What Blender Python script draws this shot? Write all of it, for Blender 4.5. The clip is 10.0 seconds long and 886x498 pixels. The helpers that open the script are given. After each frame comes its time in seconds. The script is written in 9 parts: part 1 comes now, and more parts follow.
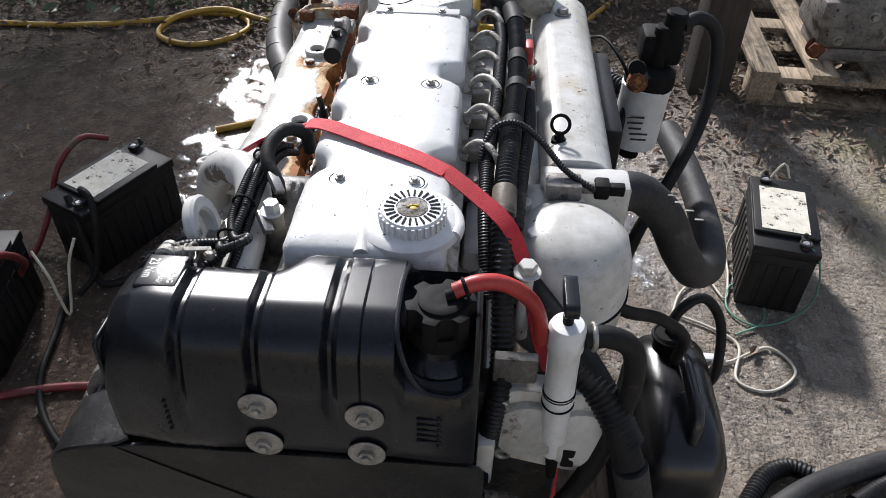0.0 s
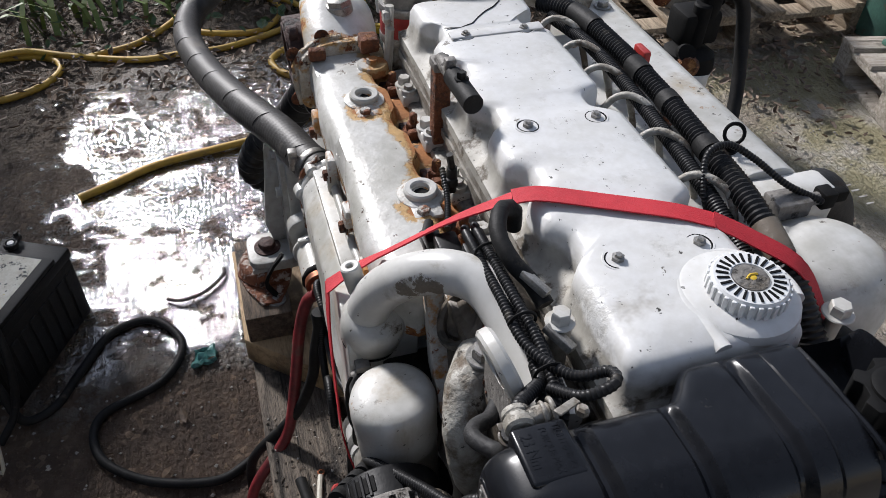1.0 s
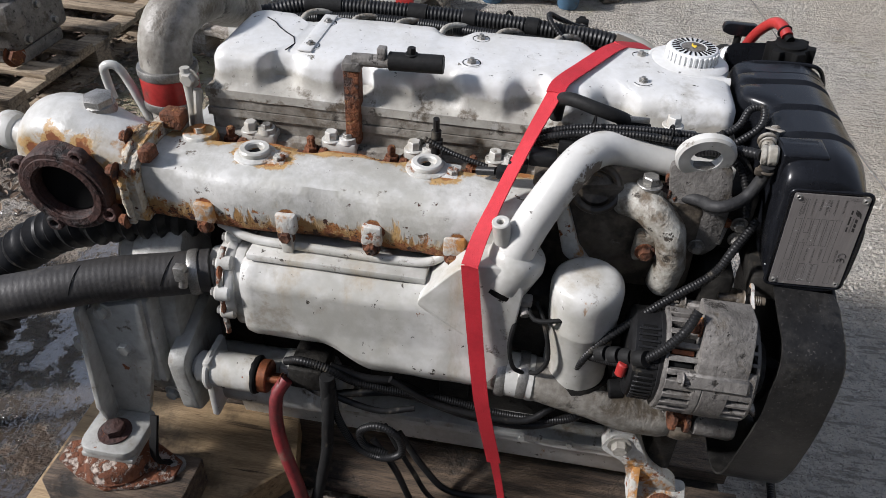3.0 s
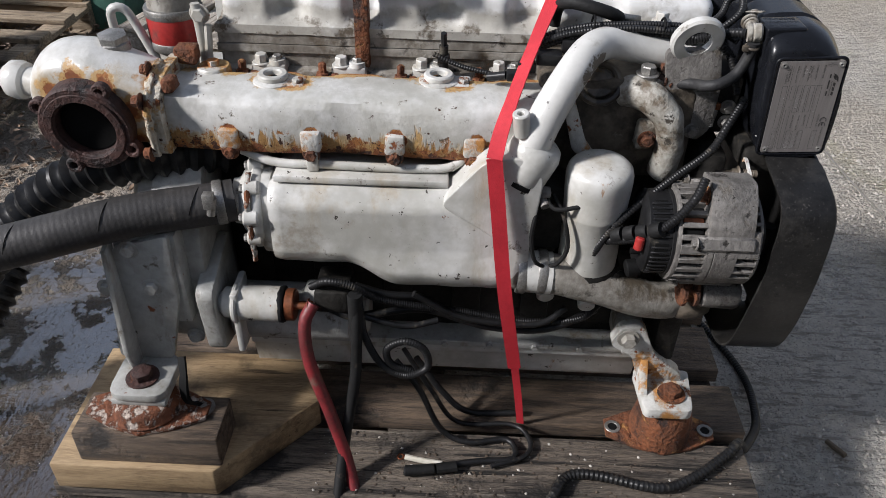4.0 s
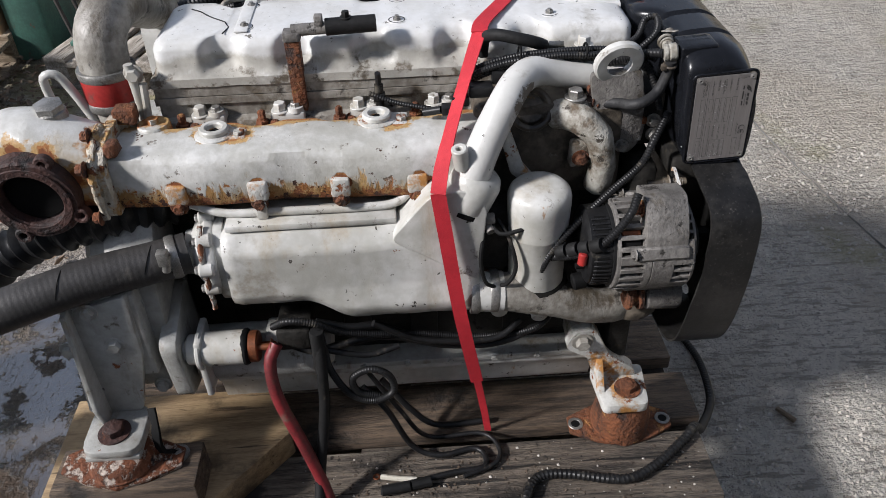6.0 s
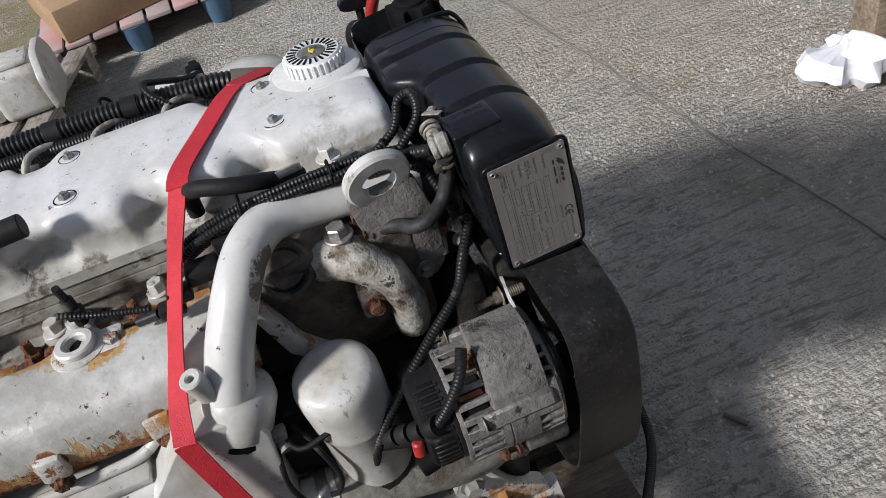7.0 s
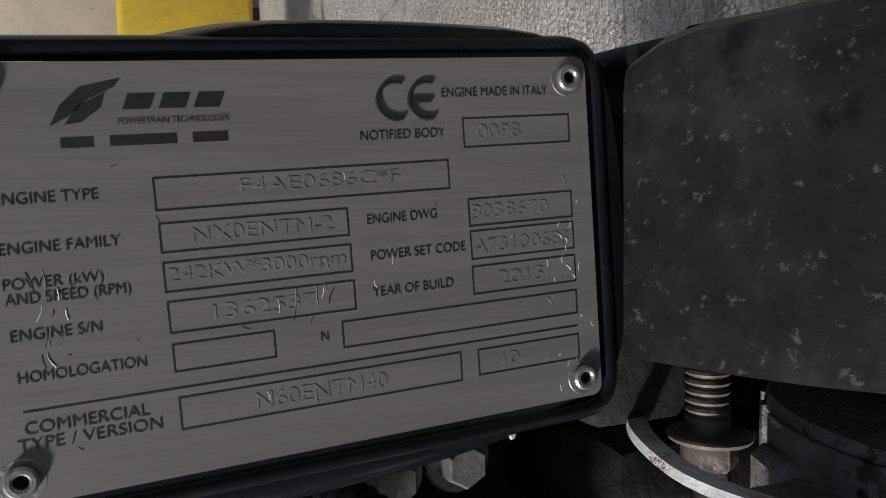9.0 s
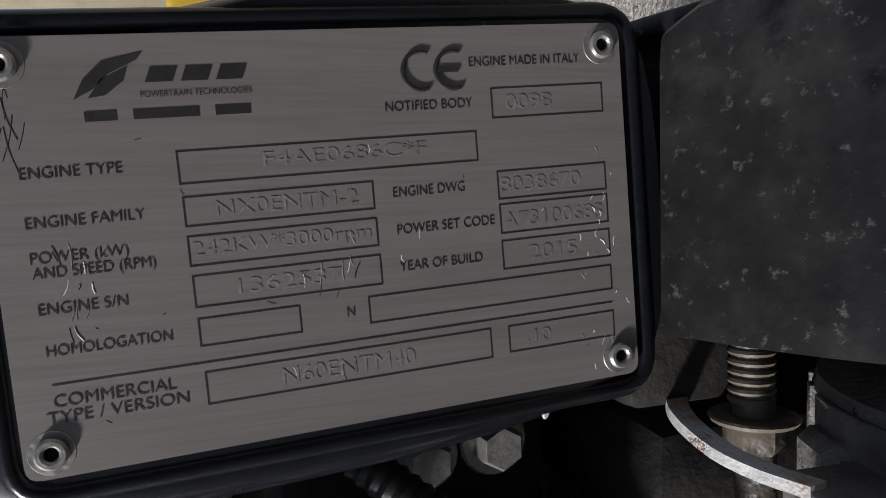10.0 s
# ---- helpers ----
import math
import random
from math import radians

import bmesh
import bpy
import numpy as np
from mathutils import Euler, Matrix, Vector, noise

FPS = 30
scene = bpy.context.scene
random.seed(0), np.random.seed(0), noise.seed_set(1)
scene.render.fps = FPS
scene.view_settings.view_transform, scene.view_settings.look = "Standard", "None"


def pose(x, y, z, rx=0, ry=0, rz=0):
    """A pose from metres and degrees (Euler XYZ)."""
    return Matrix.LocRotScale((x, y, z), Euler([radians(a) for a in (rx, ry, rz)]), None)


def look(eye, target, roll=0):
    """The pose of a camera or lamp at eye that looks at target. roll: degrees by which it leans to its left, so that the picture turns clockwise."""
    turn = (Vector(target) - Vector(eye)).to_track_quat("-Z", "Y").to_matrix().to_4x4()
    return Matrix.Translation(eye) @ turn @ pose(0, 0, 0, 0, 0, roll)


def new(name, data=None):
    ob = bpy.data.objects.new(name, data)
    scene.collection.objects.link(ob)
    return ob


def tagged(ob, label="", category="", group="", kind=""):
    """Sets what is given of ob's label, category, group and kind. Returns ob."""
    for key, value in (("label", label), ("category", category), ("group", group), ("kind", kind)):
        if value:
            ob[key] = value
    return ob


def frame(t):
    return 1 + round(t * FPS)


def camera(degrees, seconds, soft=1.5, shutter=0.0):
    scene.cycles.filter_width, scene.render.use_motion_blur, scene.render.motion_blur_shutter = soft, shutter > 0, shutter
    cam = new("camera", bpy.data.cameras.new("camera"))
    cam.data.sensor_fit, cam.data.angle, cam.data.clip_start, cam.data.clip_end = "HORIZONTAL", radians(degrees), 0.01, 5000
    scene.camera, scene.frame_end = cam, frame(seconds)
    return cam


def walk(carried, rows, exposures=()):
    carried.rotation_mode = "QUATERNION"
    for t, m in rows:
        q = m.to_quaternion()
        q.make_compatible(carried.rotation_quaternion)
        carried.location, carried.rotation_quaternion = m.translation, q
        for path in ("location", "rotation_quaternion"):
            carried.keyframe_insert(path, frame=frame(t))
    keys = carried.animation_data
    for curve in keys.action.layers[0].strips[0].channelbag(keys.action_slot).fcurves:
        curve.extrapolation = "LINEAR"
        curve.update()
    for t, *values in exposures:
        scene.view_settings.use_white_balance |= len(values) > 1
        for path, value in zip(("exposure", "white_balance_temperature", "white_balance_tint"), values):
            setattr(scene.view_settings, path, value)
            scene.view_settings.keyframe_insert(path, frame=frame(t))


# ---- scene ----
cam = camera(60.1, 10.0, 0.9)
PATH = [
    (0, (0.177, 0.283, 1.549), (0.093, 1.787, 0.233), 1.2),
    (0.5, (-0.076, 0.417, 1.507), (0.041, 1.909, 0.181), 1.6),
    (0.7, (-0.158, 0.467, 1.507), (0.066, 1.945, 0.179), 0.8),
    (1, (-0.307, 0.548, 1.508), (0.158, 1.954, 0.164), 2.0),
    (1.3, (-0.478, 0.627, 1.512), (0.238, 1.942, 0.187), 2.2),
    (1.5, (-0.562, 0.679, 1.506), (0.29, 1.923, 0.193), 2.2),
    (1.7, (-0.626, 0.746, 1.488), (0.352, 1.892, 0.172), 2.1),
    (2, (-0.69, 0.862, 1.465), (0.446, 1.875, 0.167), 1.3),
    (2.3, (-0.758, 0.935, 1.47), (0.573, 1.697, 0.186), 2.6),
    (2.5, (-0.806, 0.974, 1.475), (0.618, 1.546, 0.191), 3.3),
    (2.7, (-0.879, 1.039, 1.479), (0.614, 1.405, 0.2), 4.1),
    (3.8, (-1.1, 1.197, 1.396), (0.51, 1.322, 0.217), 0.7),
    (4, (-1.127, 1.232, 1.381), (0.477, 1.272, 0.186), 1.5),
    (4.2, (-1.134, 1.3, 1.411), (0.435, 1.192, 0.175), 2.6),
    (4.5, (-1.168, 1.273, 1.383), (0.44, 1.219, 0.196), 1.0),
    (5, (-1.173, 1.285, 1.388), (0.438, 1.227, 0.205), 0.1),
    (5.2, (-1.172, 1.279, 1.384), (0.445, 1.228, 0.208), 0.2),
    (6.3, (-1.034, 1.152, 1.478), (0.524, 1.056, 0.229), -1.7),
    (6.5, (-0.953, 1.08, 1.47), (0.615, 0.947, 0.235), -0.9),
    (6.8, (-0.84, 1.014, 1.453), (0.715, 0.838, 0.209), -8.1),
    (7, (-0.751, 0.98, 1.433), (0.737, 0.742, 0.119), -16.0),
    (7.2, (-0.668, 0.948, 1.378), (0.787, 0.632, 0.042), -28.0),
    (7.5, (-0.529, 0.857, 1.304), (0.83, 0.59, -0.139), -52.1),
    (7.7, (-0.485, 0.819, 1.228), (1.037, 0.664, -0.061), -65.1),
    (8, (-0.404, 0.777, 1.11), (1.256, 0.821, -0.005), -80.3),
    (8.5, (-0.345, 0.764, 1.0), (1.464, 0.864, 0.153), -88.4),
    (9, (-0.338, 0.771, 0.969), (1.516, 0.908, 0.232), -92.6),
    (9.5, (-0.336, 0.772, 0.961), (1.55, 0.926, 0.313), -93.2),
    (10, (-0.336, 0.775, 0.964), (1.558, 0.934, 0.343), -93.2),
]
walk(cam, [(t, look(eye, target, roll)) for t, eye, target, roll in PATH],
     exposures=((0, 0.84, 6020, 13), (0.5, 0.70, 6020, 13), (1.0, 0.50, 6020, 13), (2.5, 0.56, 6020, 13), (5.0, 0.57, 6020, 13), (6.5, 0.48, 6020, 13), (7.0, 0.36, 6020, 13), (7.5, 0.48, 6020, 13), (8.0, 0.64, 6020, 13), (8.5, 0.30, 6020, 13), (9.0, 0.22, 6020, 13), (10, 0.30, 6020, 13)))

# ---- light ----
SUN_AZ, SUN_EL = radians(338.5), radians(34.0)   # compass bearing from +y, clockwise; height
world = bpy.data.worlds.new("sky")
scene.world = world
world.use_nodes = True
wn = world.node_tree.nodes
sky = wn.new("ShaderNodeTexSky")
sky.sky_type = "NISHITA"
sky.sun_disc = False
sky.sun_elevation, sky.sun_rotation = SUN_EL, SUN_AZ
sky.air_density, sky.dust_density = 1.0, 0.5
haze = wn.new("ShaderNodeHueSaturation")
haze.inputs["Saturation"].default_value = 0.46
world.node_tree.links.new(sky.outputs[0], haze.inputs["Color"])
world.node_tree.links.new(haze.outputs[0], wn["Background"].inputs[0])
wn["Background"].inputs[1].default_value = 0.096
sun = new("sun", bpy.data.lights.new("sun", "SUN"))
sun.data.energy, sun.data.angle, sun.data.color = 4.1, radians(6.5), (1.0, 0.94, 0.86)
sun_from = Vector((math.sin(SUN_AZ) * math.cos(SUN_EL), math.cos(SUN_AZ) * math.cos(SUN_EL), math.sin(SUN_EL)))
sun.matrix_world = look(sun_from * 20, (0, 0, 0))

# ---- materials ----


def nd(nt, kind, **values):
    n = nt.nodes.new("ShaderNode" + kind)
    for k, v in values.items():
        n.inputs[k.replace("_", " ")].default_value = v
    return n


def ramp(nt, src, lo, hi):
    n = nt.nodes.new("ShaderNodeMapRange")
    n.interpolation_type = "SMOOTHSTEP"
    n.inputs["From Min"].default_value, n.inputs["From Max"].default_value = lo, hi
    nt.links.new(src, n.inputs["Value"])
    return n.outputs["Result"]


def maths(nt, op, a, b):
    n = nt.nodes.new("ShaderNodeMath")
    n.operation = op
    for i, v in enumerate((a, b)):
        if isinstance(v, (int, float)):
            n.inputs[i].default_value = v
        else:
            nt.links.new(v, n.inputs[i])
    return n.outputs[0]


def mixc(nt, fac, a, b):
    n = nt.nodes.new("ShaderNodeMix")
    n.data_type = "RGBA"
    for i, v in ((0, fac), (6, a), (7, b)):
        if isinstance(v, (int, float)):
            n.inputs[i].default_value = v
        elif isinstance(v, tuple):
            n.inputs[i].default_value = (*v, 1)
        else:
            nt.links.new(v, n.inputs[i])
    return n.outputs[2]


def noise_of(nt, co, scale, detail=4.0, rough=0.6, kind="NoiseTexture"):
    n = nd(nt, "TexNoise", Scale=scale, Detail=detail, Roughness=rough)
    nt.links.new(co, n.inputs["Vector"])
    return n.outputs[0]


def surf(name, c1, c2, scale=8.0, rough=(0.4, 0.6), metal=0.0, spots=(), bump=0.15, bscale=180.0, dist=0.002, stretch=None, coat=0.0, per_object=0.0, spec=0.5):
    """A worn surface: two base tones, spots of another substance or tone (colour, noise scale, low, high, roughness,
    optional axis gradient, optional stretch, optional sources that it spreads from), fine relief.
    """
    m = bpy.data.materials.new(name)
    m.use_nodes = True
    nt = m.node_tree
    bs = nt.nodes["Principled BSDF"]
    tc = nt.nodes.new("ShaderNodeTexCoord")
    co = tc.outputs["Object"]
    if stretch:
        mp = nt.nodes.new("ShaderNodeMapping")
        mp.inputs["Scale"].default_value = stretch
        nt.links.new(co, mp.inputs["Vector"])
        cs = mp.outputs[0]
    else:
        cs = co
    big = noise_of(nt, cs, scale, 5.0, 0.62)
    fine = noise_of(nt, cs, scale * 9, 3.0, 0.6)
    f = maths(nt, "ADD", maths(nt, "MULTIPLY", big, 0.65), maths(nt, "MULTIPLY", fine, 0.35))
    col = mixc(nt, ramp(nt, f, 0.36, 0.64), c1, c2)
    if per_object:
        oi = nt.nodes.new("ShaderNodeObjectInfo")
        hv = nt.nodes.new("ShaderNodeHueSaturation")
        nt.links.new(maths(nt, "ADD", maths(nt, "MULTIPLY", oi.outputs["Random"], per_object), 1 - per_object / 2), hv.inputs["Value"])
        nt.links.new(col, hv.inputs["Color"])
        col = hv.outputs[0]
    ro = maths(nt, "ADD", maths(nt, "MULTIPLY", big, rough[1] - rough[0]), rough[0])
    height = noise_of(nt, cs, bscale, 3.0, 0.6)
    met = None
    for sp in spots:
        colour, sc, lo, hi, srough = sp[:5]
        src = co
        if len(sp) > 6:
            run = nt.nodes.new("ShaderNodeMapping")
            run.inputs["Scale"].default_value = sp[6]
            nt.links.new(co, run.inputs["Vector"])
            src = run.outputs[0]
        n1 = noise_of(nt, src, sc, 6.0, 0.68)
        if len(sp) > 5 and sp[5]:
            axis, g0, g1, weight = sp[5]
            sep = nt.nodes.new("ShaderNodeSeparateXYZ")
            nt.links.new(co, sep.inputs[0])
            g = nt.nodes.new("ShaderNodeMapRange")
            g.inputs["From Min"].default_value, g.inputs["From Max"].default_value = g0, g1
            nt.links.new(sep.outputs[axis], g.inputs["Value"])
            n1 = maths(nt, "ADD", n1, maths(nt, "MULTIPLY", maths(nt, "SUBTRACT", g.outputs[0], 0.5), weight))
        if len(sp) > 7:
            spread, reach, weight = sp[7]
            near = None
            for p in spread:
                dv = nt.nodes.new("ShaderNodeVectorMath")
                dv.operation = "DISTANCE"
                nt.links.new(co, dv.inputs[0])
                dv.inputs[1].default_value = p
                near = dv.outputs["Value"] if near is None else maths(nt, "MINIMUM", near, dv.outputs["Value"])
            n1 = maths(nt, "ADD", n1, maths(nt, "MULTIPLY", maths(nt, "SUBTRACT", 0.5, ramp(nt, near, 0.0, reach)), weight))
        mask = ramp(nt, n1, lo, hi)
        tint = mixc(nt, noise_of(nt, co, sc * 6, 3.0), tuple(0.55 * c for c in colour), tuple(min(1, 1.35 * c) for c in colour))
        col = mixc(nt, mask, col, tint)
        mr = nt.nodes.new("ShaderNodeMix")
        nt.links.new(mask, mr.inputs[0])
        nt.links.new(ro, mr.inputs[2])
        mr.inputs[3].default_value = srough
        ro = mr.outputs[0]
        height = maths(nt, "ADD", height, maths(nt, "MULTIPLY", mask, -0.5))
    nt.links.new(col, bs.inputs["Base Color"])
    nt.links.new(ro, bs.inputs["Roughness"])
    bs.inputs["Metallic"].default_value = metal
    bs.inputs["Coat Weight"].default_value = coat
    bs.inputs["Specular IOR Level"].default_value = spec
    b = nt.nodes.new("ShaderNodeBump")
    b.inputs["Strength"].default_value, b.inputs["Distance"].default_value = bump, dist
    nt.links.new(height, b.inputs["Height"])
    nt.links.new(b.outputs[0], bs.inputs["Normal"])
    return m


RUST = (0.19, 0.062, 0.02)
DARKRUST = (0.055, 0.022, 0.014)
GRIME = (0.11, 0.09, 0.065)
WHITE, WHITE2 = (0.56, 0.555, 0.53), (0.37, 0.362, 0.325)
DRIP = (1.0, 1.0, 0.3)
m_paint = surf("white engine paint", WHITE, WHITE2, 4, (0.24, 0.40), spots=(((0.36, 0.31, 0.23), 11, 0.52, 0.74, 0.5, None, DRIP), ((0.25, 0.22, 0.175), 7, 0.58, 0.72, 0.6), ((0.13, 0.105, 0.075), 20, 0.62, 0.70, 0.7), ((0.05, 0.042, 0.033), 40, 0.655, 0.675, 0.7), ((0.035, 0.029, 0.023), 95, 0.675, 0.69, 0.7), ((0.30, 0.16, 0.06), 26, 0.66, 0.73, 0.8, None, (1.0, 1.0, 0.22)), (RUST, 34, 0.69, 0.71, 0.85)), bump=0.22, bscale=70, dist=0.002)
# cover flanks greyed towards the bottom: shade put into the paint, plus grime
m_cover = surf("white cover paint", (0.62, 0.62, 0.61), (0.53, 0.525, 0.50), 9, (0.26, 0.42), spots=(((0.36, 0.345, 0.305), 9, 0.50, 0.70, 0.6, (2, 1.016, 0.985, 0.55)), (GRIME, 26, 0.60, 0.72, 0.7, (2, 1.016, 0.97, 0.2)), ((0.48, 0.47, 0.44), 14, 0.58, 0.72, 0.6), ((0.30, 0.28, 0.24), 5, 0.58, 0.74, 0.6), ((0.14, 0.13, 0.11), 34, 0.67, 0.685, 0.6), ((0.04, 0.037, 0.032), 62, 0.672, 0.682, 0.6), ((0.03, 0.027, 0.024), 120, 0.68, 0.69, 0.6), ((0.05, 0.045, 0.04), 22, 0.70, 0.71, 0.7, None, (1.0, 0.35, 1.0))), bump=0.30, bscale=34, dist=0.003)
STUDS = [(-0.078, y, 0.900) for y in (1.565, 1.445, 1.328, 1.212, 1.10)]
PLUGS = [(-0.10, 1.27, 0.918), (-0.119, 1.505, 0.918), (-0.106, 1.246, 0.918), (-0.125, 1.481, 0.918)]
LUGS = [(-0.180, y, z) for y in (1.559, 1.444, 1.326, 1.215) for z in (0.862, 0.836)]
OCHRE, ORANGE = (0.42, 0.265, 0.105), (0.30, 0.12, 0.032)
m_manifold = surf("rust streaked white paint", WHITE, WHITE2, 6, (0.28, 0.46), spots=(
    ((0.40, 0.30, 0.17), 15, 0.55, 0.70, 0.5, (2, 0.905, 0.838, 0.42)),
    (OCHRE, 30, 0.54, 0.64, 0.6, (2, 0.905, 0.832, 0.46), (1.0, 1.0, 0.35)),
    ((0.34, 0.19, 0.065), 44, 0.56, 0.63, 0.75, (2, 0.905, 0.832, 0.46), (1.0, 1.0, 0.28)),
    (ORANGE, 52, 0.60, 0.66, 0.85, (2, 0.905, 0.830, 0.40)),
    (RUST, 60, 0.62, 0.66, 0.9, (2, 0.890, 0.826, 0.40)),
    (DARKRUST, 75, 0.63, 0.66, 0.9, (2, 0.900, 0.828, 0.28)),
    (OCHRE, 18, 0.50, 0.64, 0.6, (0, -0.135, -0.078, 0.62)),
    (ORANGE, 28, 0.52, 0.62, 0.8, (0, -0.118, -0.074, 0.52)),
    (OCHRE, 34, 0.46, 0.60, 0.6, None, (1, 1, 1), (STUDS, 0.070, 0.70)),
    (ORANGE, 50, 0.47, 0.60, 0.8, None, (1, 1, 1), (STUDS, 0.050, 0.70)),
    (OCHRE, 40, 0.50, 0.64, 0.7, None, (1, 1, 1), (PLUGS, 0.065, 0.70)),
    (ORANGE, 50, 0.50, 0.62, 0.8, None, (1, 1, 1), (PLUGS, 0.046, 0.70)),
    (ORANGE, 26, 0.48, 0.58, 0.8, None, (1, 1, 1), (LUGS, 0.030, 0.70)),
    (RUST, 30, 0.52, 0.58, 0.85, None, (1, 1, 1), (STUDS + LUGS, 0.030, 0.70)),
    (GRIME, 26, 0.63, 0.70, 0.8), (DARKRUST, 40, 0.65, 0.67, 0.85), ((0.20, 0.10, 0.04), 14, 0.67, 0.70, 0.8, None, (1.0, 0.5, 1.0))), bump=0.45, bscale=55, dist=0.003)
OUTLET = [(-0.172, 1.757 + 0.066 * math.cos(a * 0.7), 0.868 + 0.066 * math.sin(a * 0.7)) for a in range(9)] + [(-0.19, 1.69, 0.85), (-0.19, 1.685, 0.89)]
m_elbow = surf("white paint on elbow", WHITE, WHITE2, 5, (0.26, 0.42), spots=(
    ((0.40, 0.33, 0.225), 8, 0.52, 0.76, 0.5, (0, -0.12, -0.175, 0.34)),
    (OCHRE, 46, 0.48, 0.62, 0.6, None, (1, 1, 1), (OUTLET, 0.050, 0.60)),
    (ORANGE, 60, 0.52, 0.62, 0.8, None, (1, 1, 1), (OUTLET, 0.032, 0.60)),
    (RUST, 30, 0.54, 0.60, 0.85, None, (1, 1, 1), (OUTLET, 0.026, 0.75)),
    ((0.38, 0.20, 0.07), 24, 0.56, 0.70, 0.75, (1, 1.71, 1.665, 0.40)), (RUST, 30, 0.59, 0.66, 0.85, (1, 1.69, 1.665, 0.32)), (GRIME, 30, 0.66, 0.73, 0.7)), bump=0.35, bscale=110)
m_pipe = surf("scuffed white pipe paint", WHITE, (0.47, 0.465, 0.44), 6, (0.24, 0.38), spots=(((0.30, 0.27, 0.22), 11, 0.60, 0.74, 0.5), ((0.16, 0.135, 0.105), 75, 0.50, 0.56, 0.7, None, (1, 1, 1), ([(-0.160, 1.062, 0.972), (-0.150, 1.052, 0.973), (-0.170, 1.074, 0.962)], 0.026, 0.40)), ((0.05, 0.042, 0.035), 60, 0.66, 0.69, 0.7)), bump=0.16, bscale=60, dist=0.002)
m_outlet = surf("grubby white casting", (0.40, 0.39, 0.35), (0.19, 0.17, 0.135), 11, (0.4, 0.6), spots=(((0.12, 0.09, 0.06), 22, 0.48, 0.64, 0.75), ((0.045, 0.037, 0.028), 48, 0.60, 0.66, 0.6)), bump=0.6, bscale=150, dist=0.003)
m_flange = surf("rust stained flange", (0.50, 0.47, 0.40), (0.34, 0.29, 0.215), 20, (0.5, 0.7), spots=(((0.40, 0.235, 0.085), 26, 0.48, 0.60, 0.8), (RUST, 44, 0.54, 0.60, 0.9), (DARKRUST, 60, 0.60, 0.65, 0.9)), bump=0.9, bscale=160, dist=0.004)
m_rawhose = surf("grey worn rubber hose", (0.0484, 0.046, 0.0445), (0.0265, 0.025, 0.0242), 7, (0.42, 0.6), spots=(((0.14, 0.125, 0.105), 12, 0.56, 0.76, 0.8),), bump=0.2, bscale=260, spec=0.4)
m_dirty = surf("oily dirty white paint", (0.34, 0.325, 0.29), (0.15, 0.135, 0.112), 8, (0.35, 0.6), spots=((GRIME, 15, 0.50, 0.64, 0.55), ((0.035, 0.030, 0.025), 24, 0.57, 0.68, 0.5), (RUST, 40, 0.68, 0.75, 0.85)), bump=0.5, bscale=160)
m_grey = surf("dirty white painted steel", (0.42, 0.42, 0.40), (0.27, 0.265, 0.24), 6, (0.35, 0.5), spots=(((0.20, 0.165, 0.12), 24, 0.54, 0.72, 0.6, None, DRIP), (GRIME, 20, 0.60, 0.70, 0.7), ((0.05, 0.042, 0.035), 40, 0.67, 0.71, 0.7), (RUST, 30, 0.67, 0.71, 0.8)), bump=0.45, bscale=160)
# near black throughout, for the block and the parts set deep in the engine
m_block = surf("near black block", (0.030, 0.028, 0.025), (0.010, 0.0095, 0.0085), 10, (0.4, 0.7), spots=(((0.07, 0.058, 0.043), 20, 0.57, 0.72, 0.7), ((0.004, 0.004, 0.004), 30, 0.56, 0.66, 0.6)), bump=0.5, bscale=160, spec=0.22)
m_brown = surf("oil browned casting", (0.15, 0.125, 0.095), (0.045, 0.037, 0.028), 7, (0.4, 0.6), spots=(((0.36, 0.33, 0.28), 12, 0.62, 0.76, 0.5), ((0.022, 0.018, 0.014), 14, 0.50, 0.64, 0.45), ((0.26, 0.15, 0.05), 22, 0.66, 0.72, 0.8)), bump=0.5, bscale=110)
m_rustgrain = surf("rust grains through old paint", (0.17, 0.055, 0.02), (0.09, 0.03, 0.013), 30, (0.7, 0.95), spots=(((0.46, 0.38, 0.32), 55, 0.50, 0.58, 0.7), ((0.03, 0.018, 0.014), 24, 0.60, 0.68, 0.8)), bump=1.0, bscale=120, dist=0.005)
m_rust = surf("flaking rust", (0.17, 0.055, 0.018), (0.06, 0.024, 0.012), 22, (0.75, 0.95), spots=(((0.40, 0.19, 0.06), 34, 0.56, 0.66, 0.9), ((0.03, 0.016, 0.012), 26, 0.56, 0.66, 0.8), ((0.36, 0.30, 0.24), 70, 0.66, 0.72, 0.8)), bump=1.0, bscale=110, dist=0.006)
m_darkrust = surf("burnt dark rust", (0.060, 0.024, 0.018), (0.022, 0.012, 0.011), 22, (0.6, 0.85), spots=((RUST, 30, 0.62, 0.72, 0.9), ((0.012, 0.010, 0.010), 18, 0.56, 0.68, 0.7)), bump=0.8, bscale=140, dist=0.004)
m_rustpaint = surf("rust breaking through paint", RUST, (0.11, 0.04, 0.016), 26, (0.7, 0.95), spots=((WHITE2, 24, 0.47, 0.56, 0.5), (GRIME, 50, 0.6, 0.7, 0.8)), bump=0.8, bscale=200, dist=0.003)
m_rustwhite = surf("white paint flaking to rust", WHITE, WHITE2, 10, (0.4, 0.6), spots=(((0.40, 0.19, 0.05), 20, 0.50, 0.62, 0.8), (RUST, 34, 0.58, 0.64, 0.9), (GRIME, 40, 0.64, 0.74, 0.8)), bump=0.6, bscale=200)
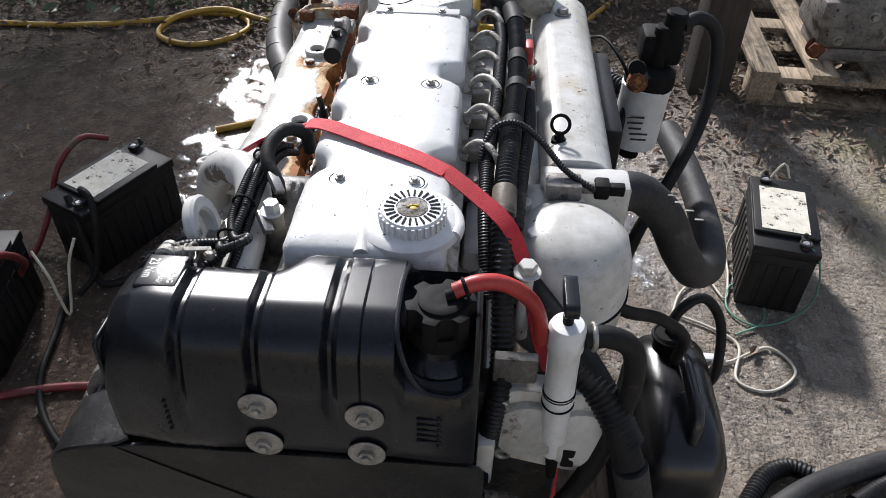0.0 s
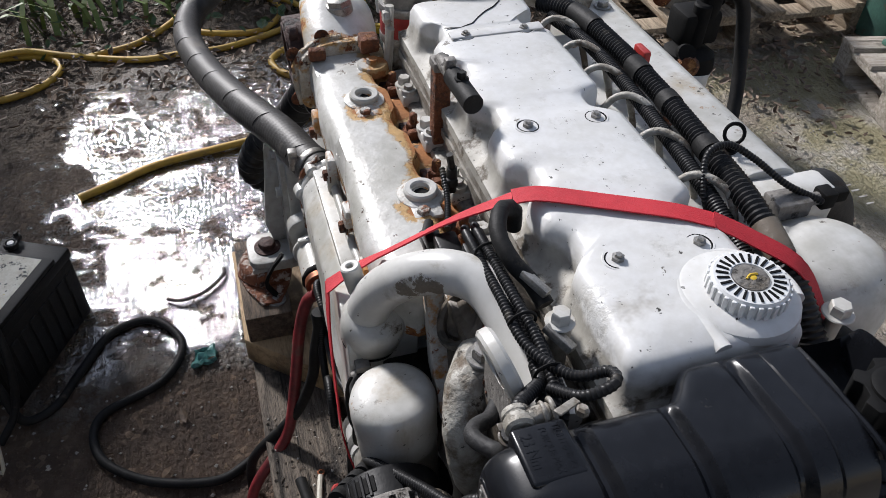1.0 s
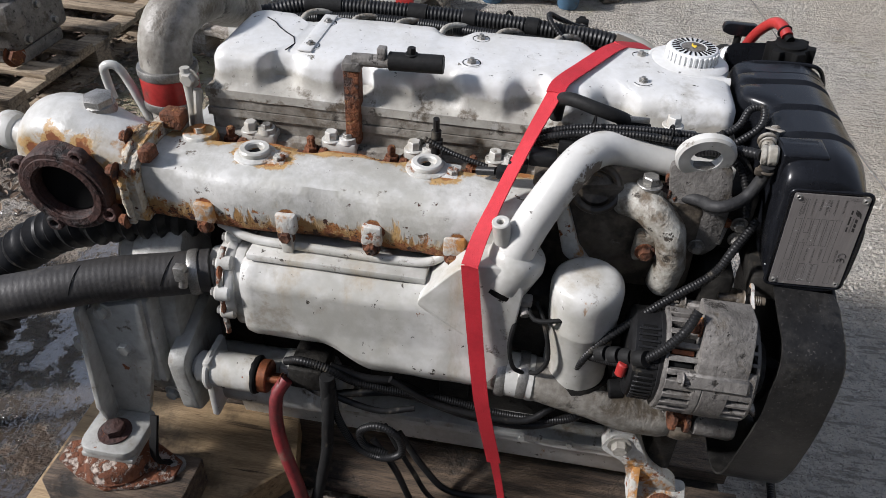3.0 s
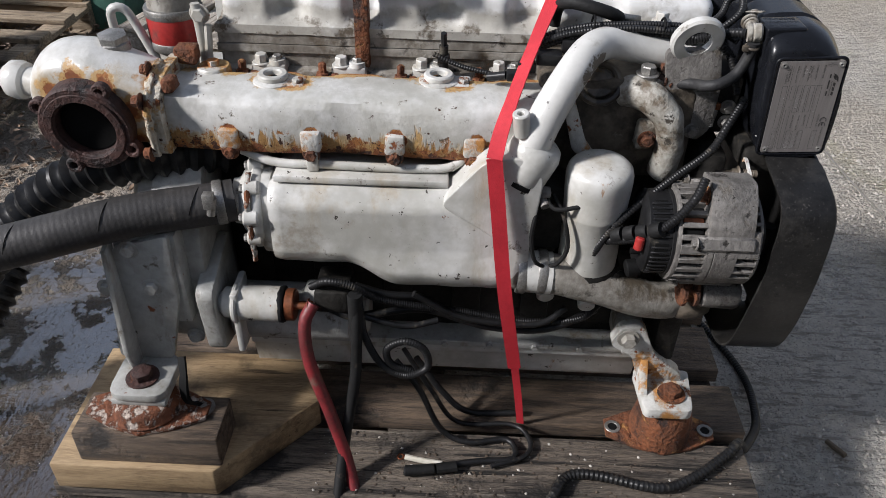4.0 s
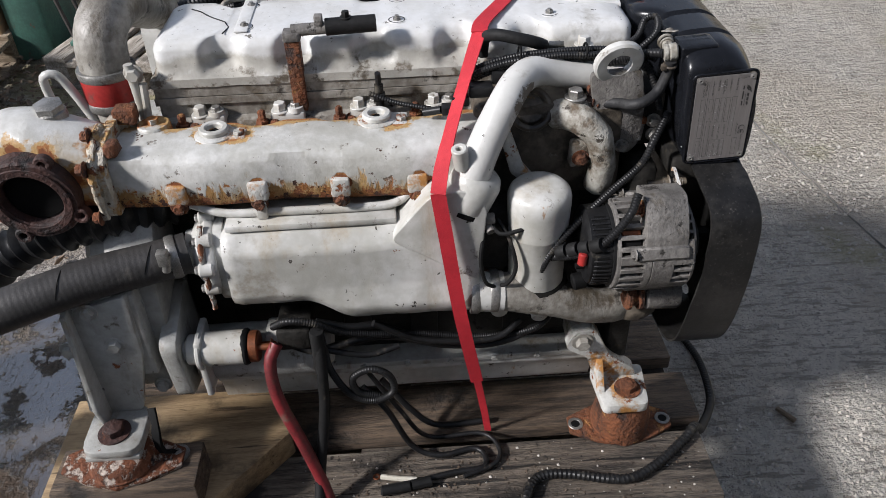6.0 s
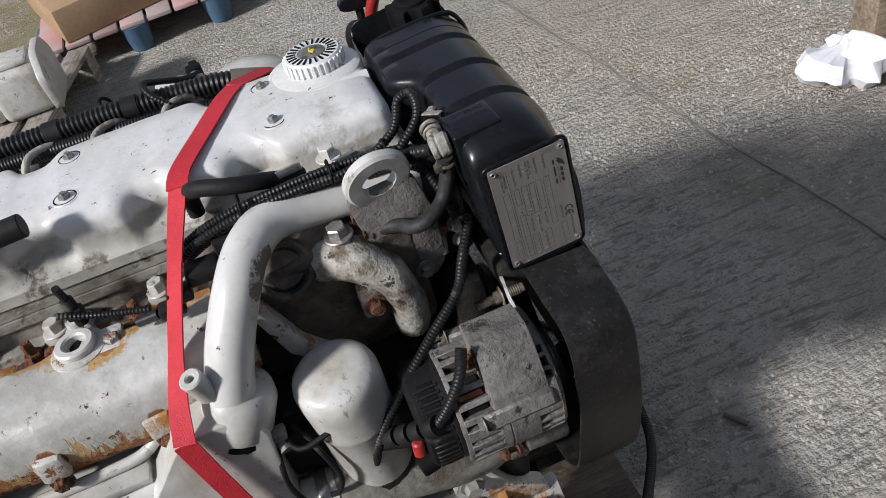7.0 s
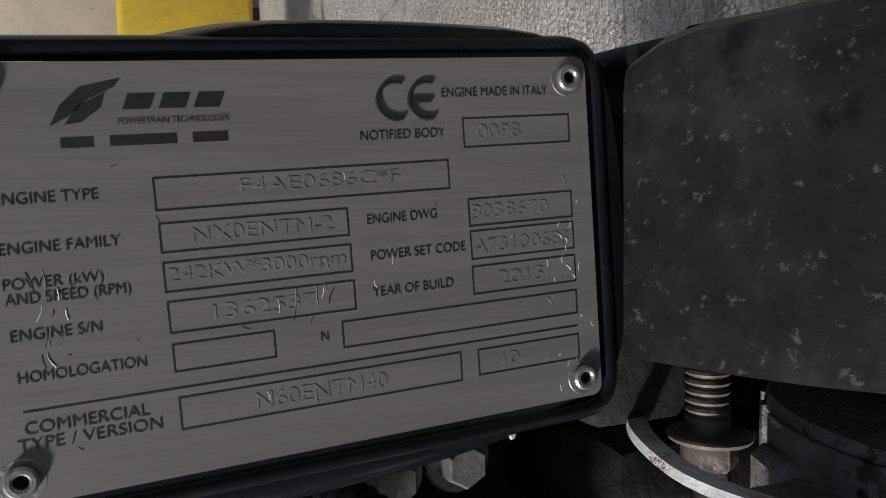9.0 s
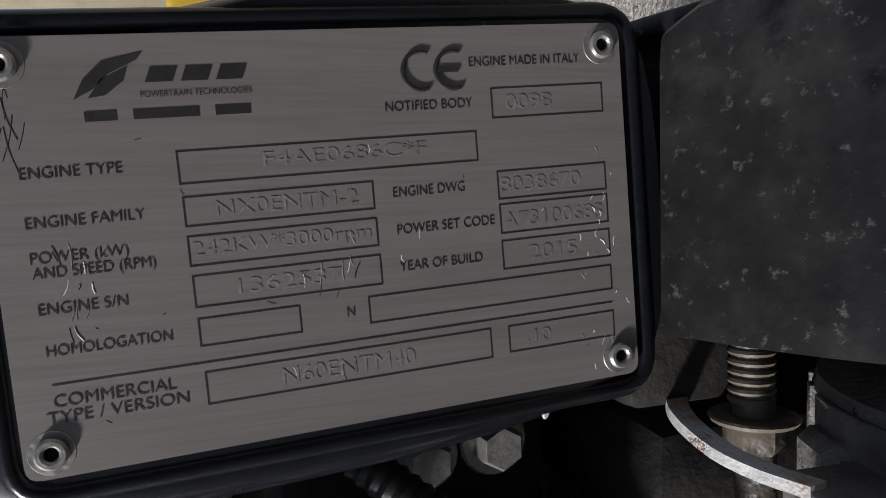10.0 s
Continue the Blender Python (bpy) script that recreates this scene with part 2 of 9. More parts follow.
m_alu = surf("oxidised cast aluminium", (0.215, 0.203, 0.187), (0.105, 0.098, 0.090), 16, (0.5, 0.75), 0.25, spots=(((0.10, 0.085, 0.065), 20, 0.54, 0.68, 0.8), ((0.035, 0.031, 0.027), 44, 0.58, 0.66, 0.7), ((0.02, 0.018, 0.016), 120, 0.64, 0.68, 0.7)), bump=0.8, bscale=190)
m_steel = surf("zinc plated steel", (0.36, 0.35, 0.33), (0.20, 0.195, 0.18), 50, (0.34, 0.55), 0.7, spots=((GRIME, 40, 0.60, 0.70, 0.8), (RUST, 60, 0.66, 0.74, 0.85)), bump=0.3)
m_tank = surf("black moulded plastic", (0.0095, 0.0103, 0.0128), (0.0055, 0.006, 0.0076), 12, (0.21, 0.31), spots=(((0.06, 0.06, 0.06), 130, 0.745, 0.765, 0.6), ((0.016, 0.016, 0.0165), 9, 0.58, 0.82, 0.25), ((0.022, 0.021, 0.020), 60, 0.67, 0.72, 0.4)), bump=0.06, bscale=90, dist=0.0005, spec=0.29)
m_guard = surf("scuffed black guard", (0.014, 0.0138, 0.0136), (0.007, 0.0068, 0.0066), 16, (0.30, 0.46), spots=(((0.036, 0.034, 0.031), 11, 0.46, 0.70, 0.6), ((0.060, 0.056, 0.052), 240, 0.58, 0.70, 0.7), ((0.10, 0.096, 0.09), 330, 0.70, 0.73, 0.7), ((0.003, 0.003, 0.003), 26, 0.58, 0.70, 0.35)), bump=0.35, bscale=200, dist=0.0008, spec=0.28)
m_rubber = surf("black rubber", (0.015, 0.015, 0.015), (0.008, 0.008, 0.008), 20, (0.5, 0.75), spots=(((0.07, 0.06, 0.047), 30, 0.60, 0.76, 0.85),), bump=0.3, spec=0.2)
m_dusty = surf("dusty black rubber hose", (0.034, 0.034, 0.034), (0.015, 0.015, 0.016), 14, (0.5, 0.7), spots=(((0.11, 0.10, 0.085), 16, 0.55, 0.75, 0.85),), bump=0.4, bscale=260, spec=0.3)
m_loom = surf("black corrugated loom", (0.016, 0.016, 0.0165), (0.007, 0.007, 0.0075), 20, (0.34, 0.5), spots=(((0.10, 0.088, 0.068), 24, 0.58, 0.76, 0.8),), bump=0.15, spec=0.25)
m_strap = surf("red webbing", (0.50, 0.018, 0.03), (0.40, 0.012, 0.022), 18, (0.6, 0.8), spots=(((0.12, 0.02, 0.02), 22, 0.68, 0.78, 0.8),), bump=0.5, bscale=700)
m_redrub = surf("red rubber", (0.38, 0.03, 0.025), (0.25, 0.018, 0.016), 20, (0.35, 0.5), spots=(((0.16, 0.05, 0.04), 18, 0.56, 0.72, 0.7),), bump=0.2)
m_redcable = surf("dirty red cable", (0.20, 0.02, 0.024), (0.09, 0.014, 0.015), 14, (0.4, 0.6), spots=((GRIME, 18, 0.56, 0.72, 0.8),), bump=0.2)
m_yellow = surf("dirty yellow hose", (0.46, 0.29, 0.03), (0.33, 0.20, 0.03), 9, (0.45, 0.65), spots=((GRIME, 16, 0.58, 0.74, 0.8),), bump=0.25)
m_wood = surf("weathered pallet wood", (0.20, 0.163, 0.125), (0.035, 0.029, 0.024), 6, (0.7, 0.9), spots=(((0.028, 0.023, 0.019), 5, 0.53, 0.64, 0.8), ((0.018, 0.015, 0.012), 60, 0.57, 0.62, 0.9, None, (1.0, 0.04, 1.0)), ((0.014, 0.012, 0.010), 90, 0.66, 0.68, 0.9), ((0.36, 0.32, 0.26), 40, 0.60, 0.72, 0.9, None, (1.0, 0.1, 1.0))), bump=1.0, bscale=70, stretch=(12, 1, 12), dist=0.005, per_object=0.35)
m_woodx = surf("pale pallet boards", (0.45, 0.36, 0.25), (0.18, 0.135, 0.09), 6, (0.7, 0.9), spots=(((0.08, 0.064, 0.048), 5, 0.55, 0.70, 0.85), ((0.06, 0.045, 0.033), 60, 0.60, 0.68, 0.8, None, (1.0, 0.06, 1.0))), bump=0.8, bscale=70, stretch=(12, 1, 12), dist=0.004, per_object=0.4)
m_woodgrey = surf("sun bleached pallet boards", (0.50, 0.455, 0.39), (0.24, 0.205, 0.165), 6, (0.7, 0.9), spots=(((0.10, 0.085, 0.065), 5, 0.56, 0.70, 0.85), ((0.08, 0.065, 0.05), 60, 0.60, 0.68, 0.8, None, (1.0, 0.06, 1.0))), bump=0.8, bscale=70, stretch=(12, 1, 12), dist=0.004, per_object=0.4)
m_woody = surf("dark wet timber", (0.17, 0.12, 0.08), (0.04, 0.030, 0.022), 6, (0.5, 0.8), spots=(((0.022, 0.018, 0.015), 6, 0.54, 0.66, 0.7), ((0.02, 0.016, 0.013), 60, 0.62, 0.68, 0.9, None, (1.0, 0.06, 1.0))), bump=1.0, bscale=70, stretch=(12, 1, 12), dist=0.004, per_object=0.3)
m_woodnew = surf("new pine timber", (0.42, 0.30, 0.165), (0.22, 0.145, 0.075), 6, (0.6, 0.75), spots=(((0.11, 0.075, 0.04), 5, 0.52, 0.68, 0.7), ((0.10, 0.065, 0.035), 60, 0.60, 0.68, 0.8, None, (1.0, 0.06, 1.0))), bump=0.6, bscale=70, stretch=(10, 1, 10), dist=0.003)
m_battery = surf("dusty black battery case", (0.014, 0.014, 0.0145), (0.008, 0.008, 0.008), 14, (0.4, 0.6), spots=(((0.085, 0.08, 0.07), 16, 0.62, 0.80, 0.8),), bump=0.2, spec=0.25)
m_label = surf("worn paper label", (0.62, 0.60, 0.52), (0.48, 0.45, 0.36), 30, (0.6, 0.8), spots=(((0.05, 0.05, 0.05), 45, 0.56, 0.62, 0.7), ((0.50, 0.40, 0.12), 25, 0.66, 0.72, 0.7)), bump=0.1)
m_lead = surf("lead terminal", (0.30, 0.30, 0.31), (0.18, 0.18, 0.19), 60, (0.45, 0.6), 0.6)
m_can = surf("gloss black jerrycan", (0.014, 0.014, 0.015), (0.010, 0.010, 0.010), 10, (0.16, 0.3), spots=((GRIME, 18, 0.66, 0.82, 0.7),), bump=0.1)
m_whiteplastic = surf("white plastic", (0.66, 0.67, 0.67), (0.56, 0.57, 0.56), 15, (0.35, 0.5), spots=((GRIME, 40, 0.68, 0.78, 0.7),), bump=0.1)
m_wire_w = surf("white wire", (0.55, 0.53, 0.46), (0.45, 0.42, 0.34), 15, (0.5, 0.6))
m_wire_g = surf("green wire", (0.12, 0.28, 0.20), (0.09, 0.2, 0.15), 15, (0.5, 0.6))
m_copper = surf("copper winding", (0.26, 0.085, 0.035), (0.12, 0.045, 0.022), 80, (0.4, 0.6), 0.6)
m_black = surf("matt black", (0.006, 0.006, 0.006), (0.0035, 0.0035, 0.0035), 20, (0.6, 0.8), spec=0.15)
m_plate = surf("brushed aluminium plate", (0.205, 0.190, 0.181), (0.165, 0.152, 0.145), 6, (0.48, 0.64), 0.25, spots=(((0.13, 0.12, 0.11), 130, 0.73, 0.755, 0.7), ((0.66, 0.65, 0.63), 70, 0.72, 0.75, 0.4)), bump=0.08, bscale=900, stretch=(1, 30, 1), dist=0.0004, spec=0.35)
m_ink = surf("black print", (0.014, 0.013, 0.013), (0.02, 0.019, 0.018), 60, (0.45, 0.6))
m_stamp = surf("stamped dot marks", (0.30, 0.29, 0.28), (0.19, 0.185, 0.175), 160, (0.5, 0.6), 0.5)
m_teal = surf("teal engine paint", (0.15, 0.46, 0.54), (0.09, 0.30, 0.36), 10, (0.3, 0.5), spots=((GRIME, 20, 0.6, 0.74, 0.7),), bump=0.3)
m_green = surf("green machine paint", (0.07, 0.17, 0.13), (0.05, 0.11, 0.09), 10, (0.4, 0.6), spots=((RUST, 20, 0.62, 0.72, 0.8),), bump=0.3)
m_blueplastic = surf("blue plastic", (0.06, 0.13, 0.21), (0.05, 0.10, 0.16), 10, (0.5, 0.7), spots=((GRIME, 15, 0.6, 0.76, 0.8),))
m_yelpaint = surf("yellow paint", (0.62, 0.42, 0.03), (0.5, 0.33, 0.03), 6, (0.4, 0.55), spots=((GRIME, 12, 0.66, 0.8, 0.8),))
m_cloth_w = surf("white cloth", (0.72, 0.72, 0.74), (0.60, 0.60, 0.63), 12, (0.8, 0.95), bump=0.4, bscale=400)
m_cloth_g = surf("grey sheeting", (0.16, 0.17, 0.20), (0.10, 0.105, 0.12), 8, (0.5, 0.75), bump=0.3)
m_card = surf("cardboard", (0.34, 0.23, 0.13), (0.27, 0.18, 0.10), 5, (0.8, 0.9), bump=0.15)
m_redboard = surf("worn reddish boards", (0.42, 0.20, 0.19), (0.34, 0.30, 0.28), 4, (0.6, 0.8), spots=((GRIME, 9, 0.58, 0.74, 0.8),), bump=0.3, per_object=0.5)
m_joint = surf("worn tar joint", (0.15, 0.14, 0.125), (0.09, 0.083, 0.074), 12, (0.8, 0.95), bump=0.5)
m_beige = surf("beige panel", (0.48, 0.41, 0.28), (0.40, 0.34, 0.23), 3, (0.6, 0.8), spots=((GRIME, 8, 0.62, 0.8, 0.8),), bump=0.15)
m_post = surf("dark stained post", (0.045, 0.038, 0.032), (0.025, 0.021, 0.018), 6, (0.6, 0.8), bump=0.5, bscale=50, stretch=(8, 8, 1), dist=0.003)
m_leafdry = surf("dead leaves", (0.24, 0.165, 0.105), (0.085, 0.062, 0.045), 5, (0.45, 0.8), bump=0.2)
m_leaf = surf("ivy leaves", (0.035, 0.072, 0.026), (0.065, 0.105, 0.04), 6, (0.35, 0.55), bump=0.2)
m_grass = surf("pale grass blades", (0.16, 0.20, 0.05), (0.09, 0.15, 0.035), 6, (0.5, 0.65), bump=0.1)
m_twig = surf("twigs", (0.16, 0.12, 0.08), (0.09, 0.07, 0.05), 12, (0.8, 0.9))
m_tealscrap = surf("teal scrap of plastic", (0.07, 0.22, 0.20), (0.035, 0.10, 0.09), 60, (0.3, 0.6), bump=0.6, bscale=120)


def water_material():
    m = bpy.data.materials.new("bucket water")
    m.use_nodes = True
    nt = m.node_tree
    bs = nt.nodes["Principled BSDF"]
    bs.inputs["Base Color"].default_value = (0.05, 0.055, 0.035, 1)
    bs.inputs["Roughness"].default_value = 0.04
    bs.inputs["IOR"].default_value = 1.33
    tc = nt.nodes.new("ShaderNodeTexCoord")
    b = nt.nodes.new("ShaderNodeBump")
    b.inputs["Strength"].default_value, b.inputs["Distance"].default_value = 0.5, 0.006
    nt.links.new(noise_of(nt, tc.outputs["Object"], 42, 3.0), b.inputs["Height"])
    nt.links.new(b.outputs[0], bs.inputs["Normal"])
    return m


def ground_material():
    """Tamped concrete with exposed grit; earth and leaf dirt; a running film of muddy water beside and behind the pallet."""
    m = bpy.data.materials.new("yard concrete")
    m.use_nodes = True
    nt = m.node_tree
    bs = nt.nodes["Principled BSDF"]
    tc = nt.nodes.new("ShaderNodeTexCoord")
    co = tc.outputs["Object"]
    sep = nt.nodes.new("ShaderNodeSeparateXYZ")
    nt.links.new(co, sep.inputs[0])
    X, Y = sep.outputs[0], sep.outputs[1]
    big = noise_of(nt, co, 1.4, 6.0, 0.65)
    mid = noise_of(nt, co, 11, 5.0, 0.65)
    grit = nd(nt, "TexVoronoi", Scale=70.0)
    nt.links.new(co, grit.inputs["Vector"])
    fine = noise_of(nt, co, 210, 3.0, 0.7)
    conc = mixc(nt, ramp(nt, big, 0.35, 0.65), (0.70, 0.655, 0.58), (0.58, 0.54, 0.475))
    conc = mixc(nt, ramp(nt, mid, 0.48, 0.78), conc, (0.45, 0.42, 0.375))
    conc = mixc(nt, ramp(nt, grit.outputs["Color"], 0.60, 1.0), conc, (0.64, 0.60, 0.53))
    conc = mixc(nt, maths(nt, "MULTIPLY", ramp(nt, grit.outputs["Color"], 0.34, 0.10), 0.5), conc, (0.36, 0.335, 0.295))
    conc = mixc(nt, ramp(nt, fine, 0.56, 0.66), conc, (0.20, 0.185, 0.165))
    drag = nt.nodes.new("ShaderNodeMapping")
    drag.inputs["Scale"].default_value = (1.0, 0.17, 1.0)
    drag.inputs["Rotation"].default_value = (0, 0, 0.06)
    nt.links.new(co, drag.inputs["Vector"])
    line = noise_of(nt, drag.outputs[0], 62, 4.0, 0.65)
    conc = mixc(nt, maths(nt, "MULTIPLY", ramp(nt, line, 0.52, 0.61), 0.75), conc, (0.27, 0.245, 0.21))
    conc = mixc(nt, maths(nt, "MULTIPLY", ramp(nt, noise_of(nt, co, 0.9, 4.0, 0.6), 0.42, 0.62), 0.45), conc, (0.46, 0.395, 0.31))
    conc = mixc(nt, maths(nt, "MULTIPLY", ramp(nt, noise_of(nt, co, 3.4, 6.0, 0.7), 0.54, 0.68), 0.4), conc, (0.36, 0.335, 0.295))
    moss = ramp(nt, noise_of(nt, co, 2.3, 5.0), 0.56, 0.72)
    conc = mixc(nt, maths(nt, "MULTIPLY", moss, 0.5), conc, (0.27, 0.25, 0.11))
    mossy = maths(nt, "MULTIPLY", maths(nt, "MULTIPLY", ramp(nt, X, 1.25, 1.5), ramp(nt, Y, 1.5, 2.1)), ramp(nt, noise_of(nt, co, 3.5, 5.0), 0.38, 0.56))
    conc = mixc(nt, maths(nt, "MULTIPLY", mossy, 0.7), conc, (0.34, 0.30, 0.13))
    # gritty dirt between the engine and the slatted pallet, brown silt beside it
    wob = maths(nt, "MULTIPLY", maths(nt, "SUBTRACT", noise_of(nt, co, 2.6, 5.0), 0.5), 1.1)
    xw, yw = maths(nt, "ADD", X, wob), maths(nt, "ADD", Y, wob)
    earth = maths(nt, "MULTIPLY", maths(nt, "MULTIPLY", ramp(nt, xw, 0.25, 0.5), ramp(nt, xw, 1.65, 1.35)), ramp(nt, yw, 0.6, 0.9))
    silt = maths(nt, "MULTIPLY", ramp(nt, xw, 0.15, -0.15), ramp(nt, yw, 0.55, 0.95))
    back = ramp(nt, yw, 2.75, 3.2)
    dirt = mixc(nt, ramp(nt, mid, 0.40, 0.70), (0.42, 0.355, 0.285), (0.21, 0.178, 0.145))
    dirt = mixc(nt, maths(nt, "MULTIPLY", ramp(nt, noise_of(nt, drag.outputs[0], 7.0, 4.0, 0.6), 0.52, 0.66), 0.7), dirt, (0.10, 0.088, 0.078))
    dirt = mixc(nt, ramp(nt, grit.outputs["Color"], 0.62, 1.0), dirt, (0.52, 0.46, 0.39))
    dirt = mixc(nt, ramp(nt, fine, 0.54, 0.68), dirt, (0.04, 0.036, 0.032))
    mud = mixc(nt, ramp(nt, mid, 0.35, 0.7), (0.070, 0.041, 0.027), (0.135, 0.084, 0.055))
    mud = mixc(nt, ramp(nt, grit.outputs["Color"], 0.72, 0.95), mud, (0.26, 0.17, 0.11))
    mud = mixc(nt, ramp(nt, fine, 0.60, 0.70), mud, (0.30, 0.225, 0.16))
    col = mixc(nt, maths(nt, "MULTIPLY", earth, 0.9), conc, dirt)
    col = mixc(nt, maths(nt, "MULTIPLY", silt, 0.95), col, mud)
    col = mixc(nt, back, col, mixc(nt, mid, (0.085, 0.066, 0.048), (0.17, 0.135, 0.095)))
    # film of water: from behind the pallet out to the leaf litter, broken by higher patches
    wet = maths(nt, "MULTIPLY", maths(nt, "MULTIPLY", ramp(nt, xw, 0.95, 0.6), ramp(nt, yw, 1.75, 1.95)), ramp(nt, yw, 3.55, 3.15))
    edge = maths(nt, "ADD", X, maths(nt, "MULTIPLY", maths(nt, "SUBTRACT", noise_of(nt, co, 6.0, 5.0, 0.65), 0.5), 0.5))
    higher = maths(nt, "ADD", maths(nt, "MULTIPLY", ramp(nt, edge, -0.72, -0.98), 0.185), maths(nt, "MULTIPLY", ramp(nt, X, -0.25, 0.0), 0.035))
    wet = maths(nt, "MULTIPLY", wet, ramp(nt, maths(nt, "SUBTRACT", noise_of(nt, co, 9.0, 7.0, 0.75), higher), 0.39, 0.46))
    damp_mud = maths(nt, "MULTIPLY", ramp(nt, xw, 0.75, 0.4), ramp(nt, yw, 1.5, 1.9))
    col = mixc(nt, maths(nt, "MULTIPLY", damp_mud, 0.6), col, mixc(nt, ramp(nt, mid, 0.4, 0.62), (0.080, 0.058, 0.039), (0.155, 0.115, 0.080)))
    col = mixc(nt, maths(nt, "MULTIPLY", wet, 0.75), col, (0.034, 0.027, 0.020))
    nt.links.new(col, bs.inputs["Base Color"])
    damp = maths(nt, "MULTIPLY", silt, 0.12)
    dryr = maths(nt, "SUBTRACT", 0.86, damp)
    ro = nt.nodes.new("ShaderNodeMix")
    nt.links.new(wet, ro.inputs[0])
    nt.links.new(dryr, ro.inputs[2])
    ro.inputs[3].default_value = 0.06
    nt.links.new(ro.outputs[0], bs.inputs["Roughness"])
    nt.links.new(maths(nt, "ADD", 1.4, maths(nt, "MULTIPLY", wet, maths(nt, "ADD", 1.4, maths(nt, "MULTIPLY", ramp(nt, X, -0.25, 0.0), 1.0)))), bs.inputs["IOR"])
    # tamping ridges run along y, water ripples run across
    ridge = nd(nt, "TexWave", Scale=5.5, Distortion=3.0, Detail=3.0, Detail_Scale=2.0)
    ridge.bands_direction = "X"
    nt.links.new(co, ridge.inputs["Vector"])
    rip = nt.nodes.new("ShaderNodeMapping")
    rip.inputs["Scale"].default_value = (1.0, 2.0, 1.0)
    rip.inputs["Rotation"].default_value = (0, 0, 0.5)
    nt.links.new(co, rip.inputs["Vector"])
    ripple = noise_of(nt, rip.outputs[0], 30, 3.0, 0.6)
    dry = maths(nt, "ADD", maths(nt, "ADD", maths(nt, "MULTIPLY", grit.outputs["Distance"], -0.9), maths(nt, "MULTIPLY", fine, 1.1)), maths(nt, "ADD", maths(nt, "MULTIPLY", mid, 0.8), maths(nt, "ADD", maths(nt, "MULTIPLY", ridge.outputs["Fac"], 0.15), maths(nt, "MULTIPLY", line, -2.2))))
    hm = nt.nodes.new("ShaderNodeMix")
    nt.links.new(wet, hm.inputs[0])
    nt.links.new(dry, hm.inputs[2])
    nt.links.new(maths(nt, "ADD", maths(nt, "MULTIPLY", ripple, 0.17), maths(nt, "MULTIPLY", line, 0.20)), hm.inputs[3])
    b = nt.nodes.new("ShaderNodeBump")
    b.inputs["Strength"].default_value, b.inputs["Distance"].default_value = 1.0, 0.020
    nt.links.new(hm.outputs[0], b.inputs["Height"])
    nt.links.new(b.outputs[0], bs.inputs["Normal"])
    return m


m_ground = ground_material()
m_water = water_material()


def glass_material():
    m = bpy.data.materials.new("clear water")
    m.use_nodes = True
    bs = m.node_tree.nodes["Principled BSDF"]
    bs.inputs["Base Color"].default_value = (0.95, 0.97, 0.97, 1)
    bs.inputs["Roughness"].default_value = 0.03
    bs.inputs["IOR"].default_value = 1.33
    bs.inputs["Transmission Weight"].default_value = 1.0
    return m


m_glass = glass_material()
m_sheet = surf("dull corrugated sheet", (0.20, 0.20, 0.195), (0.13, 0.13, 0.125), 3, (0.6, 0.8), spots=((RUST, 5, 0.6, 0.75, 0.9),))

# ---- shaping tools ----


def V(*p):
    return Vector(p)


def frame_of(d):
    """Rotation that takes +z to the direction d."""
    return Vector(d).normalized().to_track_quat("Z", "Y").to_matrix().to_4x4()


def box(x0, x1, y0, y1, z0, z1, bev=0.004, seg=2):
    bm = bmesh.new()
    bmesh.ops.create_cube(bm, size=1.0)
    for v in bm.verts:
        v.co = Vector((x0 + (v.co.x + 0.5) * (x1 - x0), y0 + (v.co.y + 0.5) * (y1 - y0), z0 + (v.co.z + 0.5) * (z1 - z0)))
    if bev:
        bmesh.ops.bevel(bm, geom=list(bm.edges), offset=bev, segments=seg, profile=0.5, affect="EDGES", clamp_overlap=True)
    return bm


def prism(profile, axis, a, b, bev=0.004, seg=2):
    """A closed outline (u, v) extruded along an axis from a to b. axis x: (y, z); y: (x, z); z: (x, y)."""
    bm = bmesh.new()

    def at(u, v, w):
        return {"x": (w, u, v), "y": (u, w, v), "z": (u, v, w)}[axis]
    lo = [bm.verts.new(at(u, v, a)) for u, v in profile]
    hi = [bm.verts.new(at(u, v, b)) for u, v in profile]
    n = len(profile)
    bm.faces.new(lo)
    bm.faces.new(hi[::-1])
    for i in range(n):
        bm.faces.new((lo[i], hi[i], hi[(i + 1) % n], lo[(i + 1) % n]))
    bmesh.ops.recalc_face_normals(bm, faces=list(bm.faces))
    if bev:
        bmesh.ops.bevel(bm, geom=list(bm.edges), offset=bev, segments=seg, profile=0.5, affect="EDGES", clamp_overlap=True)
    return bm


def lathe(profile, origin, axis, seg=32, start=0.0):
    """Rings of (radius, height) turned round an axis through origin; ends closed."""
    bm = bmesh.new()
    m = Matrix.Translation(origin) @ frame_of(axis)
    rings = []
    for r, h in profile:
        r = max(r, 0.0004)
        rings.append([bm.verts.new(m @ Vector((r * math.cos(start + 2 * math.pi * i / seg), r * math.sin(start + 2 * math.pi * i / seg), h))) for i in range(seg)])
    for p, q in zip(rings, rings[1:]):
        for i in range(seg):
            bm.faces.new((p[i], p[(i + 1) % seg], q[(i + 1) % seg], q[i]))
    bm.faces.new(rings[0][::-1])
    bm.faces.new(rings[-1])
    bmesh.ops.recalc_face_normals(bm, faces=list(bm.faces))
    return bm


def rod(p, q, r, seg=20, r2=None, bev=0.0):
    p, q = Vector(p), Vector(q)
    h = (q - p).length
    r2 = r if r2 is None else r2
    b = min(bev, h / 3)
    prof = [(r - b, 0), (r, b), (r2, h - b), (r2 - b, h)] if b else [(r, 0), (r2, h)]
    return lathe(prof, p, q - p, seg)


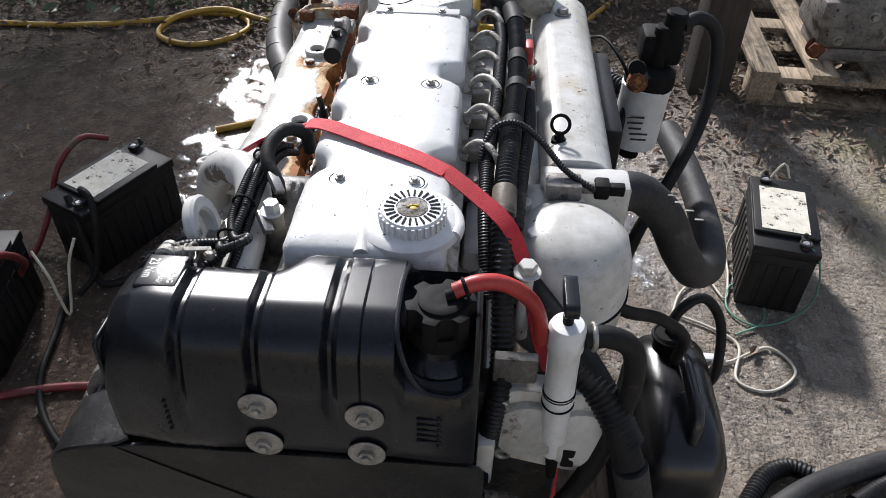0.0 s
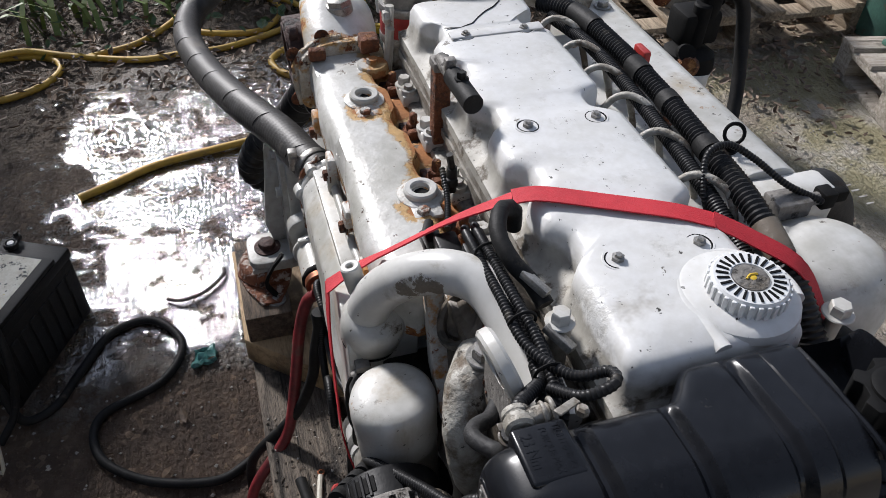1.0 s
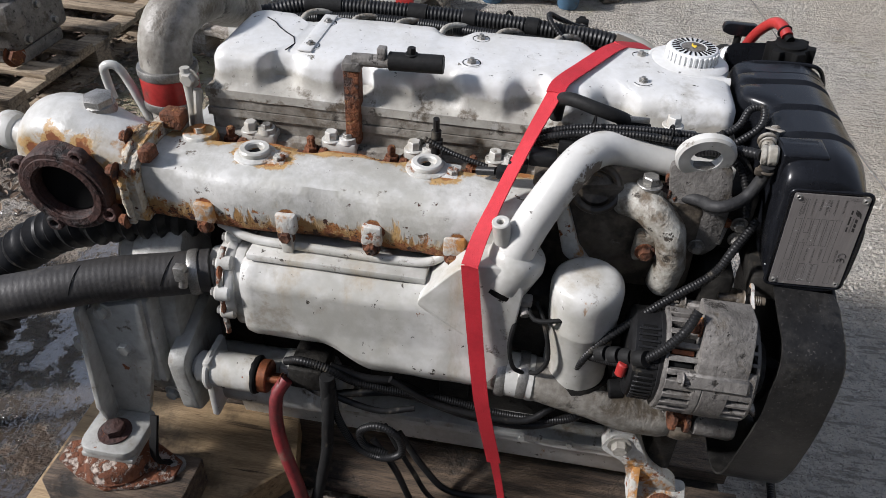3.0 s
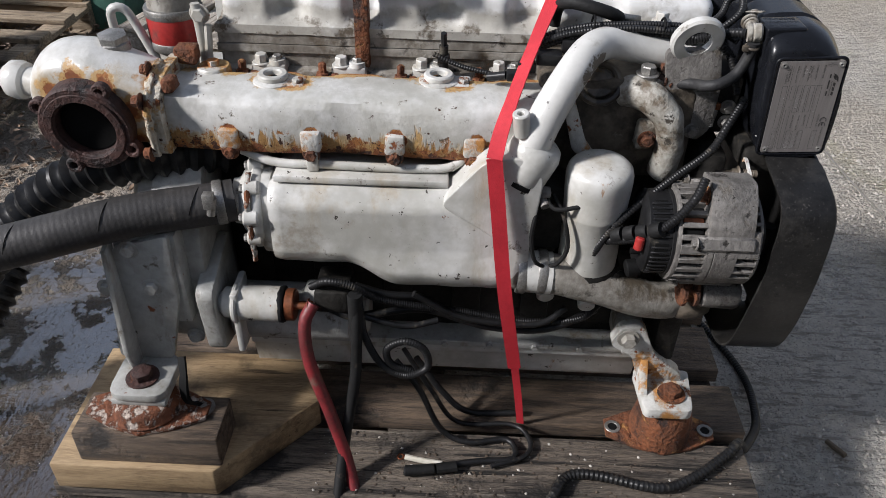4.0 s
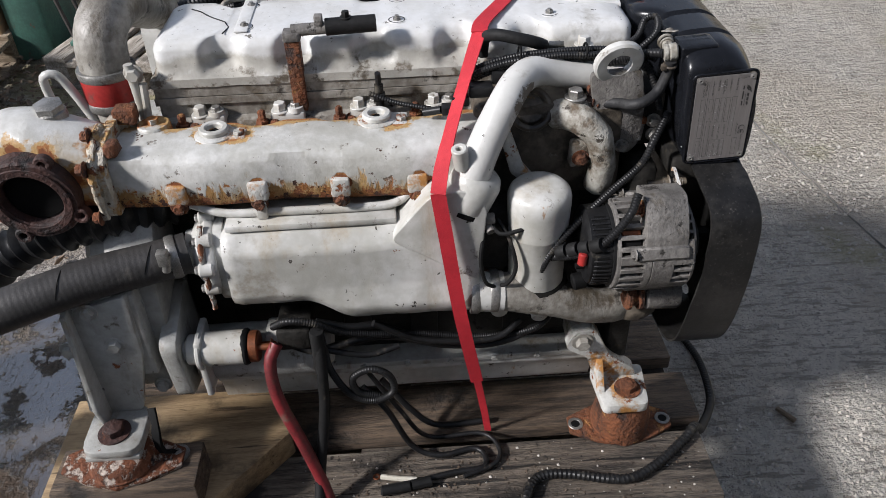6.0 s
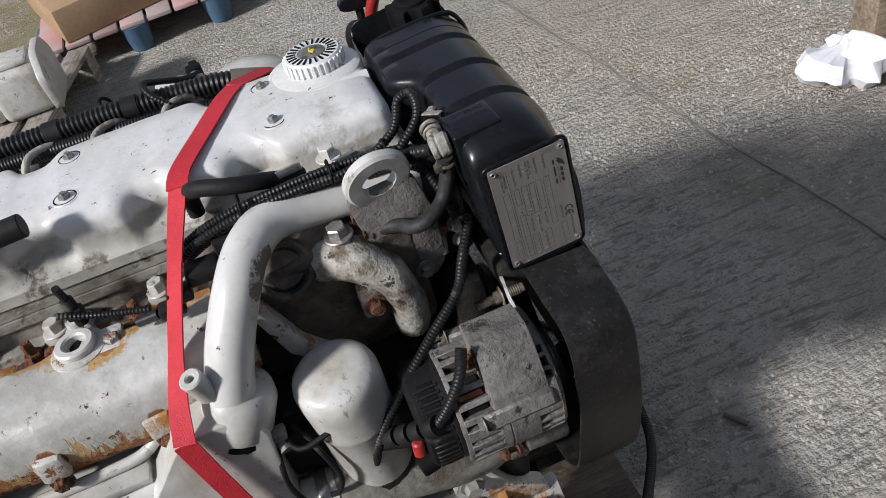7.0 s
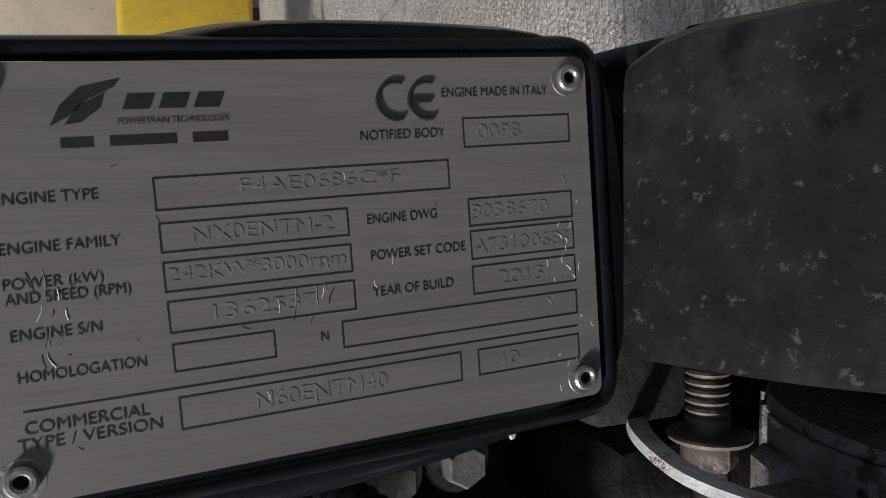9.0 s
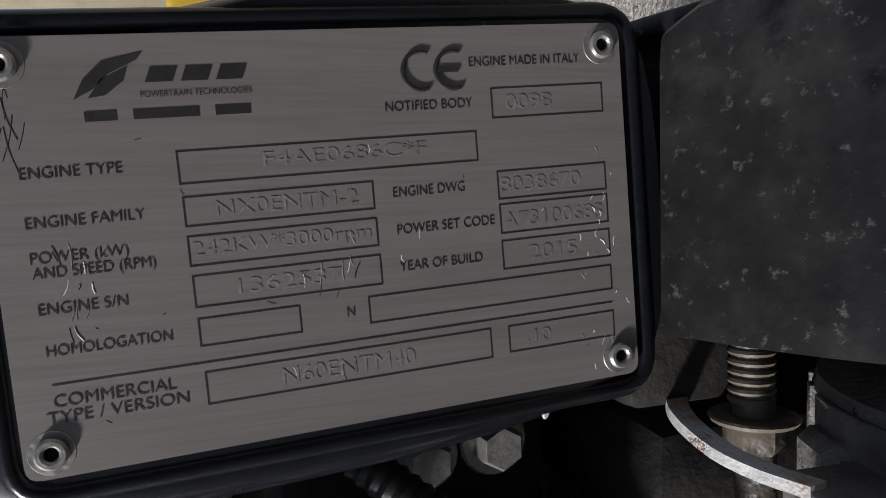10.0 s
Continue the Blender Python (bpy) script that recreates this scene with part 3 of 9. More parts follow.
def smooth_line(points, step=0.01):
    """Points along a Catmull-Rom curve through the given ones, evenly spaced."""
    P = [Vector(p) for p in points]
    P = [P[0] * 2 - P[1], *P, P[-1] * 2 - P[-2]]
    out = []
    for i in range(1, len(P) - 2):
        a, b, c, d = P[i - 1:i + 3]
        for k in range(24):
            t = k / 24
            out.append(0.5 * ((2 * b) + (c - a) * t + (2 * a - 5 * b + 4 * c - d) * t * t + (3 * b - a - 3 * c + d) * t ** 3))
    out.append(P[-2])
    total = sum((q - p).length for p, q in zip(out, out[1:]))
    n = max(2, int(total / step))
    res, acc, i = [out[0]], 0.0, 0
    want = total / n
    for p, q in zip(out, out[1:]):
        ln = (q - p).length
        while acc + ln >= want * len(res) - 1e-9 and len(res) < n:
            res.append(p.lerp(q, (want * len(res) - acc) / max(ln, 1e-9)))
        acc += ln
    res.append(out[-1])
    return res


def tube(points, r, seg=12, step=0.01, rib=0.0, taper=None, straight=False, period=0.0):
    """A hose or rod along a smooth line; rib: depth of corrugations, one each two steps."""
    line = [Vector(p) for p in points] if straight else smooth_line(points, step)
    bm = bmesh.new()
    rings = []
    t0 = (line[1] - line[0]).normalized()
    side = t0.orthogonal().normalized()
    for i, p in enumerate(line):
        t = (line[min(i + 1, len(line) - 1)] - line[max(i - 1, 0)]).normalized()
        side = (side - t * side.dot(t)).normalized()
        up = t.cross(side)
        k = i / (len(line) - 1)
        rr = (r if taper is None else r + (taper - r) * k) - (rib * (0.5 - 0.5 * math.cos(2 * math.pi * i * step / period)) if period else rib if i % 2 else 0.0)
        rings.append([bm.verts.new(p + (side * math.cos(a) + up * math.sin(a)) * rr) for a in (2 * math.pi * j / seg for j in range(seg))])
    for p, q in zip(rings, rings[1:]):
        for i in range(seg):
            bm.faces.new((p[i], p[(i + 1) % seg], q[(i + 1) % seg], q[i]))
    bm.faces.new(rings[0][::-1])
    bm.faces.new(rings[-1])
    bmesh.ops.recalc_face_normals(bm, faces=list(bm.faces))
    return bm


def ring(centre, axis, R, r, seg=32, sub=8):
    bm = bmesh.new()
    m = Matrix.Translation(centre) @ frame_of(axis)
    rings = []
    for i in range(seg):
        a = 2 * math.pi * i / seg
        rings.append([bm.verts.new(m @ Vector(((R + r * math.cos(b)) * math.cos(a), (R + r * math.cos(b)) * math.sin(a), r * math.sin(b)))) for b in (2 * math.pi * j / sub for j in range(sub))])
    for i in range(seg):
        p, q = rings[i], rings[(i + 1) % seg]
        for j in range(sub):
            bm.faces.new((p[j], q[j], q[(j + 1) % sub], p[(j + 1) % sub]))
    bmesh.ops.recalc_face_normals(bm, faces=list(bm.faces))
    return bm


def annulus(centre, axis, R, r, h, seg=32, bev=0.0015):
    """A flat ring with a real hole, h thick, based at centre."""
    bm = bmesh.new()
    m = Matrix.Translation(centre) @ frame_of(axis)
    prof = [(r, 0), (R - bev, 0), (R, bev), (R, h - bev), (R - bev, h), (r + bev, h), (r, h - bev)]
    rings = [[bm.verts.new(m @ Vector((q * math.cos(2 * math.pi * i / seg), q * math.sin(2 * math.pi * i / seg), z))) for i in range(seg)] for q, z in prof]
    n = len(prof)
    for k in range(n):
        p, q = rings[k], rings[(k + 1) % n]
        for i in range(seg):
            bm.faces.new((p[i], p[(i + 1) % seg], q[(i + 1) % seg], q[i]))
    bmesh.ops.recalc_face_normals(bm, faces=list(bm.faces))
    return bm


def bolt(p, axis, r=0.008, h=0.008, washer=True):
    """A hexagon head on a washer."""
    w = 0.0018 if washer else 0.0
    parts = [lathe([(r * 0.98, w), (r, w + 0.001), (r, w + h - 0.0015), (r * 0.86, w + h)], p, axis, 6)]
    if washer:
        parts.append(lathe([(r * 1.45, 0), (r * 1.5, 0.0006), (r * 1.4, w)], p, axis, 20))
    return merge(*parts)


def merge(*bms):
    out = bmesh.new()
    for b in bms:
        me = bpy.data.meshes.new("tmp")
        b.to_mesh(me)
        b.free()
        out.from_mesh(me)
        bpy.data.meshes.remove(me)
    return out


def cast(bm, amp=0.0012, scale=30.0, cuts=0):
    """Uneven cast or worn surface."""
    if cuts:
        bmesh.ops.subdivide_edges(bm, edges=list(bm.edges), cuts=cuts, use_grid_fill=True)
    bm.normal_update()
    moves = [(v, v.normal * noise.noise(v.co * scale) * amp) for v in bm.verts]
    for v, d in moves:
        v.co += d
    return bm


def turned(bm, m):
    bmesh.ops.transform(bm, matrix=m, verts=list(bm.verts))
    return bm


def mesh_of(name, bm, material, angle=38.0):
    me = bpy.data.meshes.new(name)
    bm.to_mesh(me)
    bm.free()
    me.materials.append(material)
    me.polygons.foreach_set("use_smooth", [True] * len(me.polygons))
    me.set_sharp_from_angle(angle=radians(angle))
    return me


HOME = {}


def thing(name, at, label, category, group="", kind=""):
    ob = new(name)
    ob.empty_display_size = 0.05
    ob.location = at
    HOME[ob] = Matrix.Translation(at)
    return tagged(ob, label, category, group, kind)


def part(name, bm, material, parent, label="", angle=38.0):
    ob = new(name, mesh_of(name, bm, material, angle))
    ob.parent = parent
    ob.matrix_parent_inverse = HOME.get(parent, Matrix.Identity(4)).inverted()
    if label:
        ob["label"] = label
    return ob


def solid(name, bm, material, label, category, group="", kind="", angle=38.0):
    return tagged(new(name, mesh_of(name, bm, material, angle)), label, category, group, kind)


def rounded(points, r=0.01, n=4):
    """A flat outline with its corners rounded."""
    out = []
    k = len(points)
    for i in range(k):
        p, a, b = Vector(points[i]), Vector(points[i - 1]), Vector(points[(i + 1) % k])
        u, w = (a - p), (b - p)
        d = min(r, u.length * 0.45, w.length * 0.45)
        s, e = p + u.normalized() * d, p + w.normalized() * d
        for j in range(n + 1):
            t = j / n
            out.append(tuple((1 - t) ** 2 * s + 2 * t * (1 - t) * p + t * t * e))
    return out


def ribbon(points, width, thick, across, step=0.012):
    """Flat webbing along a line; across gives the width's direction at each given point."""
    line = smooth_line(points, step)
    bm = bmesh.new()
    rows = []
    n = len(line)
    for i, p in enumerate(line):
        t = (line[min(i + 1, n - 1)] - line[max(i - 1, 0)]).normalized()
        f = i / (n - 1) * (len(across) - 1)
        k = min(int(f), len(across) - 2)
        s = Vector(across[k]).lerp(Vector(across[k + 1]), f - k)
        s = (s - t * s.dot(t)).normalized()
        up = s.cross(t).normalized()
        rows.append([bm.verts.new(p + s * a * width / 2 + up * b * thick / 2) for a, b in ((-1, -1), (1, -1), (1, 1), (-1, 1))])
    for p, q in zip(rows, rows[1:]):
        for i in range(4):
            bm.faces.new((p[i], p[(i + 1) % 4], q[(i + 1) % 4], q[i]))
    bm.faces.new(rows[0][::-1])
    bm.faces.new(rows[-1])
    bmesh.ops.recalc_face_normals(bm, faces=list(bm.faces))
    return bm

# ---- ground ----


def build_ground():
    xs = [-400, -60, -12, -5] + [-3 + 0.1 * i for i in range(81)] + [8, 15, 60, 400]
    ys = [-400, -60, -12, -5] + [-3 + 0.1 * i for i in range(26)] + [-0.42 + 0.08 * i for i in range(4)] + [0.0 + 0.1 * i for i in range(50)] + [5.5, 8, 15, 60, 400]
    ys = sorted(set(round(y, 3) for y in ys))
    bm = bmesh.new()
    grid = []
    for x in xs:
        col = []
        for y in ys:
            inside = -4 < x < 6 and -4 < y < 6
            z = 0.006 * noise.noise(Vector((x * 1.7, y * 1.7, 0))) if inside else 0.0
            col.append(bm.verts.new((x, y, z)))
        grid.append(col)
    for a, b in zip(grid, grid[1:]):
        for j in range(len(ys) - 1):
            bm.faces.new((a[j], b[j], b[j + 1], a[j + 1]))
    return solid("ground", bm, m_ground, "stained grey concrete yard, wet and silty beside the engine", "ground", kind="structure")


build_ground()


def joint_strip():
    """The tar-filled joint between two bays of concrete."""
    a, b = Vector((-4.0, -0.72, 0.0)), Vector((6.0, 0.40, 0.0))
    bm = bmesh.new()
    d = (b - a).normalized()
    s = Vector((-d.y, d.x, 0))
    prev = None
    for i in range(201):
        p = a.lerp(b, i / 200)
        w = 0.0032 + 0.003 * noise.noise(p * 9)
        off = s * (0.012 * noise.noise(p * 3) + 0.004 * noise.noise(p * 23))
        z = 0.0065 + 0.006 * noise.noise(Vector((p.x * 1.7, p.y * 1.7, 0)))
        row = [bm.verts.new(p + off + s * w * k + Vector((0, 0, z - 0.004 * abs(k)))) for k in (-1, 0, 1)]
        if prev:
            bm.faces.new((prev[0], row[0], row[1], prev[1]))
            bm.faces.new((prev[1], row[1], row[2], prev[2]))
        prev = row
    return solid("trim", bm, m_joint, "dark joint between two bays of concrete", "joint", kind="structure")


joint_strip()

# ---- pallet under the engine, and its timbers ----
DECK = 0.28
pallet = thing("pallet", (0.04, 1.3, 0), "long weathered wooden pallet carrying the engine", "pallet")
for x0, x1, y0, y1 in ((-0.355, -0.209, 0.705, 1.90), (-0.178, -0.06, 0.69, 1.88), (-0.02, 0.11, 0.70, 1.89), (0.15, 0.28, 0.69, 1.90), (0.31, 0.45, 0.70, 1.89)):
    part("board", cast(box(x0, x1, y0, y1, DECK - 0.032, DECK, 0.003), 0.0015, 14), m_wood if x0 < -0.3 else m_woody, pallet)
for y0, y1 in ((0.71, 0.81), (1.25, 1.35), (1.79, 1.89)):
    part("bearer", cast(box(-0.345, 0.44, y0, y1, DECK - 0.058, DECK - 0.034, 0.003), 0.001, 12), m_wood, pallet)
    for x0 in (-0.345, -0.01, 0.33):
        part("block", cast(box(x0, x0 + 0.10, y0 + 0.002, y1 - 0.002, 0.118, DECK - 0.06, 0.004), 0.001, 12), m_wood, pallet)
for x0, x1 in ((-0.35, -0.24), (-0.02, 0.10), (0.33, 0.44)):
    part("skid", cast(box(x0, x1, 0.70, 1.90, 0.0, 0.116, 0.005), 0.0015, 12), m_woody, pallet)

under = solid("timber_packer", cast(prism([(-0.362, 1.885), (-0.362, 1.615), (-0.20, 1.47), (-0.09, 1.50), (-0.09, 1.885)], "z", DECK + 0.001, 0.342, 0.003), 0.001, 12), m_woodnew, "fresh pale pine board packing up the rear engine mount", "timber")
packer = solid("timber_block", cast(box(-0.352, -0.262, 1.602, 1.835, 0.343, 0.41, 0.004), 0.0012, 12), m_woody, "dark weathered timber block under the rear engine mount", "timber")
solid("timber_block", cast(box(0.20, 0.352, 1.602, 1.835, DECK + 0.001, 0.41, 0.004), 0.0012, 12), m_woody, "dark weathered timber block under the rear engine mount", "timber")

# ---- the engine ----
engine = thing("marine_engine", (0.05, 1.25, DECK), "white six cylinder marine diesel engine, rusty manifold, on a pallet", "engine")


def tag_part(name, bm, material, label="", angle=38.0, parent=engine):
    return part(name, bm, material, parent, label, angle)


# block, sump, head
block = tag_part("cylinder_block", box(-0.085, 0.20, 0.89, 1.62, 0.42, 0.80, 0.012), m_block, "near black engine block")
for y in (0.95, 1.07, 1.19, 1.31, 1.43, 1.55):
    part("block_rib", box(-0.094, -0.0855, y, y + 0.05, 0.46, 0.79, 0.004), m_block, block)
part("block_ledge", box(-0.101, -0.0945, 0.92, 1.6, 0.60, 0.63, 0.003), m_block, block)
tag_part("sump", cast(prism(rounded([(-0.125, 0.425), (-0.125, 0.405), (-0.115, 0.40), (-0.10, 0.335), (0.20, 0.335), (0.215, 0.40), (0.225, 0.405), (0.225, 0.425)], 0.012), "y", 0.90, 1.60, 0.006), 0.001, 12), m_paint, "grey green pressed steel sump")
tag_part("sump_rail", merge(box(-0.132, 0.232, 0.895, 1.605, 0.424, 0.437, 0.003), *[bolt((-0.128, 0.93 + i * 0.08, 0.43), (-1, 0, 0), 0.006, 0.006) for i in range(9)]), m_grey)
head = tag_part("cylinder_head", box(-0.055, 0.185, 0.885, 1.605, 0.80, 0.905, 0.008), m_dirty)


def cover_outline(grow=0.0):
    """Plan of the rocker cover with its thumb recesses along both sides."""
    out = []
    n = 150
    y0, y1 = 0.872 - grow, 1.60 + grow
    for i in range(n + 1):
        y = y0 + (y1 - y0) * i / n
        x = 0.150 + grow
        for c in (1.045, 1.275, 1.505):
            x -= 0.034 * math.exp(-((y - c) / 0.026) ** 4)
        e = min(1.0, (y - y0) / 0.02, (y1 - y) / 0.02)
        x -= 0.02 * (1 - math.sqrt(max(0.0, 1 - (1 - e) ** 2)))
        out.append((x, y))
    for i in range(n + 1):
        y = y1 - (y1 - y0) * i / n
        x = -0.034 - grow
        for c in (1.032, 1.145, 1.27, 1.385, 1.497):
            x += 0.021 * math.exp(-((y - c) / 0.027) ** 4)
        e = min(1.0, (y - y0) / 0.02, (y1 - y) / 0.02)
        x += 0.02 * (1 - math.sqrt(max(0.0, 1 - (1 - e) ** 2)))
        out.append((x, y))
    return out


def layered(outlines, origin_fill=True):
    """A skin over stacked outlines with the same number of points, each (points, z)."""
    bm = bmesh.new()
    rows = [[bm.verts.new((x, y, z)) for x, y in pts] for pts, z in outlines]
    n = len(rows[0])
    for p, q in zip(rows, rows[1:]):
        for i in range(n):
            bm.faces.new((p[i], p[(i + 1) % n], q[(i + 1) % n], q[i]))
    h = n // 2
    for row, flip in ((rows[0], True), (rows[-1], False)):
        for i in range(h - 1):
            f = (row[i], row[i + 1], row[n - 2 - i], row[n - 1 - i])
            bm.faces.new(f[::-1] if flip else f)
    bmesh.ops.recalc_face_normals(bm, faces=list(bm.faces))
    return bm


def spread(base, k, a=1.0):
    """The plan outline drawn in by k, recesses kept."""
    return [(0.058 + (x - 0.058) * (1 - k / 0.092) * a, 1.236 + (y - 1.236) * (1 - k / 0.364)) for x, y in base]


plain = [(0.158 if x > 0.058 else -0.042, y) for x, y in cover_outline(0.004)]
deep = cover_outline(0.0)
half = [((x + p[0]) / 2, y) for (x, y), p in zip(deep, plain)]


cover_bm = layered([(plain, 0.955), (plain, 0.968), (spread(half, 0.002), 0.972), (spread(deep, 0.003), 0.985), (spread(deep, 0.004), 1.006), (spread(deep, 0.008), 1.015), (spread(deep, 0.016), 1.0195), (spread(deep, 0.045), 1.0225)])
cast(cover_bm, 0.0015, 22)
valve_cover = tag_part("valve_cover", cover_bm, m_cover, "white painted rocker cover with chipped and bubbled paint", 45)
for z0, z1, g in ((0.905, 0.926, 0.0), (0.927, 0.938, 0.004), (0.9395, 0.954, 0.002)):
    tag_part("housing_layer", layered([(spread(plain, 0.004 - g), z0), (spread(plain, 0.004 - g), z1)]), m_dirty)
for x, y in ((0.015, 0.999), (0.102, 0.999), (0.017, 1.232), (0.102, 1.230), (0.017, 1.462), (0.102, 1.462)):
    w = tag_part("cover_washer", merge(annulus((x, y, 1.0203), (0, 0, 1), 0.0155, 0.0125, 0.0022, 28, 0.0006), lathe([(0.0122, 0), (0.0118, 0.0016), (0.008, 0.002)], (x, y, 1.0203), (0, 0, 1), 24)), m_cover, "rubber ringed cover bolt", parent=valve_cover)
    part("rubber_ring", ring((x, y, 1.0218), (0, 0, 1), 0.0124, 0.0011, 28, 6), m_black, w)
    part("bolt_head", lathe([(0.0065, 0), (0.0065, 0.0045), (0.004, 0.005), (0.0035, 0.0075)], (x, y, 1.0218), (0, 0, 1), 6), m_steel, w)
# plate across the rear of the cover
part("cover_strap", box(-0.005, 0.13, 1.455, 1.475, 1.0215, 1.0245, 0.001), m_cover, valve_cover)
part("cover_crack", tube([(-0.005, 1.492, 1.0215), (0.02, 1.486, 1.0225), (0.045, 1.50, 1.0232), (0.06, 1.524, 1.0232), (0.075, 1.528, 1.0232), (0.10, 1.556, 1.0225)], 0.0009, 6, 0.02), m_black, valve_cover, "cracked paint line")

# oil filler cap
cx, cy, cz = 0.107, 0.929, 1.022
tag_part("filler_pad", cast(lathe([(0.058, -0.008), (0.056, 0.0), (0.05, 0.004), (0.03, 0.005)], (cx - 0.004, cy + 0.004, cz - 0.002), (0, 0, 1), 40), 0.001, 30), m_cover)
ridge = [(cx - 0.004 + 0.053 * math.cos(radians(a)), cy + 0.003 + 0.053 * math.sin(radians(a)), 1.0185) for a in range(-20, 215, 15)]
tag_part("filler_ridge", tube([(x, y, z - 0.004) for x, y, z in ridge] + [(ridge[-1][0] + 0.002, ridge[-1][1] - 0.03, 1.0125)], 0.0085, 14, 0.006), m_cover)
cap = tag_part("oil_filler_cap", lathe([(0.034, 0.0), (0.035, 0.002), (0.035, 0.016), (0.033, 0.0185), (0.018, 0.019), (0.018, 0.0175), (0.001, 0.0175)], (cx, cy, cz), (0, 0, 1), 48), m_whiteplastic, "ribbed white oil filler cap with a grey centre")
for i in range(30):
    a = 2 * math.pi * i / 30
    d = Vector((math.cos(a), math.sin(a), 0))
    m = Matrix.Translation(Vector((cx, cy, cz)) + d * 0.0355) @ Matrix.Rotation(a, 4, "Z")
    part("grip", turned(box(-0.0016, 0.0016, -0.0022, 0.0022, 0.001, 0.0165, 0.0006, 1), m), m_whiteplastic, cap)
for i in range(24):
    a = 2 * math.pi * i / 24
    m = Matrix.Translation((cx, cy, cz + 0.0187)) @ Matrix.Rotation(a, 4, "Z")
    part("slot", turned(box(0.0195, 0.0305, -0.0011, 0.0011, 0.0, 0.0012, 0.0, 1), m), m_black, cap)
part("centre_disc", lathe([(0.0165, 0), (0.0165, 0.0015), (0.014, 0.0022)], (cx, cy, cz + 0.0176), (0, 0, 1), 32), m_alu, cap, "worn grey disc with a faded oil mark")
part("oil_mark", merge(tube([(cx - 0.006, cy - 0.002, cz + 0.0202), (cx, cy + 0.002, cz + 0.0202), (cx + 0.007, cy + 0.001, cz + 0.0202)], 0.0012, 6, 0.003), lathe([(0.004, 0), (0.003, 0.0006)], (cx + 0.001, cy - 0.001, cz + 0.0196), (0, 0, 1), 12)), m_yelpaint, cap)

# head bolts and clamps along the exhaust side
for k, y in enumerate((1.53, 1.41, 1.29, 1.175)):
    tag_part("rocker_pedestal", cast(merge(box(-0.062, -0.03, y - 0.03, y + 0.022, 0.896, 0.915, 0.004), lathe([(0.013, 0), (0.012, 0.008)], (-0.05, y - 0.016, 0.913), (0, 0, 1), 20)), 0.0008, 60), m_paint)
    tag_part("head_bolt", bolt((-0.05, y + 0.008, 0.914), (0, 0, 1), 0.0095, 0.012), m_paint)
    tag_part("head_bolt", bolt((-0.05, y - 0.016, 0.919), (0, 0, 1), 0.0075, 0.006), m_steel)
for y in (1.565, 1.445, 1.328, 1.212, 1.10):
    tag_part("rusty_stud", cast(merge(bolt((-0.062, y, 0.893), (0, 0, 1), 0.0105, 0.012), lathe([(0.006, 0), (0.006, 0.02), (0.004, 0.022)], (-0.062, y, 0.9), (0, 0, 1), 10), box(-0.074, -0.05, y - 0.024, y - 0.012, 0.888, 0.906, 0.003)), 0.0016, 90), m_rust, "heavily rusted manifold stud")
    tag_part("stud_pocket", cast(box(-0.078, -0.044, y - 0.032, y + 0.026, 0.880, 0.8935, 0.003), 0.001, 60), m_darkrust)

# exhaust manifold: a water jacketed casting with a row of bosses


def manifold_body():
    bm = bmesh.new()
    rows = []
    n = 76
    for i in range(n + 1):
        y = 1.105 + (1.645 - 1.105) * i / n
        w = 0.5 + 0.5 * math.cos((y - 1.27) * 2 * math.pi / 0.235)
        low = 0.826 + 0.022 * max(0.0, (1.20 - y) / 0.1)
        e = max(0.0, 1 - (y - 1.105) / 0.035)
        out = -0.175 - 0.007 * w + 0.03 * e * e - 0.004 * math.exp(-((y - 1.20) / 0.05) ** 4)
        prof = [(-0.050, 0.84), (-0.050, 0.895), (-0.074, 0.897), (-0.080, 0.914), (-0.10, 0.9185), (-0.13, 0.9175), (-0.156, 0.9165), (-0.1725, 0.9115), (out - 0.001, 0.9005), (out - 0.0025, 0.872), (out - 0.001, 0.846), (out + 0.005, low + 0.006), (-0.148, low - 0.001), (-0.10, low + 0.002), (-0.06, 0.83)]
        dip = 0.0
        for c in (1.565, 1.445, 1.328, 1.212):
            dip += math.exp(-((y - c) / 0.028) ** 4)
        rows.append([bm.verts.new((x + (-0.012 * dip if k in (2, 3) else 0.0), y, z - (0.018 * dip if k == 2 else 0.0))) for k, (x, z) in enumerate(prof)])
    m = len(rows[0])
    for p, q in zip(rows, rows[1:]):
        for j in range(m):
            bm.faces.new((p[j], p[(j + 1) % m], q[(j + 1) % m], q[j]))
    bm.faces.new(rows[0])
    bm.faces.new(rows[-1][::-1])
    bmesh.ops.recalc_face_normals(bm, faces=list(bm.faces))
    return cast(bm, 0.0016, 26)


manifold = tag_part("exhaust_manifold", manifold_body(), m_manifold, "white exhaust manifold streaked with orange rust", 50)
for y, x in ((1.27, -0.10), (1.505, -0.119)):
    part("plug_seat", cast(merge(lathe([(0.030, 0), (0.029, 0.004), (0.024, 0.006)], (x, y, 0.915), (0, 0, 1), 32), box(x - 0.020, x + 0.018, y - 0.046, y - 0.01, 0.912, 0.919, 0.004)), 0.001, 60), m_rustwhite, manifold)
    part("core_plug", annulus((x, y, 0.920), (0, 0, 1), 0.0215, 0.0115, 0.009, 36, 0.002), m_paint, manifold, "white ring plug with a square socket")
    part("plug_socket", lathe([(0.0114, 0), (0.0113, 0.002)], (x, y, 0.9192), (0, 0, 1), 4), m_black, manifold)
    part("plug_bolt", bolt((x - 0.006, y - 0.036, 0.9185), (0, 0, 1), 0.0085, 0.006, False), m_rustpaint, manifold)
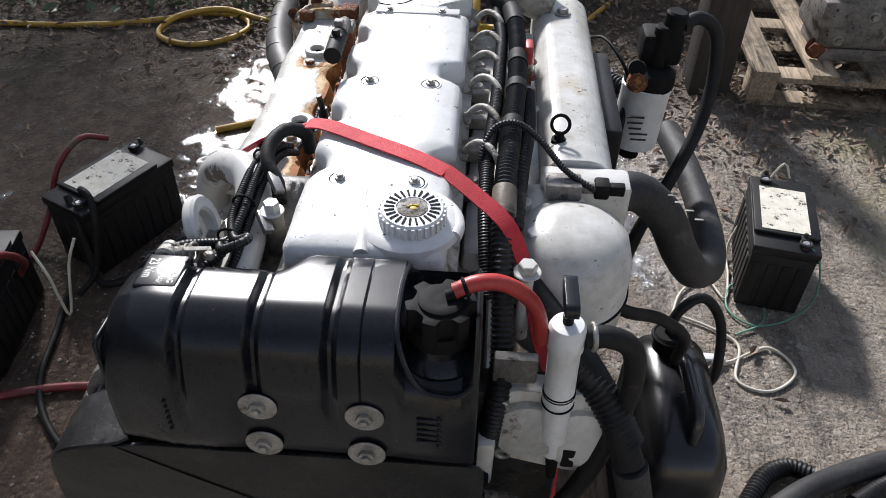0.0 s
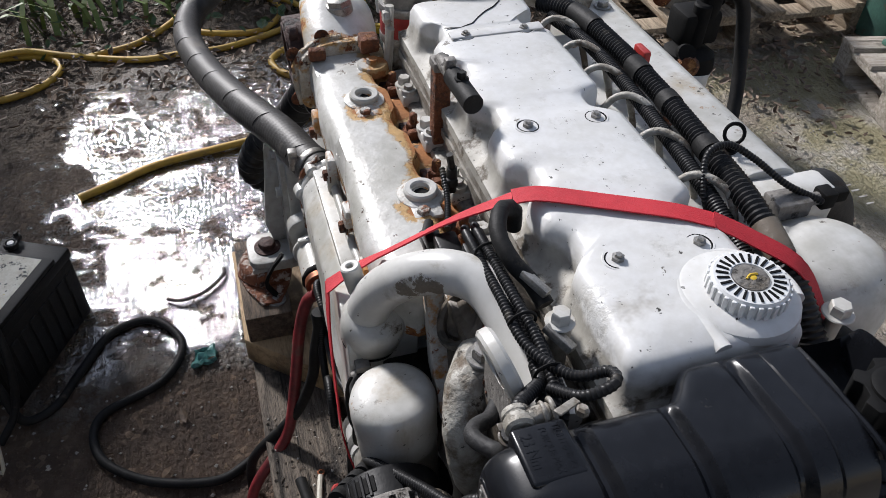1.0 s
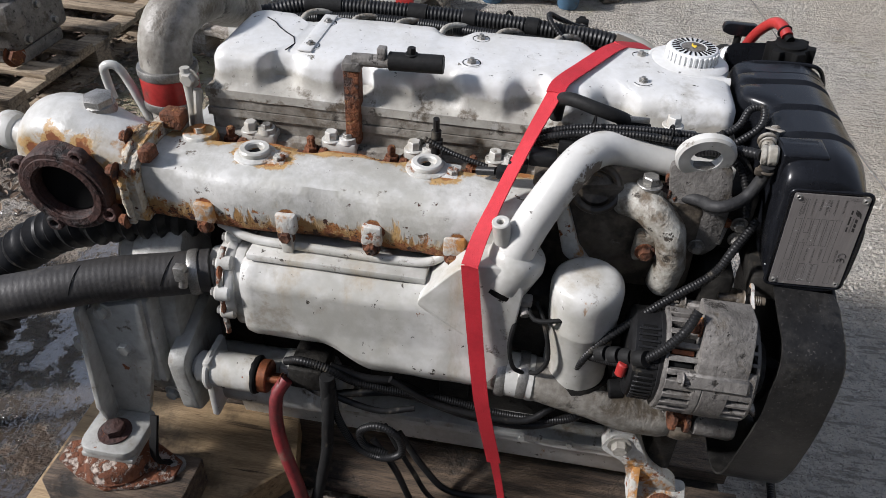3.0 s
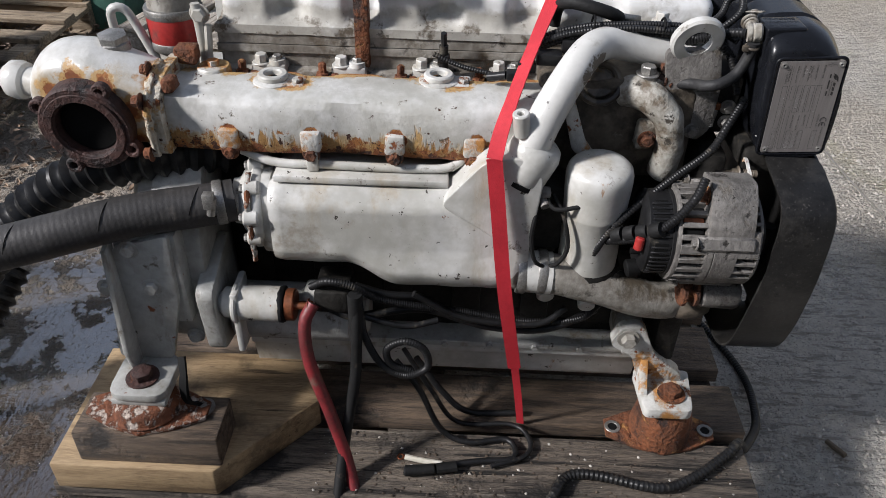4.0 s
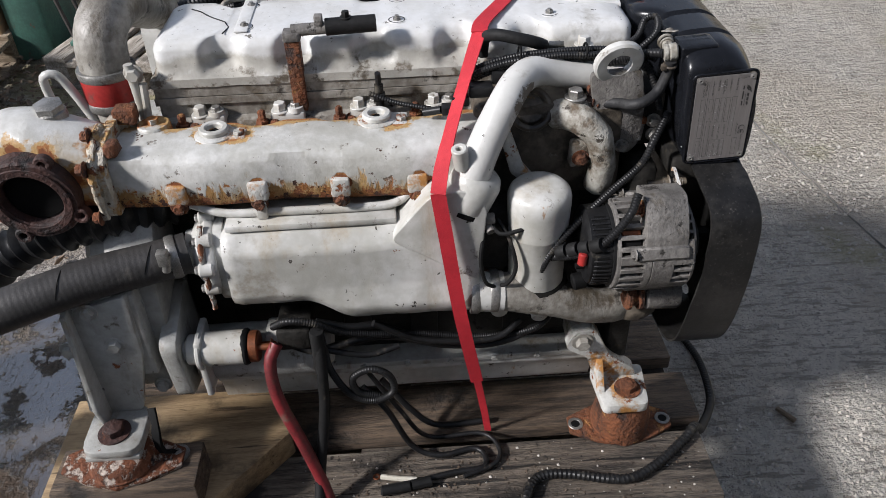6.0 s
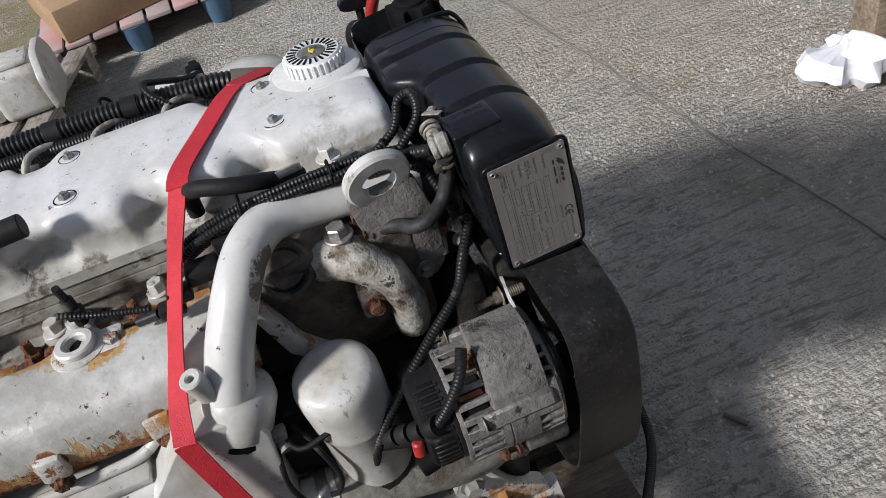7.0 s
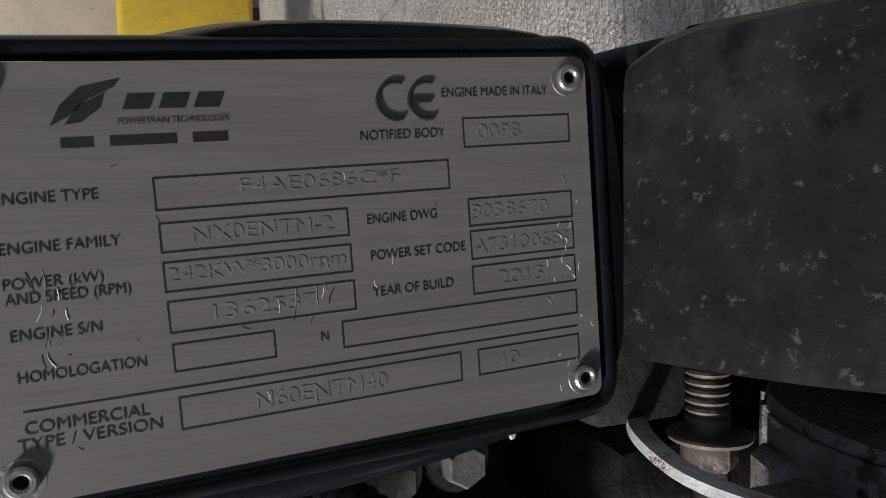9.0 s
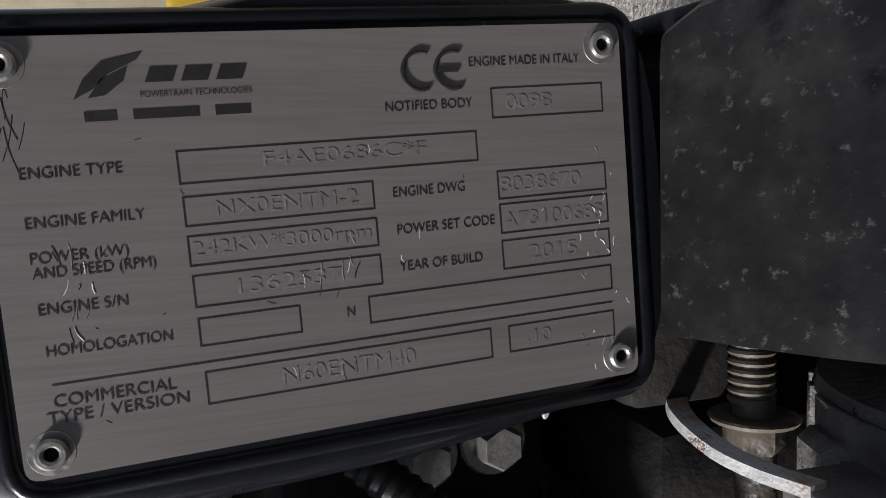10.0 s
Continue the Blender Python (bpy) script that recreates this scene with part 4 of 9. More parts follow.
part("square_plug", merge(cast(lathe([(0.026, 0), (0.024, 0.012), (0.022, 0.014)], (-0.085, 1.60, 0.908), (0, 0, 1), 24), 0.001, 50), lathe([(0.009, 0), (0.009, 0.008)], (-0.085, 1.60, 0.922), (0, 0, 1), 6)), m_manifold, manifold)
for y in (1.559, 1.444, 1.326, 1.215):
    part("lug", cast(merge(box(-0.190, -0.17, y - 0.013, y + 0.015, 0.842, 0.872, 0.004), prism([(y - 0.008, 0.846), (y + 0.010, 0.846), (y + 0.006, 0.828), (y - 0.004, 0.828)], "x", -0.188, -0.168, 0.003)), 0.0015, 80), m_rustwhite, manifold, "white manifold lug streaked with rust")
    part("lug_bolt", bolt((-0.187, y + 0.001, 0.838), (-1, 0, 0), 0.0085, 0.008), m_rust, manifold)
# joint flange and water elbow with the dry outlet
part("joint_flange", cast(prism(rounded([(-0.193, 0.826), (-0.195, 0.912), (-0.158, 0.938), (-0.075, 0.938), (-0.055, 0.915), (-0.055, 0.826)], 0.02), "y", 1.646, 1.661, 0.003), 0.0022, 60), m_flange, manifold, "rust-blistered flange joint")
part("joint_bead", cast(tube([(-0.192, 1.664, 0.83), (-0.197, 1.664, 0.87), (-0.194, 1.663, 0.905), (-0.165, 1.663, 0.932), (-0.12, 1.663, 0.94)], 0.0055, 10, 0.005), 0.003, 110), m_flange, manifold, "ragged bead of old sealant")
for x0, x1, y0, y1, z0, z1 in ((-0.178, -0.150, 1.628, 1.646, 0.918, 0.938), (-0.098, -0.066, 1.62, 1.652, 0.926, 0.95)):
    part("flange_clamp", cast(box(x0, x1, y0, y1, z0, z1, 0.005), 0.0035, 80), m_rust, manifold, "rust-eaten clamp lump")
for x, z in ((-0.197, 0.915), (-0.197, 0.835), (-0.15, 0.94)):
    part("flange_bolt", bolt((x, 1.668, z), (0, 1, 0), 0.008, 0.01), m_rust, manifold)


def elbow_body():
    """A smooth hollow bend: narrow at the joint, swelling to a round end, with the outlet on its side."""
    path = smooth_line([(-0.125, 1.662, 0.878), (-0.123, 1.70, 0.886), (-0.119, 1.75, 0.891), (-0.113, 1.80, 0.890), (-0.104, 1.86, 0.885)], 0.006)
    n = len(path)
    bm = bmesh.new()
    rings = []
    for k, p in enumerate(path):
        f = k / (n - 1)
        r = 0.061 + 0.014 * min(1.0, f / 0.45) ** 1.4
        if f > 0.62:
            r *= math.sqrt(max(0.0, 1 - ((f - 0.62) / 0.385) ** 2))
        rings.append([bm.verts.new(p + Vector((max(-0.052, r * math.cos(a)) if r > 0.05 else r * math.cos(a), 0, r * math.sin(a)))) for a in (2 * math.pi * q / 36 for q in range(36))])
    for p, q in zip(rings, rings[1:]):
        for m in range(36):
            bm.faces.new((p[m], p[(m + 1) % 36], q[(m + 1) % 36], q[m]))
    bm.faces.new(rings[0][::-1])
    bm.faces.new(rings[-1])
    bmesh.ops.recalc_face_normals(bm, faces=list(bm.faces))
    out = lathe([(0.068, 0), (0.0655, 0.012), (0.0615, 0.026), (0.0595, 0.048)], (-0.112, 1.757, 0.876), (-1, 0, -0.10), 36)
    return cast(merge(bm, out), 0.0014, 16)


elbow = tag_part("exhaust_elbow", elbow_body(), m_elbow, "white cast exhaust elbow with a rusty joint", 55)
part("outlet_flange", cast(annulus((-0.160, 1.757, 0.869), (-1, 0, -0.06), 0.065, 0.042, 0.036, 48, 0.003), 0.0012, 50), m_darkrust, elbow, "burnt rusty outlet flange")
part("outlet_step", cast(annulus((-0.1955, 1.757, 0.867), (-1, 0, -0.06), 0.056, 0.044, 0.003, 48, 0.001), 0.0006, 60), m_darkrust, elbow)
part("outlet_bore", lathe([(0.0405, 0), (0.040, 0.004)], (-0.174, 1.757, 0.868), (-1, 0, 0), 32), m_black, elbow)
for a in (0.5, 2.1, 3.6, 5.2):
    p = Vector((-0.197, 1.757 + 0.066 * math.cos(a), 0.867 + 0.066 * math.sin(a)))
    part("flange_ear", cast(annulus(p + Vector((0.016, 0, 0)), (-1, 0, 0), 0.0125, 0.005, 0.015, 18, 0.002), 0.0008, 80), m_darkrust, elbow)
part("stub", merge(lathe([(0.022, 0), (0.022, 0.028), (0.027, 0.032), (0.029, 0.042), (0.027, 0.054), (0.018, 0.064), (0.004, 0.068)], (-0.104, 1.845, 0.89), (0.12, 1, 0.10), 24)), m_paint, elbow, "white round stub")
part("boss_plug", merge(lathe([(0.022, 0), (0.021, 0.012), (0.018, 0.014)], (-0.108, 1.728, 0.951), (-0.1, 0, 1), 20), lathe([(0.021, 0), (0.021, 0.009), (0.017, 0.011)], (-0.109, 1.728, 0.964), (-0.1, 0, 1), 6)), m_steel, elbow)

# charge air riser: red sleeve, clamps and the big bend behind the cover
part("riser_pipe", tube([(-0.012, 1.672, 0.86), (-0.012, 1.672, 0.935), (-0.010, 1.672, 1.0), (0.005, 1.668, 1.035), (0.045, 1.66, 1.05), (0.11, 1.66, 1.04), (0.19, 1.665, 1.0), (0.29, 1.66, 0.96)], 0.037, 24, 0.012), m_dirty, engine, "pinkish grey charge air pipe")
part("red_sleeve", lathe([(0.040, 0), (0.0415, 0.004), (0.0415, 0.045), (0.040, 0.049)], (-0.012, 1.672, 0.93), (0, 0, 1), 32), m_redrub, engine, "faded red rubber sleeve")
for z in (0.922, 0.971):
    part("hose_clamp", lathe([(0.042, 0), (0.043, 0.002), (0.043, 0.011), (0.042, 0.013)], (-0.012, 1.672, z), (0, 0, 1), 32), m_steel, engine)
part("bent_tube", tube([(-0.035, 1.755, 0.93), (-0.038, 1.757, 0.965), (-0.044, 1.751, 0.985), (-0.040, 1.735, 0.985), (-0.038, 1.722, 0.96), (-0.040, 1.70, 0.905)], 0.0065, 10, 0.006), m_paint, engine, "thin white bent pipe")
part("bracket_rod", merge(tube([(-0.05, 1.625, 1.0), (-0.052, 1.622, 0.94), (-0.055, 1.625, 0.89)], 0.007, 10), bolt((-0.05, 1.62, 0.985), (-1, 0, 0), 0.01, 0.01), tube([(-0.052, 1.61, 0.97), (-0.06, 1.615, 0.90)], 0.006, 8)), m_paint, engine)

# rusty post with the temperature sender on the cover's edge
part("rusty_post", cast(box(-0.052, -0.030, 1.375, 1.396, 0.912, 1.022, 0.002), 0.0018, 90), m_rust, engine, "rusted square bracket post")
sender = part("sender", merge(box(-0.054, -0.028, 1.372, 1.398, 1.022, 1.036, 0.003), rod((-0.042, 1.385, 1.036), (-0.042, 1.33, 1.038), 0.009, 14, bev=0.001), box(-0.050, -0.036, 1.338, 1.35, 1.04, 1.058, 0.002)), m_alu, engine, "grey sender with a plug")
part("sender_hose", merge(rod((-0.042, 1.335, 1.039), (-0.040, 1.262, 1.041), 0.0125, 18, bev=0.001), bolt((-0.041, 1.305, 1.051), (0, 0, 1), 0.006, 0.008)), m_rubber, engine, "short black rubber hose end")

# seawater cooled aftercooler
def cooler_body():
    """The cooler's section carried along y: it deepens and swells towards its front end."""
    bm = bmesh.new()
    rows = []
    for i in range(61):
        y = 1.128 + (1.508 - 1.128) * i / 60
        k = max(0.0, min(1.0, (1.405 - y) / 0.085))
        k = k * k * (3 - 2 * k)
        g = max(0.0, min(1.0, (1.30 - y) / 0.13))
        e = 0.004 * max(0.0, 1 - (1.508 - y) / 0.012) + 0.004 * max(0.0, 1 - (y - 1.128) / 0.012)
        low, out = 0.655 - 0.030 * k, -0.224 - 0.006 * k
        prof = rounded([(-0.095, low + 0.005), (-0.150, low), (-0.198 - 0.012 * k, low + e), (out + 0.008 + e, low + 0.016), (out + e, low + 0.035), (-0.224 + e, 0.70), (-0.226 + e, 0.772 + 0.01 * g), (-0.204, 0.797 - e + 0.012 * g), (-0.12, 0.803 - e), (-0.095, 0.78)], 0.008)
        rows.append([bm.verts.new((x, y, z)) for x, z in prof])
    n = len(rows[0])
    for p, q in zip(rows, rows[1:]):
        for j in range(n):
            bm.faces.new((p[j], p[(j + 1) % n], q[(j + 1) % n], q[j]))
    bm.faces.new(rows[0])
    bm.faces.new(rows[-1][::-1])
    bmesh.ops.recalc_face_normals(bm, faces=list(bm.faces))
    return bm


cooler = tag_part("aftercooler", cast(merge(
    cooler_body(),
    prism(rounded([(1.130, 0.70), (1.262, 0.785), (1.200, 0.860), (1.15, 0.868), (1.118, 0.838)], 0.016), "x", -0.2275, -0.145, 0.012, 4)), 0.0014, 26), m_paint, "white boxy aftercooler casting with chipped edges", 50)
part("end_cap", cast(merge(prism(rounded([(-0.105, 0.668), (-0.196, 0.668), (-0.216, 0.69), (-0.214, 0.772), (-0.19, 0.80), (-0.12, 0.80)], 0.015), "y", 1.508, 1.524, 0.003), lathe([(0.064, 0), (0.066, 0.003), (0.066, 0.012), (0.058, 0.018), (0.046, 0.030), (0.036, 0.036), (0.034, 0.046)], (-0.160, 1.526, 0.740), (-0.12, 1, 0.02), 40)), 0.001, 40), m_paint, cooler, "round white end cap with lobes")
for k in range(9):
    a = 2 * math.pi * k / 9 + 0.2
    x, z = -0.160 + 0.062 * math.cos(a), 0.740 + 0.062 * math.sin(a)
    part("cap_lobe", cast(rod((x, 1.522, z), (x - 0.002, 1.545, z), 0.0115, 14, bev=0.003), 0.0006, 60), m_paint, cooler)
    part("cap_bolt", bolt((x - 0.002, 1.5445, z), (-0.1, 1, 0), 0.0065, 0.006, False), m_steel, cooler)
part("rust_seam", cast(tube([(-0.219, 1.5375, 0.67), (-0.222, 1.5375, 0.72), (-0.219, 1.5375, 0.775), (-0.19, 1.5375, 0.806)], 0.004, 8, 0.006), 0.002, 120), m_rustpaint, cooler)
part("top_ledge", cast(box(-0.205, -0.12, 1.25, 1.50, 0.80, 0.811, 0.003), 0.001, 50), m_paint, cooler)
part("drain_pipe", tube([(-0.165, 1.55, 0.828), (-0.178, 1.50, 0.818), (-0.182, 1.42, 0.819), (-0.182, 1.30, 0.818), (-0.178, 1.245, 0.822), (-0.165, 1.215, 0.848)], 0.0065, 10, 0.008), m_paint, engine, "thin white pipe along the cooler")
part("pipe_clip", merge(box(-0.192, -0.178, 1.436, 1.452, 0.812, 0.842, 0.002)), m_paint, engine)

# coolant crossover pipe with collar, nub and lifting eye
pipe = part("coolant_pipe", tube([(-0.200, 1.144, 0.840), (-0.198, 1.134, 0.880), (-0.186, 1.116, 0.922), (-0.162, 1.091, 0.960), (-0.130, 1.066, 0.981), (-0.104, 1.036, 0.984), (-0.092, 0.99, 0.974), (-0.088, 0.935, 0.964), (-0.086, 0.88, 0.958)], 0.0248, 28, 0.006, taper=0.0205), m_pipe, engine, "white bent coolant pipe with scuffed paint")
ax = Vector((0.0, -0.42, 0.9))
part("collar", merge(lathe([(0.036, 0), (0.0375, 0.003), (0.0375, 0.04), (0.033, 0.052), (0.027, 0.056)], (-0.194, 1.148, 0.826), ax, 28), lathe([(0.034, 0), (0.034, 0.012)], (-0.194, 1.156, 0.812), ax, 28)), m_paint, pipe)
part("rubber_ring", lathe([(0.0365, 0), (0.0365, 0.007)], (-0.194, 1.151, 0.818), ax, 28), m_black, pipe)
part("nub", merge(annulus((-0.206, 1.152, 0.892), (-0.2, 0.15, 1), 0.0115, 0.004, 0.036, 18), box(-0.212, -0.186, 1.122, 1.15, 0.872, 0.90, 0.006)), m_paint, pipe)
eye = part("lifting_eye", cast(annulus((-0.134, 0.924, 0.999), (0.93, 0.10, 0.30), 0.0355, 0.0185, 0.014, 40, 0.003), 0.0006, 40), m_paint, engine, "white ring shaped lifting eye")
part("eye_plate", cast(prism(rounded([(0.962, 0.985), (0.957, 0.95), (0.945, 0.905), (0.935, 0.87), (0.895, 0.850), (0.878, 0.87), (0.877, 0.935), (0.889, 0.99)], 0.010), "x", -0.128, -0.116, 0.003), 0.0006, 40), m_alu, engine, "grimy grey shank of the lifting eye")
# thermostat casting and outlet
part("thermostat_housing", cast(merge(box(-0.118, -0.04, 0.90, 1.125, 0.83, 0.935, 0.014, 3), prism(rounded([(0.905, 0.79), (1.10, 0.785), (1.125, 0.86), (1.11, 0.93), (0.97, 0.945), (0.905, 0.93)], 0.02), "x", -0.128, -0.05, 0.008)), 0.003, 22, ), m_brown, engine, "brownish cast thermostat housing")
part("thermostat_cover", merge(annulus((-0.118, 1.045, 0.930), (-0.75, 0, 0.66), 0.034, 0.024, 0.008, 36, 0.003), lathe([(0.0236, 0), (0.020, 0.004), (0.004, 0.006)], (-0.118, 1.045, 0.930), (-0.75, 0, 0.66), 28)), m_brown, engine, "round oily cover on the thermostat housing")
# web's pale rusty colour also stands for a strip of sun on the casting
part("casting_web", cast(prism(rounded([(1.085, 0.935), (1.10, 0.935), (1.075, 0.84), (1.03, 0.80), (1.015, 0.80), (1.055, 0.85)], 0.006), "x", -0.146, -0.118, 0.004), 0.002, 50), m_rustwhite, engine, "rusty casting web, coloured pale for a sunlit strip")
part("water_outlet", cast(merge(tube([(-0.112, 1.006, 0.918), (-0.124, 0.992, 0.924), (-0.140, 0.968, 0.918), (-0.147, 0.948, 0.897), (-0.147, 0.938, 0.865), (-0.142, 0.936, 0.830), (-0.132, 0.938, 0.80)], 0.0225, 18, 0.006, taper=0.0195), lathe([(0.026, 0), (0.0255, 0.012), (0.021, 0.02)], (-0.121, 0.984, 0.922), (0, 0, 1), 24), box(-0.146, -0.10, 0.955, 0.985, 0.842, 0.885, 0.006)), 0.0035, 34), m_outlet, engine, "lumpy dirty white cast water outlet")
part("outlet_bolt", merge(bolt((-0.121, 0.980, 0.948), (0, 0, 1), 0.011, 0.011), rod((-0.121, 0.980, 0.94), (-0.121, 0.980, 0.949), 0.0145, 18)), m_steel, engine)
part("outlet_bolt", bolt((-0.146, 0.970, 0.860), (-1, 0, 0), 0.009, 0.009), m_rust, engine)
part("cover_side_bolt", bolt((-0.058, 0.959, 1.0), (0, 0, 1), 0.0095, 0.012), m_paint, engine)
part("side_boss", rod((-0.058, 0.959, 0.93), (-0.058, 0.959, 1.0), 0.012, 16), m_dirty, engine)
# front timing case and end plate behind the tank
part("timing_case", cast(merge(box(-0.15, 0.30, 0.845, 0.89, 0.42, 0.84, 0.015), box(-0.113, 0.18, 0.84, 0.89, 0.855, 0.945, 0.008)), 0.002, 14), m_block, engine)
for y, z in ((0.857, 0.900), (0.855, 0.877), (0.905, 0.868)):
    part("case_bolt", merge(lathe([(0.0105, 0), (0.0105, 0.0018)], (-0.1135 if y < 0.9 else -0.128, y, z), (-1, 0, 0), 20), bolt((-0.115 if y < 0.9 else -0.130, y, z), (-1, 0, 0), 0.0075, 0.008)), m_steel, engine)
sender = part("sender_stud", merge(rod((-0.119, 0.8755, 0.900), (-0.1235, 0.8795, 0.874), 0.0042, 12), *[ring(Vector((-0.1195, 0.8758, 0.896)).lerp(Vector((-0.1235, 0.8795, 0.874)), k / 8), (-0.16, 0.14, -0.97), 0.0043, 0.0009, 14, 6) for k in range(9)]), m_steel, engine, "threaded sender stud with a rusty nut")
part("stud_nut", lathe([(0.0068, 0), (0.0075, 0.002), (0.0075, 0.007), (0.006, 0.009)], (-0.1180, 0.8745, 0.9075), (-0.16, 0.14, -0.97), 6), m_rust, sender, "rusty nut")

# oil filter
part("oil_filter", merge(lathe([(0.038, 0), (0.044, 0.004), (0.0445, 0.10), (0.046, 0.103), (0.0455, 0.106), (0.0475, 0.152), (0.0473, 0.164), (0.0452, 0.172), (0.040, 0.1775), (0.030, 0.1805), (0.015, 0.182), (0.001, 0.1825)], (-0.186, 1.035, 0.668), (-0.06, 0.02, 1), 40)), m_paint, engine, "white painted oil filter canister")
part("filter_seat", cast(lathe([(0.05, 0), (0.055, 0.02), (0.05, 0.04)], (-0.18, 1.035, 0.63), (0, 0, 1), 24), 0.002, 40), m_block, engine)
part("cooler_lower_pipe", cast(tube([(-0.195, 1.16, 0.655), (-0.205, 1.12, 0.660), (-0.208, 1.07, 0.655), (-0.205, 1.00, 0.633), (-0.198, 0.94, 0.610), (-0.185, 0.895, 0.60), (-0.16, 0.87, 0.61)], 0.031, 20, 0.01), 0.002, 22), m_dirty, engine, "dirty white lower coolant pipe")
for y, z in ((1.128, 0.659), (1.098, 0.66)):
    part("pipe_clamp", lathe([(0.0335, 0), (0.0345, 0.002), (0.0345, 0.012), (0.0335, 0.014)], (-0.206, y, z), (0, 1, 0.05), 28), m_steel, engine)
part("pipe_sleeve", lathe([(0.0325, 0), (0.0325, 0.045)], (-0.207, 1.09, 0.659), (0, 1, 0.04), 28), m_paint, engine)
part("copper_elbow", cast(tube([(-0.19, 0.90, 0.60), (-0.20, 0.87, 0.595), (-0.19, 0.845, 0.60)], 0.02, 14), 0.002, 60), m_brown, engine, "rusty hose joint at the water pump")
for x, y, z in ((-0.14, 1.02, 0.575), (-0.15, 1.09, 0.60)):
    part("drain_cock", rod((x, y, z), (x - 0.035, y, z - 0.01), 0.014, 16, bev=0.003), m_paint, engine)

# starter motor
starter = part("starter_motor", cast(merge(rod((-0.165, 1.60, 0.525), (-0.165, 1.40, 0.525), 0.047, 28, bev=0.006), rod((-0.165, 1.405, 0.525), (-0.165, 1.375, 0.525), 0.034, 24, bev=0.005), box(-0.20, -0.15, 1.40, 1.48, 0.545, 0.585, 0.008)), 0.001, 30), m_grey, engine, "grey starter motor")
part("solenoid", merge(rod((-0.213, 1.575, 0.578), (-0.213, 1.505, 0.578), 0.0285, 28, bev=0.002), rod((-0.213, 1.583, 0.578), (-0.213, 1.575, 0.578), 0.034, 28, bev=0.002), rod((-0.213, 1.60, 0.578), (-0.213, 1.583, 0.578), 0.025, 14, bev=0.002), rod((-0.213, 1.618, 0.578), (-0.213, 1.60, 0.578), 0.017, 14, bev=0.002), box(-0.236, -0.17, 1.572, 1.584, 0.49, 0.61, 0.004)), m_paint, starter, "white solenoid with a stepped nose")
part("solenoid_cap", merge(rod((-0.213, 1.502, 0.578), (-0.213, 1.486, 0.578), 0.026, 24, bev=0.002), rod((-0.225, 1.486, 0.586), (-0.225, 1.462, 0.586), 0.006, 10), rod((-0.205, 1.486, 0.571), (-0.205, 1.465, 0.571), 0.006, 10), bolt((-0.225, 1.464, 0.586), (0, -1, 0), 0.009, 0.006)), m_copper, starter, "corroded copper terminals")
part("terminal_ring", cast(lathe([(0.0275, 0), (0.0295, 0.003), (0.0295, 0.007), (0.0275, 0.010)], (-0.213, 1.512, 0.578), (0, -1, 0), 28), 0.002, 120), m_black, starter, "perished black seal")
part("starter_body", box(-0.222, -0.15, 1.40, 1.455, 0.57, 0.612, 0.006), m_block, starter)
part("starter_flange", cast(prism(rounded([(-0.12, 0.46), (-0.235, 0.49), (-0.25, 0.62), (-0.12, 0.66)], 0.02), "y", 1.605, 1.632, 0.004), 0.001, 40), m_grey, engine)

# flywheel housing, rear bracket and mount
housing = part("flywheel_housing", cast(merge(lathe([(0.24, 0), (0.245, 0.006), (0.245, 0.10), (0.225, 0.115)], (0.045, 1.625, 0.60), (0, 1, 0), 40), prism(rounded([(-0.21, 0.48), (-0.21, 0.70), (-0.10, 0.84), (0.18, 0.84), (0.30, 0.70), (0.30, 0.48)], 0.04), "y", 1.622, 1.70, 0.01)), 0.002, 14), m_grey, engine, "grey flywheel housing")
for z in (0.50, 0.56, 0.62, 0.68):
    part("housing_bolt", bolt((-0.21, 1.66, z), (-1, 0, 0), 0.010, 0.009), m_grey, engine)


def mount_bracket(s):
    """Rear engine bracket: two webs and a foot; s is the side, -1 for the exhaust side."""
    def sx(x):
        return x if s < 0 else 0.09 - x
    a, b = sorted((sx(-0.245), sx(-0.232)))
    web = prism(rounded([(1.655, 0.725), (1.742, 0.70), (1.765, 0.60), (1.778, 0.478), (1.69, 0.478), (1.66, 0.60)], 0.01), "x", a, b, 0.003)
    rib = prism([(sx(-0.236), 0.715), (sx(-0.262), 0.705), (sx(-0.282), 0.52), (sx(-0.270), 0.476), (sx(-0.236), 0.476)], "y", 1.742, 1.751, 0.002)
    f0, f1 = sorted((sx(-0.326), sx(-0.228)))
    foot = prism(rounded([(f0, 1.681), (f1, 1.681), (f1, 1.774), (f0, 1.774)], 0.026), "z", 0.458, 0.474, 0.004)
    block = box(f0 + 0.004, f1 - 0.004, 1.684, 1.771, 0.447, 0.4575, 0.002)
    t0, t1 = sorted((sx(-0.236), sx(-0.20)))
    top = box(t0, t1, 1.648, 1.745, 0.55, 0.72, 0.006)
    return cast(merge(web, rib, foot, block, top), 0.0012, 30)


